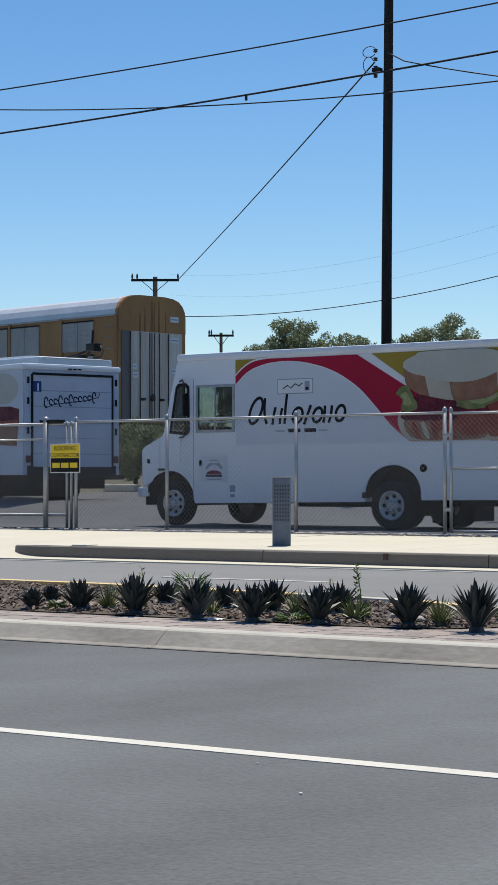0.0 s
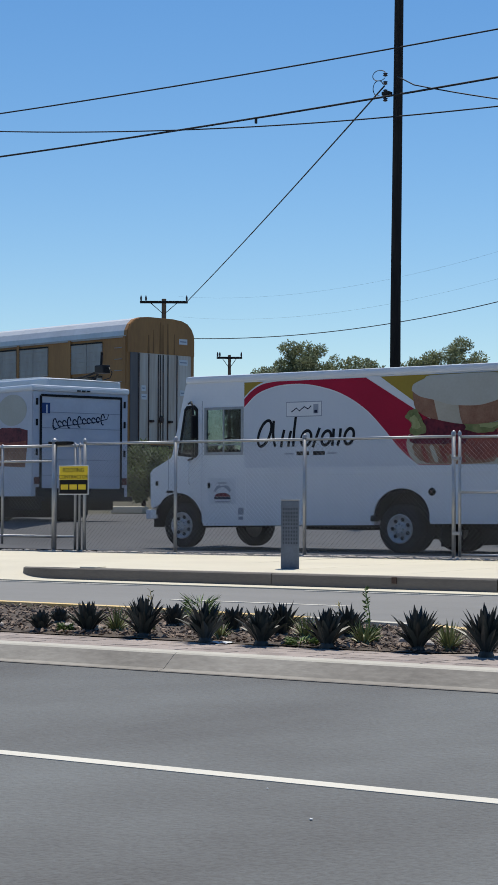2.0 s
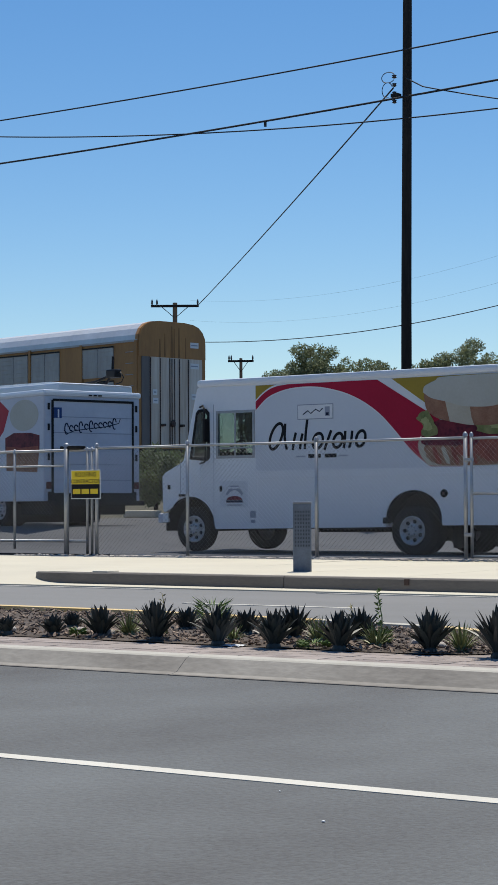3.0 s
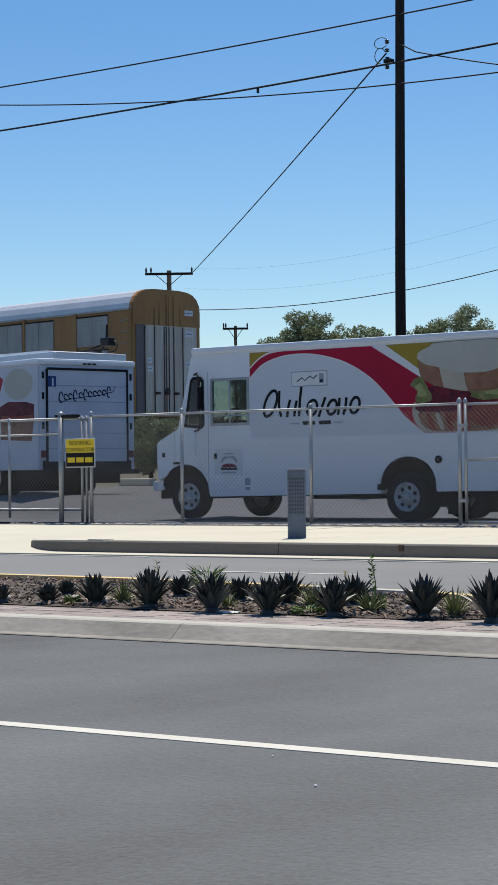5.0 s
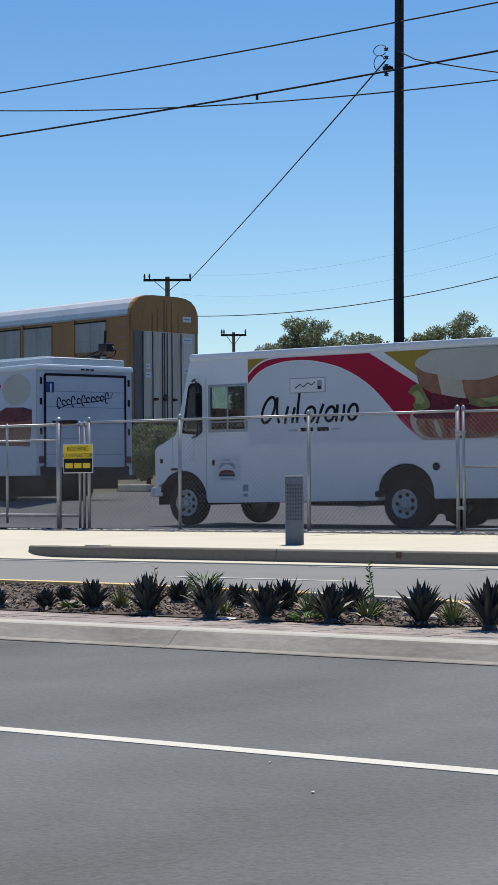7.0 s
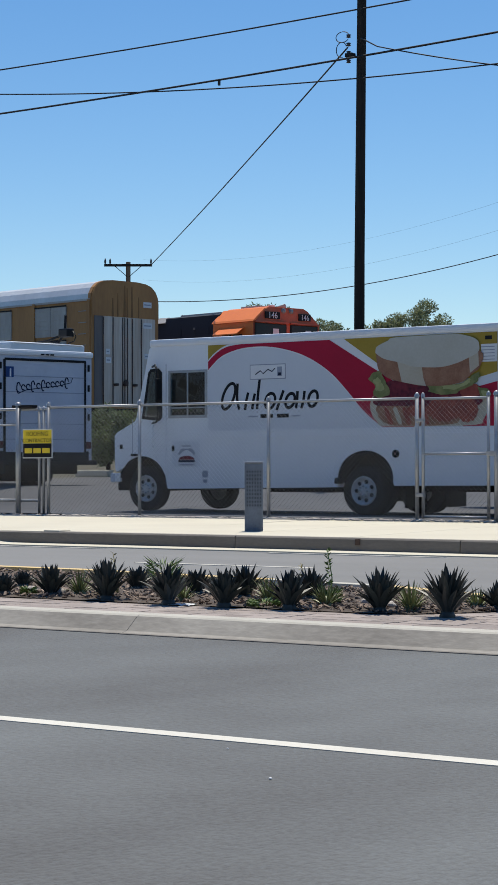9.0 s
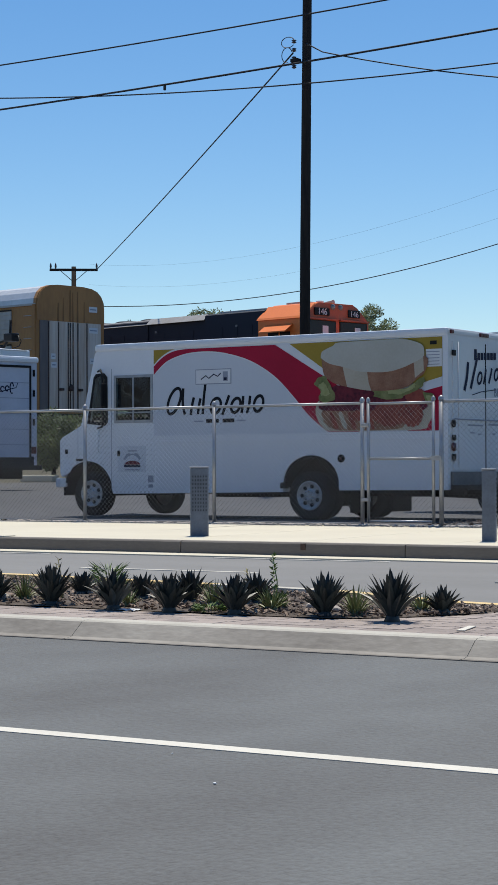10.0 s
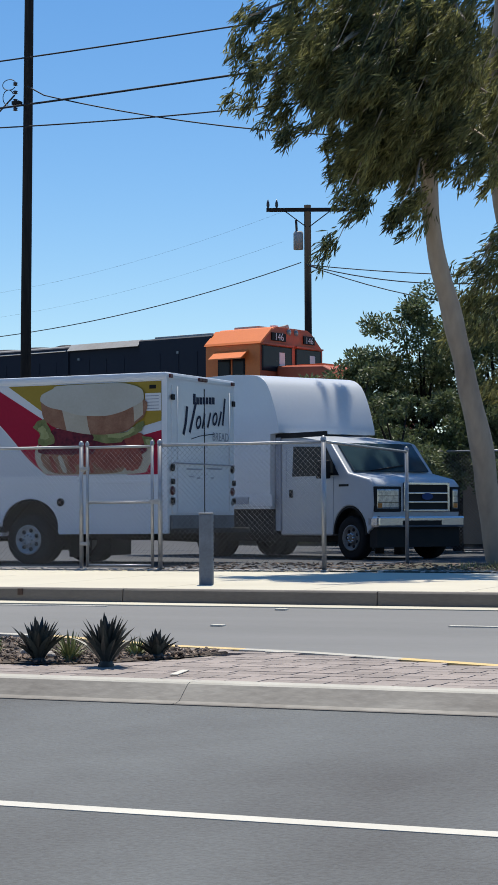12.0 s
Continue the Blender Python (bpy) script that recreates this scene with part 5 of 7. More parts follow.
    for y0, y1 in ((-0.992, -0.78), (0.78, 0.992)):
        part("arch_liner", P(arc(-0.58, 0.44, 0.458, 0, 180, 16, 0.498) + arc(-0.58, 0.44, 0.42, 180, 0, 16, 0.46), y0, y1), TRIM, t)
    for yy, s in ((-0.86, -1), (0.86, 1)):
        wheel(t, -0.58, yy, 0.38, 0.38, 0.24, s, rim_mat=DARKRIM)
        wheel(t, -4.9, yy, 0.38, 0.38, 0.24, s, rim_mat=DARKRIM)
        wheel(t, -4.9, yy * 0.66, 0.38, 0.38, 0.24, s, rim_mat=DARKRIM)
    return t


shuttle(pose(-10.61, 31.94, 0.0, 0, 0, -30))


# ---- railway: ballast, track, parked autorack, passing locomotive ----
RAIL_TOP, RACK_RAIL = 2.15, 1.83
HEAD = -13.0
HX, HY = math.cos(radians(HEAD)), math.sin(radians(HEAD))
LOCO = Vector((-23.73, 57.3, 0))
RACK = Vector((-41.13, 54.61, 0))


def track(origin, top):
    m = pose(origin.x, origin.y, top - 1.72, rz=HEAD)
    t = tagged(thing("railway_track", m, "rusty rails on timber sleepers over grey ballast", "railway track", kind="structure"), kind="structure")
    part("ballast_bed", P([(-3.0, 0.7), (-1.6, 1.52), (1.6, 1.52), (3.0, 0.7)], -160, 120, axis='x'), BALLAST, t)
    for y in (-0.75, 0.75):
        part("rail", P([(y - 0.07, 1.56), (y - 0.02, 1.58), (y - 0.035, 1.68), (y - 0.035, 1.72), (y + 0.035, 1.72), (y + 0.035, 1.68), (y + 0.02, 1.58), (y + 0.07, 1.56)], -160, 120, axis='x'), RUST, t)
    bm = bmesh.new()
    for k in range(-60, 60):
        box(bm, k * 0.55 - 0.11, k * 0.55 + 0.11, -1.3, 1.3, 1.45, 1.57)
    part("sleepers", bm, POLE, t)


track(LOCO, RAIL_TOP)
track(RACK, RACK_RAIL)


def bogie(parent, x, y0, axles, r):
    b = part("bogie", B(x - 0.95 * (axles - 1) - 0.55, x + 0.95 * (axles - 1) + 0.55, -1.15, 1.15, r - 0.1, r + 0.28, bevel=0.04), DARK, parent)
    for k in range(axles):
        for s in (-1, 1):
            xx = x + 1.9 * (k - (axles - 1) / 2)
            part("rail_wheel", lathe(bmesh.new(), [(r + 0.03, s * -0.03), (r + 0.03, 0), (r, s * 0.01), (r, s * 0.1), (r * 0.7, s * 0.09), (r * 0.3, s * 0.12), (0.01, s * 0.12)], 24, m=pose(xx, s * 0.73, r)), RUST, b)


def autorack(m):
    """Enclosed car carrier; its visible end is x = 0, its body runs to -x."""
    t = thing("autorack_railcar", m, "orange autorack railcar with steel side screens and stained doors", "railcar")
    W, L = 1.62, 27.0
    part("underframe", B(-L, 0.0, -1.35, 1.35, 0.75, 1.15), DARK, t)
    part("body", B(-L + 0.01, -0.02, -W + 0.03, W - 0.03, 1.1, 4.95), RACKORANGE, t)
    # roof with rolled eaves
    roof = [(-W, 4.9), (-W + 0.02, 5.14), (-W + 0.14, 5.40), (-W + 0.34, 5.60), (-W + 0.6, 5.70), (-0.6, 5.75), (0.6, 5.75), (W - 0.6, 5.70), (W - 0.34, 5.60), (W - 0.14, 5.40), (W - 0.02, 5.14), (W, 4.9)]
    roof = [(a, 4.9 + (z - 4.9) * 0.86) for a, z in roof]
    part("roof", P(roof, -L, -0.12, axis='x'), RACKROOF, t, "pale galvanised corrugated roof with rolled eaves")
    for k in range(34):
        part("roof_seam", P([(a * 1.002, (z - 4.9) * 1.002 + 4.9) for a, z in roof], -0.6 - 0.79 * k, -0.56 - 0.79 * k, axis='x'), RACKROOF, t)
    # end frame: orange arch, stained doors
    arch = [(-W, 1.1)] + [(-W, 4.9)] + [(a, z + 0.01) for a, z in roof[1:-1]] + [(W, 4.9), (W, 1.1)]
    part("end_frame", P(arch, -0.13, 0.02, axis='x'), RACKORANGE, t)
    part("end_hood", P([(-W + 0.02, 4.35), (-W + 0.02, 4.9)] + [(a * 0.985, z) for a, z in roof[1:-1]] + [(W - 0.02, 4.9), (W - 0.02, 4.35)], 0.02, 0.06, axis='x'), RACKORANGE, t, "rust-streaked orange end hood")
    for y0, y1, mt in ((-1.46, -1.08, RACKDARK), (-1.06, -0.62, RACKCREAM), (-0.60, -0.16, RACKCREAM), (-0.14, 0.30, RACKCREAM), (0.32, 0.74, RACKCREAM), (0.76, 1.44, RACKCREAM)):
        part("end_door_panel", P(rect(y0, y1, 1.15, 4.35), 0.022, 0.05, axis='x'), mt, t, "rust-stained cream door panel" if mt is RACKCREAM else "")
    for yy in (-1.07, -0.61, -0.15, -0.05, 0.08, 0.31, 0.75):
        part("lock_rod", TB([(0.075, yy, 1.2), (0.075, yy, 4.32)], 0.018, n=6), RUST, t)
    for y0, z0, w in ((0.85, 4.75, 0.4), (0.85, 4.0, 0.42), (0.9, 2.9, 0.3), (-0.95, 2.7, 0.25), (-0.95, 3.0, 0.2)):
        part("data_panel", P(rect(y0, y0 + w, z0, z0 + 0.2), 0.062, 0.066, axis='x'), PAPER, t)
        part("data_bar", P(rect(y0 + 0.04, y0 + w - 0.05, z0 + 0.08, z0 + 0.12), 0.068, 0.07, axis='x'), GREYP, t)
    for yy, zt, w in ((-0.62, 5.0, 0.05), (-0.38, 5.2, 0.035), (-0.05, 5.48, 0.06), (0.07, 5.4, 0.04), (0.3, 5.45, 0.045), (0.62, 5.1, 0.03)):
        part("rust_streak", P([(yy - w, 4.36), (yy + w, 4.36), (yy + w / 2, zt), (yy - w / 2, zt)], 0.061, 0.0635, axis='x'), STAIN, t, "dark rust streak")
    part("hand_brake", lathe(bmesh.new(), [(0.10, 0.0), (0.12, 0.02), (0.10, 0.04)], 18, m=pose(0.12, -0.02, 2.02, rz=90)), RUST, t)
    for yy in (-0.5, -0.05, 0.4):
        part("coupler_bracket", B(0.02, 0.2, yy - 0.06, yy + 0.06, 1.90, 1.99, bevel=0.02), RUST, t)
    part("coupler", B(0.0, 0.7, -0.15, 0.15, 0.8, 1.05, bevel=0.04), RUST, t)
    # side screens
    x = -1.3
    for k in range(13):
        w = 1.72
        for z0, z1 in ((3.68, 4.72), (2.45, 3.5), (1.25, 2.3)):
            pn = part("side_screen", B(x - w, x, -W - 0.012, -W + 0.04, z0, z1), RACKSTEEL, t, "perforated galvanised side screen")
            for j in range(6):
                part("screen_rib", B(x - w + 0.01, x - 0.01, -W - 0.028, -W - 0.012, z0 + 0.08 + j * 0.165, z0 + 0.115 + j * 0.165), RACKSTEEL, pn)
            part("screen_post", B(x - w / 2 - 0.02, x - w / 2 + 0.02, -W - 0.03, -W - 0.012, z0, z1), RACKSTEEL, pn)
            part("screen_hood", B(x - w - 0.02, x + 0.02, -W - 0.04, -W - 0.008, z1, z1 + 0.05), DARK, pn)
        x -= 1.86 if k % 2 else 3.05
    for k in range(10):
        part("side_post", B(-0.12 - 3.0 * k, 0.0 - 3.0 * k, -W - 0.05, -W + 0.02, 1.1, 4.9), RACKORANGE, t)
    part("eave_rail", B(-L, 0, -W - 0.02, -W + 0.03, 4.86, 4.93), RACKSTEEL, t)
    for k in range(9):
        part("ladder_rung", TB([(-0.55, -W - 0.07, 1.3 + 0.4 * k), (-0.15, -W - 0.07, 1.3 + 0.4 * k)], 0.014, n=5), RACKSTEEL, t)
    bogie(t, -2.6, 0, 2, 0.42)
    bogie(t, -L + 2.6, 0, 2, 0.42)
    return t


autorack(pose(RACK.x, RACK.y, RACK_RAIL, rz=HEAD + 2.2))


def locomotive():
    """Road switcher heading +x; x = 0 is the cab's front, z = 0 the rail top."""
    t = thing("locomotive", pose(0, 0, 0), "orange and navy diesel locomotive passing along the railway", "locomotive")
    R = 4.72
    part("frame", B(-17.2, 3.6, -1.5, 1.5, 1.2, 1.62, bevel=0.03), LOCONAVY, t)
    # cab with sloping roof sides
    cab = [(-1.74, 1.6), (-1.74, 4.05), (-1.69, 4.12), (-1.14, 4.56), (-0.90, R - 0.06), (0.90, R - 0.06), (1.14, 4.56), (1.69, 4.12), (1.74, 4.05), (1.74, 1.6)]
    c = part("cab", P(cab, -2.15, -0.01, axis='x'), LOCOORANGE, t)
    part("cab_front", P([(y * 0.99, z - 0.02 if z > 3 else z) for y, z in cab], -0.01, 0.02, axis='x'), LOCORED, c, "faded red cab front")
    part("roof_panel", P([(-1.78, 4.07), (-1.72, 4.15), (-1.16, 4.60), (-1.13, 4.56), (-1.68, 4.09)], -2.2, 0.05, axis='x'), LOCOORANGE, c, "sunlit orange roof slope")
    part("window_visor", P([(-1.73, 3.86), (-1.73, 3.90), (-2.15, 3.62), (-2.15, 3.58)], -1.75, -0.45, axis='x'), LOCOORANGE, c, "orange side window sunshade")
    for x0, x1 in ((-1.65, -1.15), (-1.07, -0.58)):
        w = part("side_window", B(x0, x1, -1.765, -1.735, 2.85, 3.62, bevel=0.01), TRIM, c)
        part("pane", B(x0 + 0.05, x1 - 0.05, -1.772, -1.766, 2.92, 3.55), CABGLASS, w)
    for y0, y1 in ((-1.68, -0.04), (0.16, 1.62)):
        w = part("front_window", B(0.015, 0.045, y0, y1, 3.22, 4.02, bevel=0.01), TRIM, c)
        part("pane", B(0.045, 0.05, y0 + 0.06, y1 - 0.06, 3.24, 4.0), CABGLASS, w)
        part("pane_card", B(0.0505, 0.053, y0 + 0.75 * (y1 - y0) - 0.3, y0 + 0.75 * (y1 - y0), 3.4, 3.84), PAPER, w)
        part("brow", B(0.02, 0.12, y0 - 0.03, y1 + 0.03, 4.04, 4.09), LOCORED, w)
    for y0, y1, s in ((-1.16, -0.40, 0.33), (0.60, 1.22, 0.30)):
        nb = part("number_board", B(0.02, 0.07, y0, y1, 4.20, 4.46, bevel=0.01), TRIM, c)
        part("lettering", text_mesh("146", s, pose(0.073, (y0 + y1) / 2, 4.22, 90, 0, 90), 0.002), PAPER, nb, "white number on black board")
    for yy in (-0.2, 0.2):
        part("headlight", lathe(bmesh.new(), [(0.1, 0), (0.1, 0.06), (0.001, 0.05)], 14, m=pose(0.0, yy, R - 0.2, rz=-90)), LENS, c)
    part("roof_box", B(-1.9, -0.9, -0.55, 0.5, R - 0.07, R + 0.05, bevel=0.02), RACKSTEEL, c)
    part("horn", TB([(-0.7, 0.2, R), (-0.3, 0.2, R + 0.02)], 0.05, n=8, r1=0.09), RACKSTEEL, c)
    part("antenna_dome", B(-0.5, -0.3, -0.5, -0.3, R - 0.06, R + 0.04, bevel=0.02), PAPER, c)
    # low nose
    nose = [(0.06, 1.6), (0.06, 3.40), (1.85, 3.34), (2.15, 3.20), (2.35, 2.9), (2.35, 1.6)]
    n = part("short_hood", P(nose, -0.95, 0.95), LOCORED, t, "faded red sloping short hood")
    md = n.modifiers.new("bevel", 'BEVEL')
    md.width, md.segments, md.limit_method, md.angle_limit = 0.12, 3, 'ANGLE', radians(35)
    part("nose_stripe", B(0.3, 1.75, -0.75, 0.75, 3.34, 3.41), LOCOORANGE, n)
    # long hood in steps
    secs = [(-5.2, -2.15, 4.50, 1.42), (-8.4, -5.2, 4.46, 1.30), (-12.2, -8.4, 4.46, 1.35), (-16.6, -12.2, 4.40, 1.28)]
    for x0, x1, z, hw in secs:
        h = part("long_hood", P([(-hw, 1.6), (-hw, z - 0.05), (-hw + 0.10, z), (hw - 0.10, z), (hw, z - 0.05), (hw, 1.6)], x0, x1 - 0.01, axis='x'), LOCONAVY, t)
        k = 0
        xx = x0 + 0.2
        while xx + 0.75 < x1:
            part("hood_door", B(xx, xx + 0.7, -hw - 0.012, -hw + 0.02, 1.9, z - 0.5), LOCONAVY, h)
            part("door_latch", B(xx + 0.6, xx + 0.65, -hw - 0.025, -hw - 0.01, 2.9, 3.02), RACKSTEEL, h)
            xx += 0.78
    part("roof_lip", P([(-1.44, 4.30), (-1.20, 4.53), (-1.16, 4.53), (-1.40, 4.29)], -8.4, -5.25, axis='x'), RACKSTEEL, t, "grey-edged roof overhang")
    part("roof_lip", P([(-1.4, 4.3), (-1.16, 4.50), (-1.12, 4.50), (-1.36, 4.29)], -12.1, -8.5, axis='x'), RACKSTEEL, t)
    part("air_duct", B(-5.0, -2.6, -0.85, -0.1, 4.49, 4.62, bevel=0.03), RACKSTEEL, t)
    for xx in (-6.2, -7.4):
        part("exhaust_stack", lathe(bmesh.new(), [(0.26, 0), (0.3, 0.12), (0.24, 0.16), (0.2, 0.1)], 16, m=pose(xx, 0, 4.46, 90)), DARK, t)
    for k in range(4):
        part("radiator_fan", lathe(bmesh.new(), [(0.62, 0), (0.66, 0.06), (0.62, 0.16), (0.5, 0.2), (0.001, 0.2)], 22, m=pose(-9.4 - 1.5 * k, 0, 4.43, 90)), LOCONAVY, t)
    for xx, z in ((-3.6, 3.95), (-4.4, 3.2), (-7.9, 3.95)):
        part("hood_lamp", B(xx, xx + 0.09, -1.45, -1.41, z, z + 0.08), LENS, t)
    part("hood_plate", B(-7.2, -6.8, -1.325, -1.30, 3.1, 3.16), RACKSTEEL, t)
    for y in (-1.48, 1.48):
        hr = part("handrail", TB([(-17, y, 2.65), (-2.6, y, 2.65)], 0.018, n=5), RACKSTEEL, t)
        for k in range(10):
            part("stanchion", TB([(-17 + 1.55 * k, y, 1.6), (-17 + 1.55 * k, y, 2.66)], 0.018, n=5), RACKSTEEL, hr)
    part("fuel_tank", B(-9.6, -5.2, -1.35, 1.35, 0.35, 1.2, bevel=0.12), DARK, t)
    part("pilot", B(3.55, 3.75, -1.4, 1.4, 0.2, 1.6, bevel=0.03), LOCORED, t)
    bogie(t, -1.0, 0, 3, 0.5)
    bogie(t, -13.2, 0, 3, 0.5)
    return t


loco = locomotive()


# ---- utility poles and overhead lines ----
def catenary(pts, x0, x1, n=40):
    """A parabola z(x) fitted to sample points, as 3-D points from x0 to x1 on the plane of the samples."""
    a = np.polyfit([p[0] for p in pts], [p[2] for p in pts], 2)
    y = pts[0][1]
    return [(x0 + (x1 - x0) * k / n, y, float(np.polyval(a, x0 + (x1 - x0) * k / n))) for k in range(n + 1)]


def line(name, pts, r, label, material=None, n=6):
    ob = part(name, TB(pts, r, n=n), material or CABLE)
    return tagged(ob, label, "overhead cable")


pole = thing("utility_pole", pose(-25.04, 43.35, 0.2), "tall dark creosoted timber utility pole", "utility pole", "utility poles")
part("pole_shaft", TB([(0, 0, -0.3), (0.04, 0, 6), (0.13, 0, 13.2), (0.2, 0, 19.5)], 0.150, n=14, r1=0.105), POLE, pole)
br = part("insulator_bracket", B(-0.22, 0.0, -0.3, -0.1, 11.3, 11.4, bevel=0.01), DARK, pole)
for k, z in enumerate((11.2, 11.42, 11.64, 11.86)):
    part("insulator", lathe(bmesh.new(), [(0.02, -0.05), (0.07, -0.03), (0.04, 0), (0.07, 0.03), (0.02, 0.05)], 10, m=pose(-0.16, -0.2, z, 90)), INSUL, pole)
part("jumper_loop", TB([(-0.16 + 0.2 * math.cos(a) - 0.17, -0.22, 11.85 + 0.14 * math.sin(a)) for a in [0.3 * k for k in range(20)]], 0.012, n=4), CABLE, pole)
part("jumper_loop", TB([(-0.16 + 0.16 * math.cos(a) - 0.2, -0.22, 11.52 + 0.2 * math.sin(a)) for a in [0.4 + 0.3 * k for k in range(16)]], 0.012, n=4), CABLE, pole)

LY = 42.9
A = [(-37.94, LY, 12.48), (-29.01, LY, 12.55), (-21.52, LY, 12.72), (-25.51, LY, 12.66), (-17.56, LY, 12.90)]
Bq = [(-37.94, LY, 11.20), (-29.11, LY, 11.27), (-21.53, LY, 11.55), (-17.57, LY, 11.72), (-12.15, LY, 11.92)]
Cq = [(-37.94, LY, 11.89), (-32.68, LY, 11.35), (-21.53, LY, 10.77), (-17.58, LY, 10.79), (-25.51, LY, 10.90)]
Dq = [(-24.6, LY, 11.74), (-21.5, LY, 10.90), (-16.7, LY, 9.99)]
Fq = [(-46.9, 64.6, 7.74), (-42.1, 64.6, 7.69), (-32.5, 64.6, 8.58), (-38.4, 64.6, 7.81), (-31.1, 64.6, 8.72), (-26.3, 64.6, 9.88)]
line("power_line", catenary(A, -60, 6), 0.021, "black overhead power line crossing the sky")
line("power_line", catenary(Bq, -60, 6), 0.028, "thick black overhead cable crossing the sky")
line("power_line", catenary(Cq, -42, -8), 0.019, "black overhead cable sagging beside the pole")
line("service_drop", [(-24.8, 43.1, 11.95)] + catenary(Dq, -24.2, -8), 0.018, "thin black service cable sagging from the pole")
part("line_splice", B(-29.14, -29.08, LY - 0.03, LY + 0.03, 11.16, 11.29, bevel=0.01), CABLE, None)
bpy.data.objects["line_splice"].parent = bpy.data.objects["power_line.001"]


def far_pole(m, height, arm, label, can=False, r=0.13):
    p = thing("utility_pole", m, label, "utility pole", "utility poles")
    part("pole_shaft", TB([(0, 0, -0.4), (0, 0, height)], r * 1.15, n=10, r1=r), POLE, p)
    ca = part("crossarm", B(-arm / 2, arm / 2, -0.16, -0.04, height - 0.25, height - 0.12), POLE, p)
    for s in (-1, 1):
        part("arm_brace", TB([(s * arm * 0.28, -0.1, height - 0.22), (0, -0.1, height - 0.85)], 0.02, n=5), POLE, p)
    for xx in (-arm / 2 + 0.06, -arm / 2 * 0.75, arm / 2 - 0.06):
        part("insulator", lathe(bmesh.new(), [(0.03, 0), (0.06, 0.1), (0.05, 0.2), (0.01, 0.32)], 8, m=pose(xx, -0.1, height - 0.12, 90)), INSUL, ca)
    if can:
        tc = part("transformer", lathe(bmesh.new(), [(0.01, 0), (0.18, 0.02), (0.18, 0.62), (0.14, 0.68), (0.01, 0.70)], 16, m=pose(-0.34, -0.05, height - 1.65, 90) @ pose(0, 0, 0)), RACKSTEEL, p, "grey cylindrical transformer")
        part("bushing", TB([(-0.4, -0.05, height - 0.97), (-0.42, -0.05, height - 0.55)], 0.05, n=6), INSUL, tc)
    return p


far_pole(pose(-62.58, 83.42, 1.3, rz=34), 10.75, 2.6, "distant dark timber utility pole with crossarm")
far_pole(pose(-25.6, 64.75, 1.35, rz=23), 10.75, 3.0, "dark timber pole with grey transformer beyond the railway", can=True)
far_pole(pose(-68.6, 98.3, 1.3, rz=34), 8.95, 1.6, "small distant utility pole with crossarm", r=0.1)
E_top, E_far = Vector((-25.2, 43.1, 11.75)), Vector((-61.6, 84.1, 11.85))
line("service_drop", [E_top.lerp(E_far, k / 30) - Vector((0, 0, 0.1 * 4 * (k / 30) * (1 - k / 30))) for k in range(31)], 0.022, "thin cable running down to a distant pole")
line("telephone_line", catenary(Fq, -48, -25.8, 30), 0.018, "thin grey telephone line over the railway", CABLE_FAR)
pj = Vector((-25.6, 64.6, 9.9))
for q, r, dz in ((Vector((-14, 58, 8.2)), 0.022, 0.5), (Vector((-12, 62, 7.6)), 0.02, 0.8), (Vector((-10, 66, 9.2)), 0.02, 0.4)):
    line("telephone_line", [pj.lerp(q, k / 16) - Vector((0, 0, dz * 4 * (k / 16) * (1 - k / 16))) for k in range(17)], r, "thin grey cable from the transformer pole", CABLE_FAR)
for dz in (0.0, 1.1):
    a, b = Vector((-62, 84, 12.2 - dz)), Vector((-26.5, 64.6, 11.9 - dz))
    line("telephone_line", [a.lerp(b, k / 24) - Vector((0, 0, 1.2 * 4 * (k / 24) * (1 - k / 24))) for k in range(25)], 0.0028, "very thin distant wire against the sky", CABLE_FAR)

# ---- block wall and shed behind the yard ----
wl = tagged(thing("wall_north", pose(0, 0, 0), "brown block wall with a low shed roof behind the yard", "wall", kind="structure"), kind="structure")
part("wall_face", B(-16, 4, 43.0, 43.2, 0.1, 2.0), BLOCKWALL, wl)
part("shed_roof", P([(42.6, 2.05), (42.6, 2.3), (46, 2.7), (46, 2.45)], -16.5, 4.5, axis='x'), ROOFTIN, wl, "dark flat shed roof edge")


# ---- plants ----
def blades(name, base, tip, width, material, parent=None, kind="", bend=None):
    """Many thin leaves, each a folded diamond from base to tip."""
    base, tip = np.asarray(base, float), np.asarray(tip, float)
    d = tip - base
    n = len(base)
    rnd = np.random.normal(size=(n, 3))
    sidev = np.cross(d, rnd)
    sidev /= np.linalg.norm(sidev, axis=1)[:, None] + 1e-9
    w = np.asarray(width).reshape(-1, 1) * np.ones((n, 1)) / 2
    mid = base + d * 0.45 + np.cross(sidev, d) * 0.06
    v = np.stack([base, mid + sidev * w, tip, mid - sidev * w], 1).reshape(-1, 3)
    me = bpy.data.meshes.new(name)
    me.from_pydata(v.tolist(), [], (np.arange(n)[:, None] * 4 + np.arange(4)[None]).tolist())
    me.materials.append(material)
    ob = new(name, me)
    if parent is not None:
        ob.parent = parent
    return ob


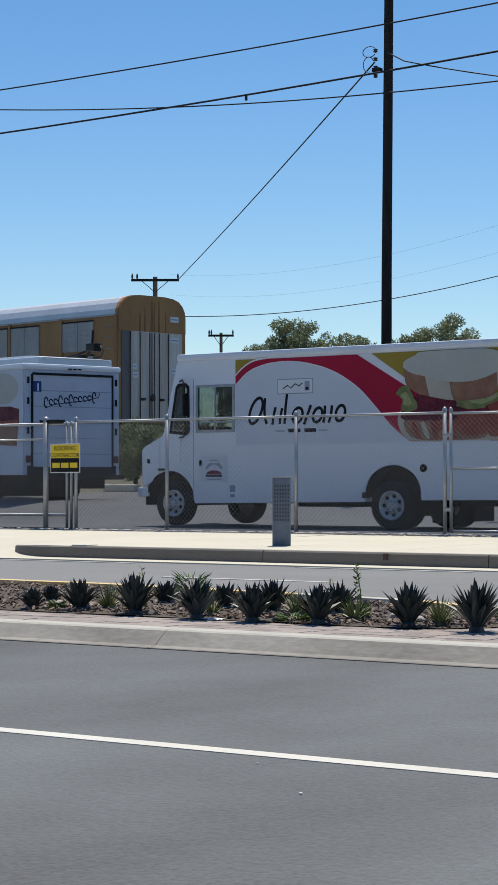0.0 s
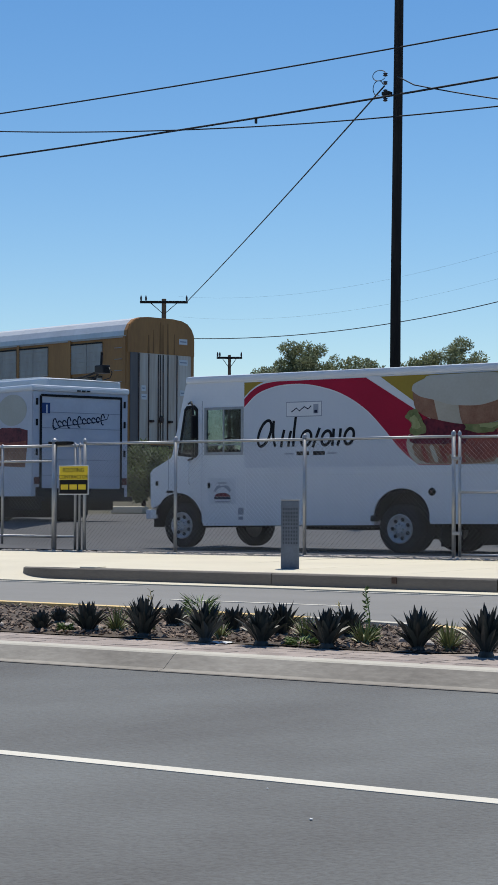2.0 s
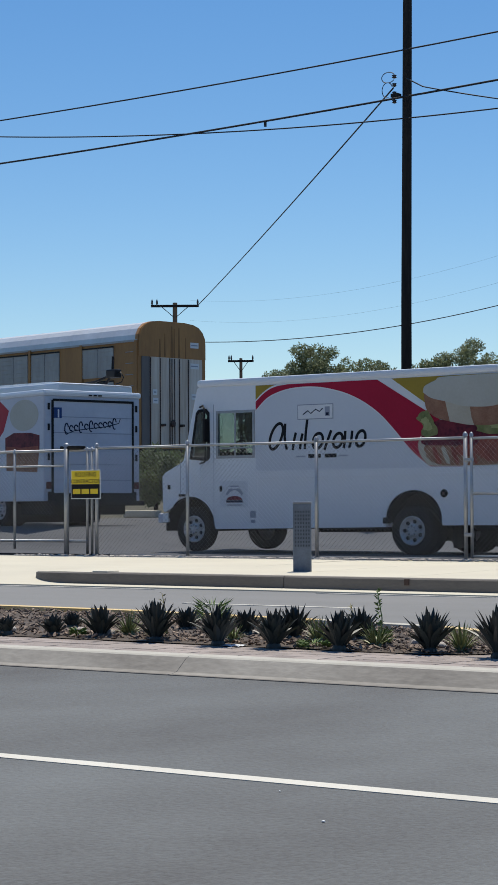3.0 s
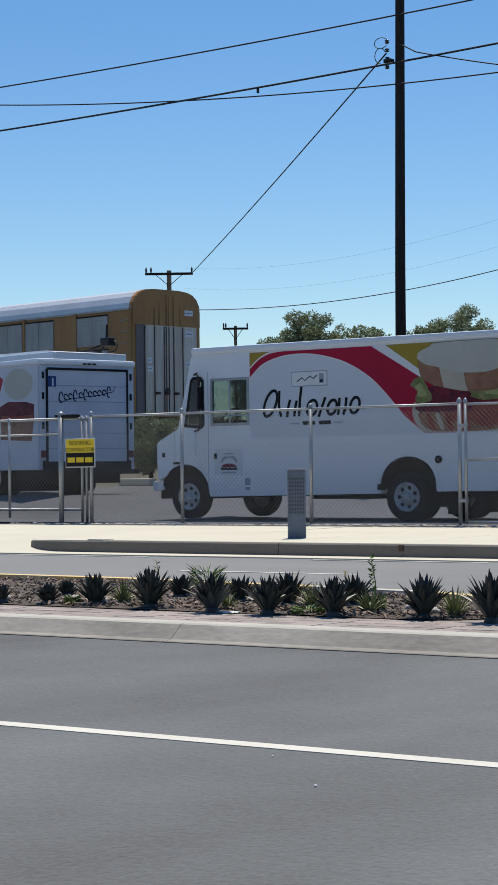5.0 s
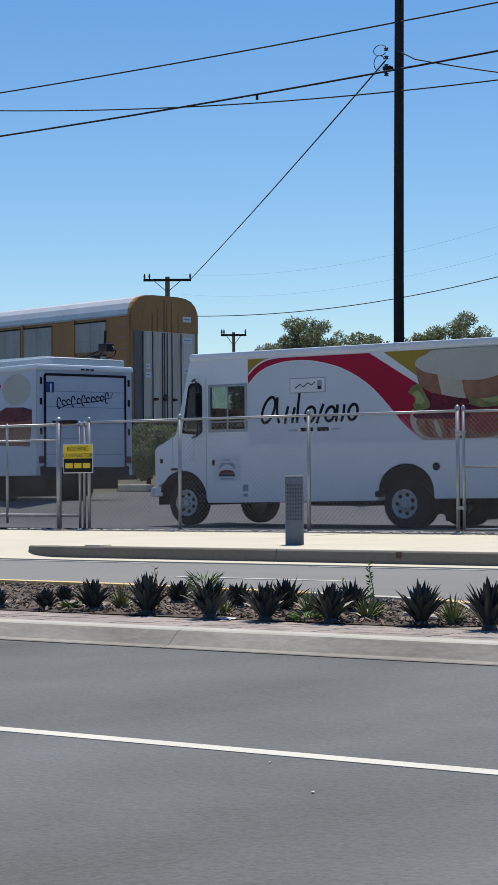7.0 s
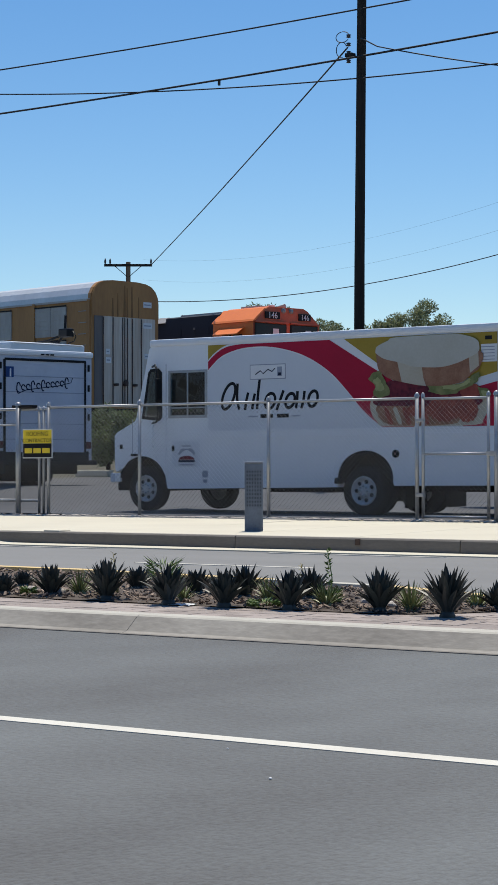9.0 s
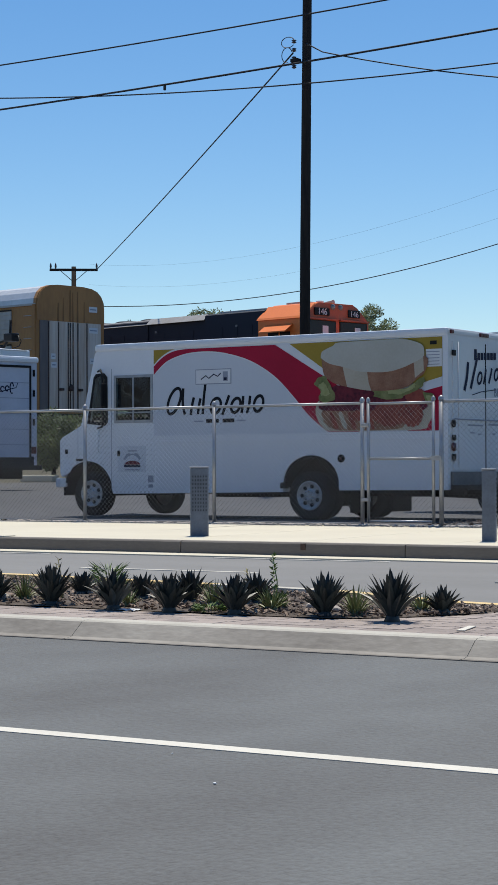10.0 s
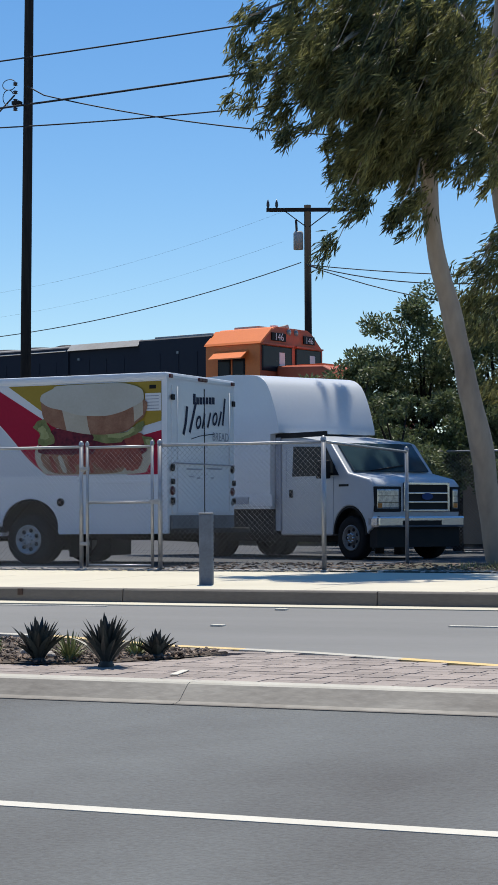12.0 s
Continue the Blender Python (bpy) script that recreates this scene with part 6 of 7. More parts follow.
def clump_leaves(rng, centres, radii, per, flow, droop, length):
    """Leaves hung in ragged tufts round the centres, streaming along flow."""
    bs, ts = [], []
    for c, r in zip(centres, radii):
        n = max(6, int(per * r * r * 10))
        u = rng.normal(size=(n, 3))
        u /= np.linalg.norm(u, axis=1)[:, None]
        rad = rng.uniform(0.1, 1, n) ** 0.5 * r
        p = np.asarray(c) + u * rad[:, None] * np.array([1, 1, 0.8])
        d = u * 0.45 + rng.normal(size=(n, 3)) * 0.35 + np.asarray(flow) + np.array([0, 0, -droop])
        d /= np.linalg.norm(d, axis=1)[:, None]
        ln = length * rng.uniform(0.6, 1.3, n)
        bs.append(p)
        ts.append(p + d * ln[:, None])
    return np.concatenate(bs), np.concatenate(ts)


def eucalyptus(m, label, trunk, r0, r1, limbs, seed, per, reach=1.0, fill=1.0):
    rng = np.random.default_rng(seed)
    np.random.seed(seed)
    t = thing("eucalyptus_tree", m, label, "tree", "eucalyptus trees")
    pts = spline([tuple(p) for p in trunk], 6)
    bm = TB(pts, r0, n=16, r1=r1)
    for v in bm.verts:
        v.co += Vector((1, 0.6, 0)) * 0.03 * noise.noise(v.co * 1.6)
    part("trunk", bm, BARK, t, "smooth pale peeling bark trunk")
    cs, rs = [], []
    for a, b, thick, lushness in limbs:
        a, b = Vector(a), Vector(b)
        b = a.lerp(b, reach)
        lushness *= fill
        mid = a.lerp(b, 0.5) + Vector((0, 0, 0.25 * (b - a).length))
        lp = spline([tuple(a), tuple(mid), tuple(b)], 6)
        part("limb", TB(lp, thick, n=8, r1=0.015), BARK, t)
        L = (b - a).length
        for k in range(int(2 + L * 7.5 * lushness)):
            f = rng.uniform(0.12, 1.05) ** 0.8
            i = min(int(f * (len(lp) - 1)), len(lp) - 1)
            c = np.array(lp[i]) + rng.normal(size=3) * np.array([0.26, 0.3, 0.24]) * (0.4 + 0.6 * lushness)
            c[2] -= abs(rng.normal()) * 0.2
            cs.append(c)
            rs.append(rng.uniform(0.16, 0.36))
            if rng.random() < 0.25:
                cs.append(c + np.array([-0.22, -0.1, -0.35]) * rng.uniform(0.6, 1.6))
                rs.append(rng.uniform(0.10, 0.2))
    bs, es = [], []
    for c, r in zip(cs, rs):
        for k in range(4):
            flow = np.array([-0.52, -0.2, -0.72]) + rng.normal(size=3) * 0.15
            flow /= np.linalg.norm(flow)
            n = int(per * rng.uniform(0.6, 1.3))
            s0 = np.asarray(c) + rng.normal(size=3) * r * 0.55
            p = s0 + flow * (rng.uniform(0, 1, n) ** 0.8 * rng.uniform(0.2, 0.45))[:, None] + rng.normal(size=(n, 3)) * 0.04
            d = flow + rng.normal(size=(n, 3)) * 0.34
            d /= np.linalg.norm(d, axis=1)[:, None]
            bs.append(p)
            es.append(p + d * (rng.uniform(0.09, 0.19, n))[:, None])
    b, e = np.concatenate(bs), np.concatenate(es)
    blades("crown", b, e, rng.uniform(0.018, 0.036, len(b)), LEAF_EUC, t)
    tw = bmesh.new()
    for k in range(0, len(cs), 3):
        c = Vector(cs[k])
        tube(tw, [c + Vector((0.15, 0.06, 0.35)), c, c + Vector((-0.1, -0.04, -0.2))], 0.009, n=3, r1=0.003, cap=False)
    tagged(part("twig_spray", tw, BARK, t), kind="stuff")
    return t


eucalyptus(Matrix(), "tall leaning eucalyptus with pale trunk and drooping windblown foliage",
           [(-8.15, 28.70, -0.10), (-8.23, 28.55, 0.68), (-8.32, 28.30, 1.81), (-8.43, 28.15, 2.57), (-8.54, 27.95, 3.32), (-8.67, 27.80, 4.07), (-8.80, 27.60, 4.80), (-8.84, 27.45, 5.76), (-8.88, 27.40, 6.83), (-8.85, 27.3, 9.2), (-8.8, 27.3, 11.0)], 0.185, 0.11,
           [((-8.88, 27.4, 7.2), (-10.70, 24.35, 7.86), 0.04, 1.10), ((-9.9, 26.4, 7.7), (-10.24, 24.45, 6.78), 0.02, 1.00), ((-8.88, 27.4, 7.0), (-9.74, 24.35, 7.39), 0.06, 1.20), ((-8.88, 27.4, 6.7), (-9.14, 23.88, 7.11), 0.06, 1.40), ((-9.2, 26.6, 6.8), (-9.41, 24.35, 6.84), 0.03, 0.90),
            ((-8.88, 27.4, 7.2), (-9.12, 24.35, 7.34), 0.06, 1.50), ((-8.86, 27.4, 6.4), (-8.51, 23.88, 6.79), 0.06, 1.60), ((-8.88, 27.4, 6.9), (-8.33, 24.35, 7.26), 0.06, 1.60), ((-8.86, 27.4, 6.2), (-8.84, 24.35, 6.31), 0.05, 1.20), ((-8.86, 27.4, 6.0), (-9.13, 24.64, 5.79), 0.04, 0.80),
            ((-8.84, 27.5, 5.9), (-8.70, 24.83, 6.07), 0.05, 1.30), ((-8.86, 27.4, 6.3), (-8.27, 24.83, 6.50), 0.05, 1.50), ((-9.4, 26.2, 5.6), (-9.03, 24.83, 5.36), 0.02, 0.35), ((-8.84, 27.4, 5.5), (-8.31, 25.12, 5.26), 0.015, 0.20), ((-8.88, 27.4, 6.6), (-8.00, 24.83, 6.73), 0.05, 1.50),
            ((-8.88, 27.4, 7.3), (-7.97, 24.83, 7.34), 0.06, 1.60), ((-8.88, 27.4, 7.1), (-7.64, 25.31, 7.10), 0.05, 1.40), ((-8.86, 27.4, 6.4), (-7.36, 25.79, 6.74), 0.05, 1.10), ((-8.84, 27.4, 5.8), (-7.22, 25.79, 5.93), 0.04, 0.80), ((-8.88, 27.4, 7.5), (-7.40, 24.83, 7.53), 0.05, 1.40),
            ((-8.85, 27.3, 8.2), (-9.93, 24.45, 8.53), 0.06, 0.37), ((-8.85, 27.3, 8.4), (-8.98, 23.88, 8.63), 0.06, 0.40), ((-8.85, 27.3, 8.4), (-7.93, 24.07, 8.63), 0.06, 0.40), ((-8.85, 27.3, 9.2), (-10.12, 25.02, 9.97), 0.06, 0.37), ((-8.85, 27.3, 9.6), (-8.98, 24.26, 10.16), 0.06, 0.40), ((-8.85, 27.3, 9.4), (-7.26, 25.21, 10.16), 0.06, 0.37),
            ((-8.8, 27.3, 10.2), (-9.17, 26.93, 11.11), 0.05, 0.32), ((-8.8, 27.3, 9.8), (-10.70, 25.21, 9.97), 0.05, 0.30), ((-8.8, 27.3, 10.4), (-9.55, 24.83, 11.30), 0.05, 0.35)], 21, 56, 0.92, 0.58)
eucalyptus(Matrix(), "second eucalyptus with twin stems and ragged drooping crown",
           [(-6.6, 30.6, -0.1), (-7.1, 30.2, 2.2), (-7.7, 29.6, 4.2), (-8.1, 29.1, 5.4), (-8.2, 28.9, 7.2), (-8.0, 28.8, 9.4)], 0.22, 0.11,
           [((-7.7, 29.6, 4.4), (-8.7, 29.2, 4.3), 0.05, 1.0), ((-8.0, 29.3, 5.0), (-8.3, 28.6, 4.9), 0.05, 0.9), ((-8.2, 28.9, 6.6), (-7.3, 28.4, 7.2), 0.06, 1.2),
            ((-8.2, 28.9, 7.0), (-8.8, 28.0, 7.7), 0.05, 1.2), ((-8.1, 28.9, 7.8), (-7.2, 28.6, 8.6), 0.05, 1.2), ((-7.5, 29.8, 3.8), (-8.2, 29.6, 3.2), 0.04, 0.8)], 22, 42)
eucalyptus(Matrix(), "tall eucalyptus behind the bus, unseen high limbs added to shade the yard",
           [(-7.3, 37.2, -0.1), (-7.6, 37.0, 3.0), (-8.2, 36.8, 6.0), (-8.8, 36.7, 8.5), (-9.0, 36.6, 10.5), (-8.9, 36.5, 13.0)], 0.24, 0.1,
           [((-8.4, 36.8, 7.0), (-9.6, 36.0, 8.0), 0.06, 1.3), ((-8.7, 36.7, 8.0), (-10.2, 36.4, 9.2), 0.06, 1.0), ((-8.8, 36.7, 8.6), (-10.9, 36.8, 10.0), 0.06, 0.5),
            ((-8.9, 36.7, 9.0), (-10.6, 37.6, 10.4), 0.05, 0.6), ((-8.6, 36.7, 7.6), (-8.0, 35.4, 8.4), 0.05, 1.5), ((-8.9, 36.7, 9.2), (-9.9, 35.6, 10.0), 0.05, 1.3), ((-8.9, 36.7, 8.2), (-9.2, 34.9, 8.8), 0.05, 1.4),
            ((-8.9, 36.6, 9.0), (-7.4, 36.2, 9.6), 0.05, 1.5), ((-8.9, 36.6, 8.8), (-8.2, 34.6, 9.2), 0.05, 1.4), ((-8.9, 36.7, 9.0), (-6.6, 37.6, 9.4), 0.05, 1.3), ((-8.9, 36.6, 7.4), (-7.4, 35.6, 7.9), 0.05, 1.4), ((-9.0, 36.7, 10.2), (-10.2, 37.6, 11.6), 0.05, 1.0),
            ((-9.0, 36.6, 10.4), (-9.2, 35.2, 11.6), 0.05, 1.3), ((-9.0, 36.6, 10.6), (-7.6, 36.6, 11.9), 0.05, 1.3),
            # high limbs out of view, added to cast shade on bus and ground
            ((-9.0, 36.5, 11.2), (-11.3, 36.4, 12.4), 0.07, 1.5), ((-9.0, 36.5, 11.3), (-12.1, 35.8, 12.3), 0.07, 1.5), ((-9.0, 36.5, 11.4), (-12.7, 37.3, 12.6), 0.07, 1.4), ((-9.0, 36.5, 11.6), (-11.7, 38.2, 12.9), 0.06, 1.3),
            ((-9.0, 36.5, 11.3), (-12.1, 34.5, 12.4), 0.07, 1.5), ((-9.0, 36.5, 11.2), (-10.8, 34.0, 12.3), 0.06, 1.4), ((-9.0, 36.5, 11.2), (-11.1, 32.9, 12.4), 0.06, 1.2), ((-9.0, 36.5, 11.8), (-13.5, 36.6, 12.9), 0.06, 0.40)], 23, 64)


def broadleaf(name, m, label, height, spread, lobes, seed, leaf, per, material, category="tree", group=""):
    """A tree of several leafy lobes over a forked trunk."""
    rng = np.random.default_rng(seed)
    np.random.seed(seed)
    t = thing(name, m, label, category, group)
    part("trunk", TB([(0, 0, -0.2), (0.05, 0, height * 0.3), (0.0, 0.05, height * 0.62)], 0.045 * height ** 0.8, n=8, r1=0.03), POLE, t)
    cs, rs = [], []
    for k in range(lobes):
        a = rng.uniform(0, 2 * math.pi)
        q = rng.uniform(0.15, 1) ** 0.6
        c = np.array([math.cos(a) * spread * 0.62 * q, math.sin(a) * spread * 0.62 * q, height * rng.uniform(0.5, 0.94) - 0.14 * height * q])
        part("limb", TB([(0, 0.02, height * 0.4), (c[0] * 0.5, c[1] * 0.5, (c[2] + height * 0.4) * 0.52), tuple(c)], 0.02 * height ** 0.6, n=5, r1=0.008), POLE, t)
        r = spread * rng.uniform(0.22, 0.42)
        for j in range(7):
            cs.append(c + rng.normal(size=3) * r * 0.5)
            rs.append(r * rng.uniform(0.22, 0.5))
    b, e = clump_leaves(rng, cs, rs, per, (0, 0, 0.15), 0.1, leaf)
    blades("crown", b, e, leaf * rng.uniform(0.35, 0.6, len(b)), material, t)
    return t


for k, (x, y, h, s, lb, sd) in enumerate(((-51.6, 80.0, 7.6, 2.8, 48, 31), (-48.5, 80.5, 7.5, 1.8, 26, 32), (-54.4, 80.2, 7.0, 2.0, 24, 33), (-53.0, 81.5, 7.3, 1.9, 22, 36), (-50.0, 82.0, 7.2, 2.4, 26, 37), (-43.7, 80.0, 7.3, 2.7, 46, 34), (-45.0, 81.2, 7.0, 2.0, 24, 38))):
    broadleaf("far_tree", pose(x, y, 1.2), "distant dusty green tree with a ragged open crown", h, s, lb, sd, 0.13, 190, LEAF_FAR, group="far trees")
for k, (x, y, z, h, s, lb, sd) in enumerate(((-14.2, 39.6, 0.0, 4.8, 1.4, 16, 40), (-14.3, 38.6, 0.0, 5.0, 1.7, 16, 41), (-13.2, 40.4, 0.0, 6.2, 1.9, 20, 42), (-11.7, 41.0, 0.0, 6.0, 1.9, 20, 43), (-10.0, 40.5, 0.0, 5.6, 1.9, 20, 44), (-8.2, 41.0, 0.0, 6.0, 1.9, 20, 45))):
    broadleaf("shade_tree", pose(x, y, z), "dense dark green broadleaf tree at the yard edge", h, s, lb, sd, 0.105, 240, LEAF_TREE, group="yard trees")
broadleaf("shrub", pose(-12.3, 36.0, 0.0), "dark leafy shrub behind the bus", 3.7, 1.2, 16, 46, 0.10, 340, LEAF_TREE, "shrub", "yard shrubs")
broadleaf("shrub", pose(-11.9, 38.6, 0.0), "dark leafy shrub behind the bus", 3.6, 1.5, 20, 52, 0.10, 340, LEAF_TREE, "shrub", "yard shrubs")
broadleaf("shrub", pose(-13.0, 36.8, 0.0), "dark leafy shrub behind the bus", 3.0, 1.1, 14, 49, 0.10, 340, LEAF_TREE, "shrub", "yard shrubs")
for x, y, h, sp, sd in ((-28.7, 37.4, 1.65, 1.0, 47), (-27.7, 37.0, 1.6, 1.0, 48), (-26.6, 36.8, 1.5, 1.0, 50), (-25.4, 36.8, 1.3, 0.9, 51)):
    broadleaf("shrub", pose(x, y, 0.57 if x < -25 else 0.5), "low dense green shrub at the back of the yard", h, sp, 20, sd, 0.10, 330, LEAF_TREE, "shrub", "yard shrubs")
ks = thing("wheel_stop", pose(-27.95, 36.0, 0.585, rz=-6), "pale concrete block below the shrubs at the yard edge", "concrete block")
part("block", B(-0.6, 0.45, -0.12, 0.12, 0.0, 0.17, bevel=0.04), CONCRETE, ks)


def rosette(m, w, h, seed, material, label, category, group, count, blade, name, spread):
    """A rosette of stiff channelled leaves, each tapering to a point."""
    rng = random.Random(seed)
    t = thing(name, m, label, category, group)
    bm = bmesh.new()
    for k in range(count):
        f = k / count
        az_ = 2.39996 * k + rng.uniform(-0.2, 0.2)
        lean = radians(5 + spread * f ** 1.1 + rng.uniform(-6, 6))
        L = h * (1.02 - 0.18 * f) * rng.uniform(0.85, 1.12)
        L = min(L, (w * 0.56) / max(math.sin(lean), 0.25)) if f > 0.3 else L
        bw = blade * rng.uniform(0.8, 1.15)
        out = Vector((math.cos(az_), math.sin(az_), 0))
        sd = Vector((-math.sin(az_), math.cos(az_), 0))
        rows = []
        for s, wd in ((0.0, 0.55), (0.3, 1.0), (0.62, 0.78), (0.86, 0.36), (1.0, 0.02)):
            a = lean * (0.72 + 0.5 * s)
            p = out * (math.sin(a) * L * s + 0.02) + Vector((0, 0, math.cos(a * 0.92) * L * s))
            up = (Vector((0, 0, 1)) * math.sin(a) - out * math.cos(a))
            rows.append((bm.verts.new(p + sd * bw * wd / 2 + up * bw * 0.18 * wd), bm.verts.new(p - up * bw * 0.12 * wd), bm.verts.new(p - sd * bw * wd / 2 + up * bw * 0.18 * wd)))
        for p, q in zip(rows, rows[1:]):
            bm.faces.new((p[0], p[1], q[1], q[0]))
            bm.faces.new((p[1], p[2], q[2], q[1]))
    bm2 = lathe(bmesh.new(), [(0.05, -0.03), (0.06, 0.0), (0.03, 0.06), (0.005, 0.08)], 8, m=pose(0, 0, 0, 90))
    part("leaves", bm, material, t)
    part("stem", bm2, material, t)
    return t


BZ = KZ + 0.015
AGAVES = ((-10.34, 12.08, 0.27, 0.17, 30), (-10.80, 12.02, 0.20, 0.15, 26), (-10.84, 12.92, 0.19, 0.14, 22), (-9.90, 12.15, 0.29, 0.25, 34), (-9.26, 12.05, 0.32, 0.31, 38), (-9.78, 13.16, 0.22, 0.19, 24), (-8.55, 11.90, 0.36, 0.29, 42), (-8.98, 12.9, 0.20, 0.21, 24),
          (-8.04, 11.90, 0.36, 0.28, 42), (-8.38, 12.7, 0.24, 0.27, 30), (-7.50, 11.96, 0.29, 0.27, 38), (-7.90, 12.92, 0.23, 0.25, 28), (-6.80, 12.06, 0.25, 0.30, 34), (-6.19, 11.94, 0.34, 0.335, 44), (-6.18, 12.72, 0.25, 0.19, 24), (-11.5, 12.3, 0.28, 0.22, 28), (-12.2, 12.4, 0.3, 0.24, 28), (-13.0, 12.5, 0.3, 0.24, 28))
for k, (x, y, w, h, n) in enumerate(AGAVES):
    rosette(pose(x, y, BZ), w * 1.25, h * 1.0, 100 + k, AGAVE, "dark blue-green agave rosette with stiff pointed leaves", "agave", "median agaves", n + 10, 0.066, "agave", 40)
for k, (x, y, w, h, n) in enumerate(((-9.77, 12.36, 0.21, 0.22, 40), (-8.03, 12.5, 0.24, 0.21, 46), (-7.38, 12.28, 0.24, 0.19, 44), (-6.62, 12.2, 0.22, 0.22, 46), (-6.36, 12.74, 0.18, 0.16, 36), (-8.62, 12.2, 0.18, 0.16, 34), (-9.45, 12.3, 0.16, 0.15, 34))):
    rosette(pose(x, y, BZ), w, h, 140 + k, YUCCA, "pale yellow-green yucca tuft with narrow leaves", "yucca", "median yuccas", n, 0.018, "yucca", 62)


def weed(x, y, w, h, seed, stalk, material, label):
    rng = np.random.default_rng(seed)
    np.random.seed(seed)
    t = thing("weed", pose(x, y, BZ), label, "weed", "median weeds")
    n = 150
    a = rng.uniform(0, 2 * math.pi, n)
    b = np.stack([np.cos(a) * w * 0.2, np.sin(a) * w * 0.2, rng.uniform(0, h * 0.6, n)], 1)
    e = b + np.stack([np.cos(a) * w * 0.3, np.sin(a) * w * 0.3, rng.uniform(0.1, 0.45, n) * h], 1)
    blades("leaves", b, e, rng.uniform(0.008, 0.016, n), material, t)
    if stalk:
        nb = 60 if material is WEED else 12
        sp = [(0, 0, 0), (0.01, 0, stalk * 0.5), (-0.03, 0, stalk)]
        part("stalk", TB(sp, 0.006, n=5, r1=0.003), material, t)
        zz = rng.uniform(stalk * 0.35, stalk, nb)
        a = rng.uniform(0, 2 * math.pi, nb)
        b = np.stack([-0.03 * zz / stalk, 0 * zz, zz], 1)
        e = b + np.stack([np.cos(a) * 0.035, np.sin(a) * 0.035, 0.02 + 0 * a], 1)
        tagged(blades("bract_spray", b, e, 0.014, material, t), kind="stuff")
    return t


weed(-10.25, 14.2, 0.40, 0.26, 61, 0, WEED, "feathery bright green weed among agaves")
weed(-7.42, 12.42, 0.2, 0.16, 62, 0.42, WEED, "weed with a tall leafy flower stalk")
weed(-9.6, 12.62, 0.05, 0.1, 63, 0.34, DRYGRASS, "thin dry weed stalk")
weed(-8.2, 13.3, 0.05, 0.1, 64, 0.26, DRYGRASS, "thin dry weed stalk")
weed(-7.75, 12.02, 0.30, 0.07, 65, 0, WEED, "low bright green ground weed")
weed(-10.08, 12.08, 0.16, 0.09, 66, 0, WEED, "low bright green ground weed")

rng = np.random.default_rng(70)
np.random.seed(70)
n = 1500
bx_ = np.stack([rng.uniform(-7.9, -4.5, n), rng.uniform(25.1, 28.5, n), np.zeros(n)], 1)
ex_ = bx_ + np.stack([rng.normal(0, 0.05, n), rng.normal(0, 0.05, n), rng.uniform(0.04, 0.16, n)], 1)
tagged(blades("dry_grass", bx_, ex_, 0.012, DRYGRASS), "dry yellow grass tufts under the eucalyptus", "grass", kind="stuff")
n = 9000
bx_ = np.stack([rng.uniform(-20, 0, n), rng.uniform(48.1, 51, n), np.zeros(n)], 1)
bx_[:, 2] = [back_z(p[0], p[1]) for p in bx_]
ex_ = bx_ + np.stack([rng.normal(0, 0.1, n), rng.normal(0, 0.1, n), rng.uniform(0.3, 0.8, n)], 1)
tagged(blades("bank_grass", bx_, ex_, 0.06, LEAF_TREE), "rank dark green weeds on the railway bank", "grass", kind="stuff")
ed = tagged(part("dirt_verge", P([(24.63, -0.03), (24.63, 0.012), (28.6, 0.03), (29.4, 0.006), (29.4, -0.03)], -9.4, 3, axis='x'), EARTH), "bare brown dirt verge with leaf litter", "ground", kind="structure")
n = 900
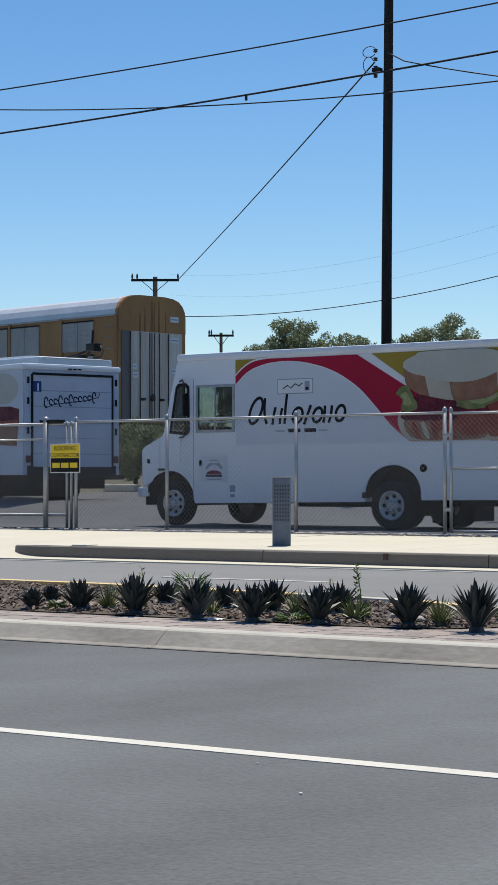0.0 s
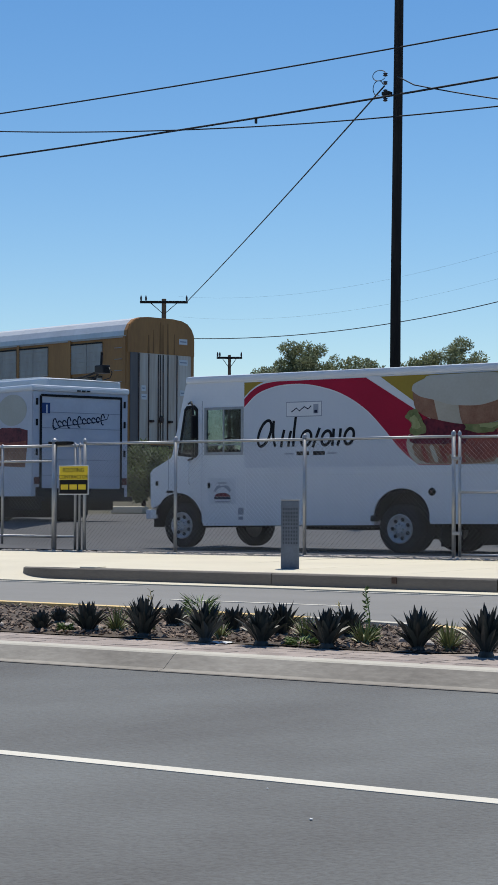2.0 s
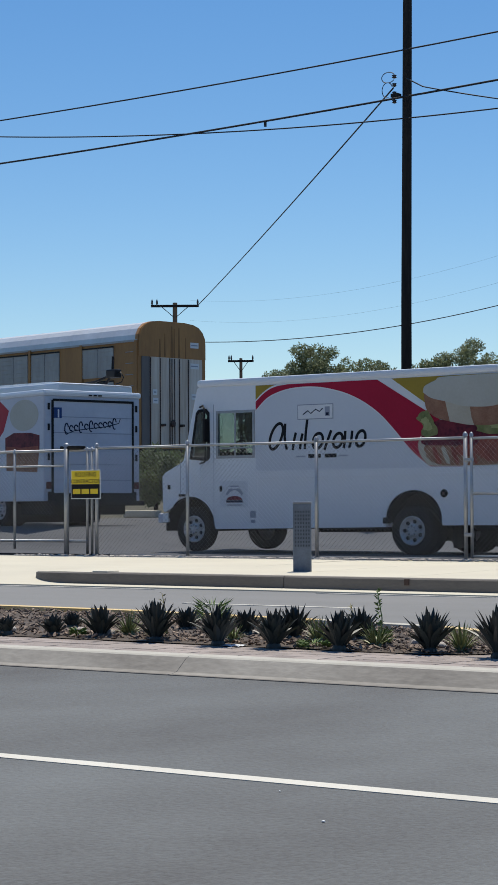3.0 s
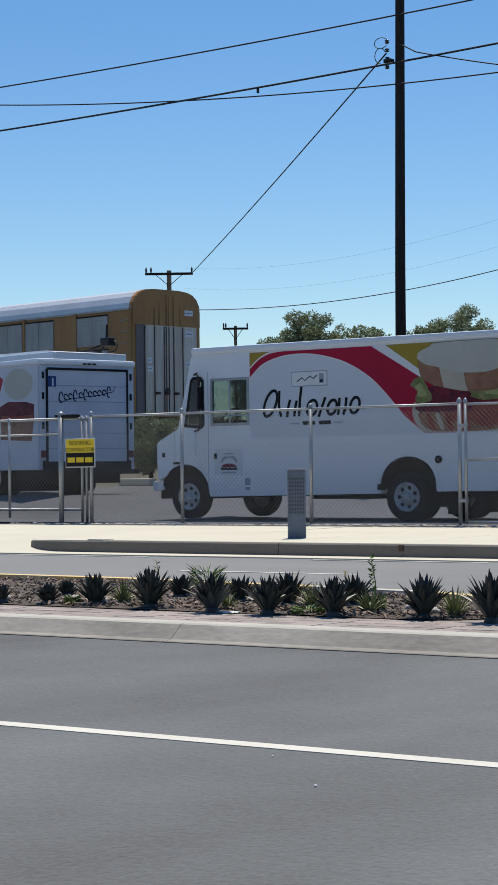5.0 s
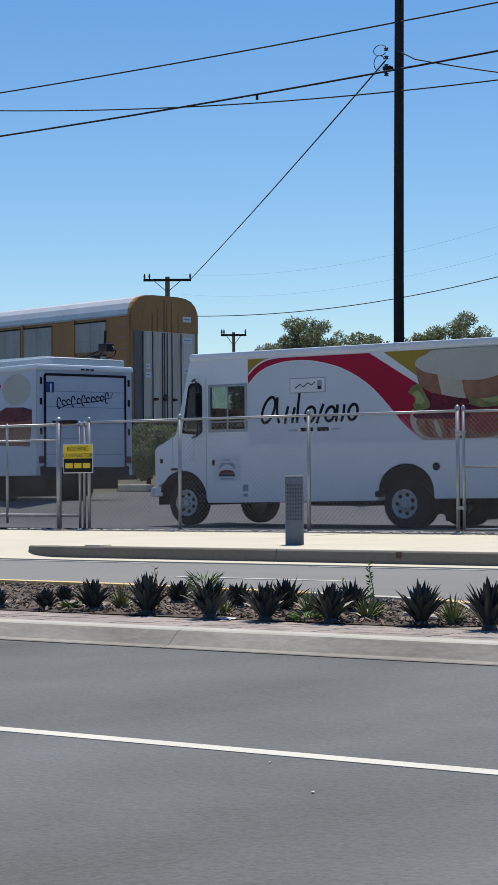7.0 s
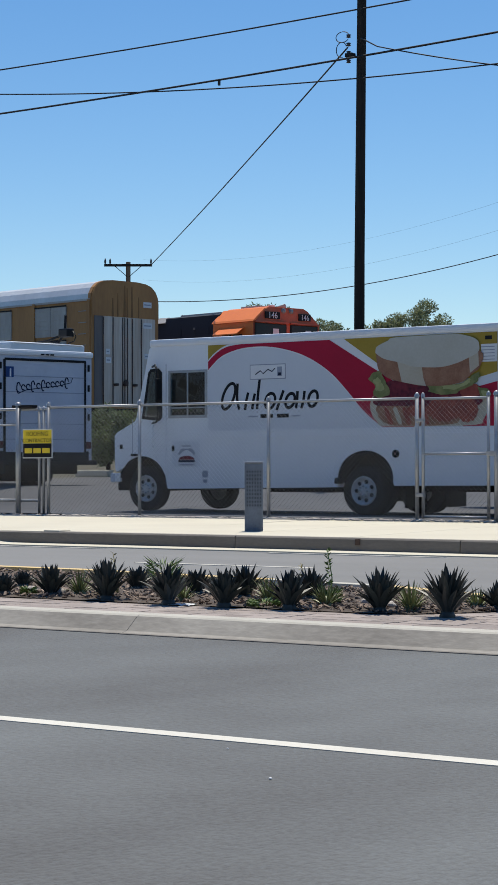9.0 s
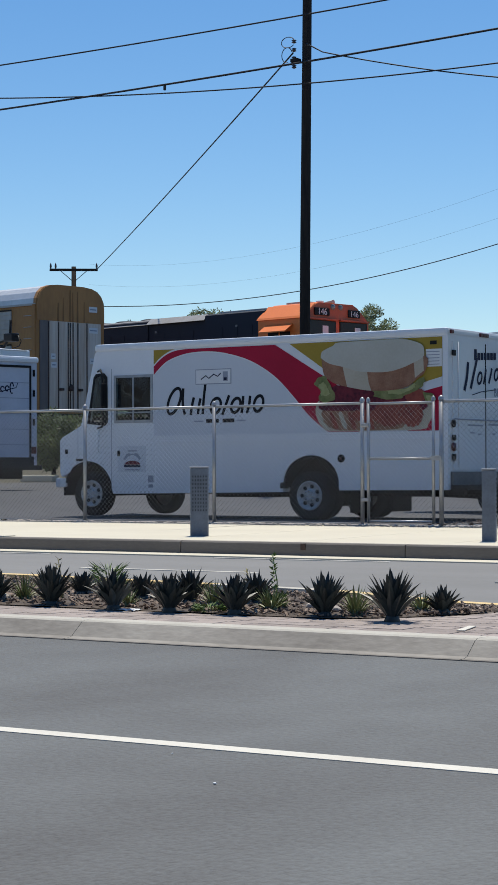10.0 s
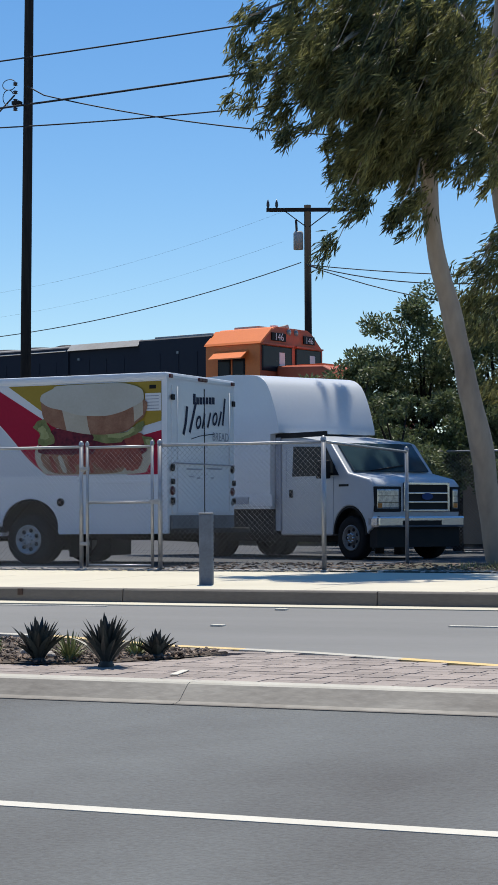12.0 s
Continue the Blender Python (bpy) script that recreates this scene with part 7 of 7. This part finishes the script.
bx_ = np.stack([rng.uniform(-12.5, -5, n), rng.uniform(24.7, 28, n), np.full(n, 0.03)], 1)
ex_ = bx_ + np.stack([rng.normal(0, 0.08, n), rng.normal(0, 0.08, n), rng.uniform(0.0, 0.02, n)], 1)
tagged(blades("leaf_litter", bx_, ex_, 0.03, MULCH), "fallen dry eucalyptus leaves on dirt", "leaf litter", kind="stuff")


# ---- pavers of the median ----
def paver_mesh(w, d):
    bm = bmesh.new()
    box(bm, 0.002, w - 0.002, 0.002, d - 0.002, -0.05, 0.0)
    top = [v for v in bm.verts if v.co.z > -0.01]
    for v in top:
        v.co.x += 0.003 if v.co.x < w / 2 else -0.003
        v.co.y += 0.003 if v.co.y < d / 2 else -0.003
    return mesh_of("paver", bm, PAVER)


PW, PD = 0.225, 0.19
pm = paver_mesh(PW, PD)
random.seed(9)
rest = bmesh.new()
count = 0
y = 11.18
row = 0
while y < 15:
    x = -18 + 0.03 * (row % 3)
    while x < 2:
        cx, cy = x + PW / 2, y + PD / 2
        inside_bed = cx < -5.86 and bed_near_y(min(cx, -5.86)) + 0.10 < cy < bed_far_y(cx) + 0.06
        if cy < far_kerb_y(cx) - 0.24 and not inside_bed and y + PD < far_kerb_y(cx) - 0.1:
            dz = KZ + 0.004 + random.uniform(-0.0015, 0.0015)
            if -6.4 < cx < -2.7 and count < 300:
                ob = new("paver", pm)
                ob.parent = median
                ob.location = (x, y, dz)
                count += 1
            else:
                box(rest, x + 0.003, x + PW - 0.003, y + 0.003, y + PD - 0.003, KZ - 0.03, dz)
        x += PW
    y += PD
    row += 1
tagged(part("pavers_beyond", rest, PAVER, median), kind="stuff")


# ---- what moves ----
def motions():
    def at(s):
        return pose(LOCO.x + HX * s, LOCO.y + HY * s, RAIL_TOP, rz=HEAD)
    walk(loco, [(0.0, at(-58.9)), (3.0, at(-44.2)), (6.0, at(-29.5)), (8.0, at(-19.7)), (9.0, at(-14.75)), (9.5, at(-12.15)), (10.0, at(-9.55)), (10.5, at(-7.02)),
                (11.0, at(-4.58)), (11.5, at(-2.02)), (12.0, at(0.57))])


motions()
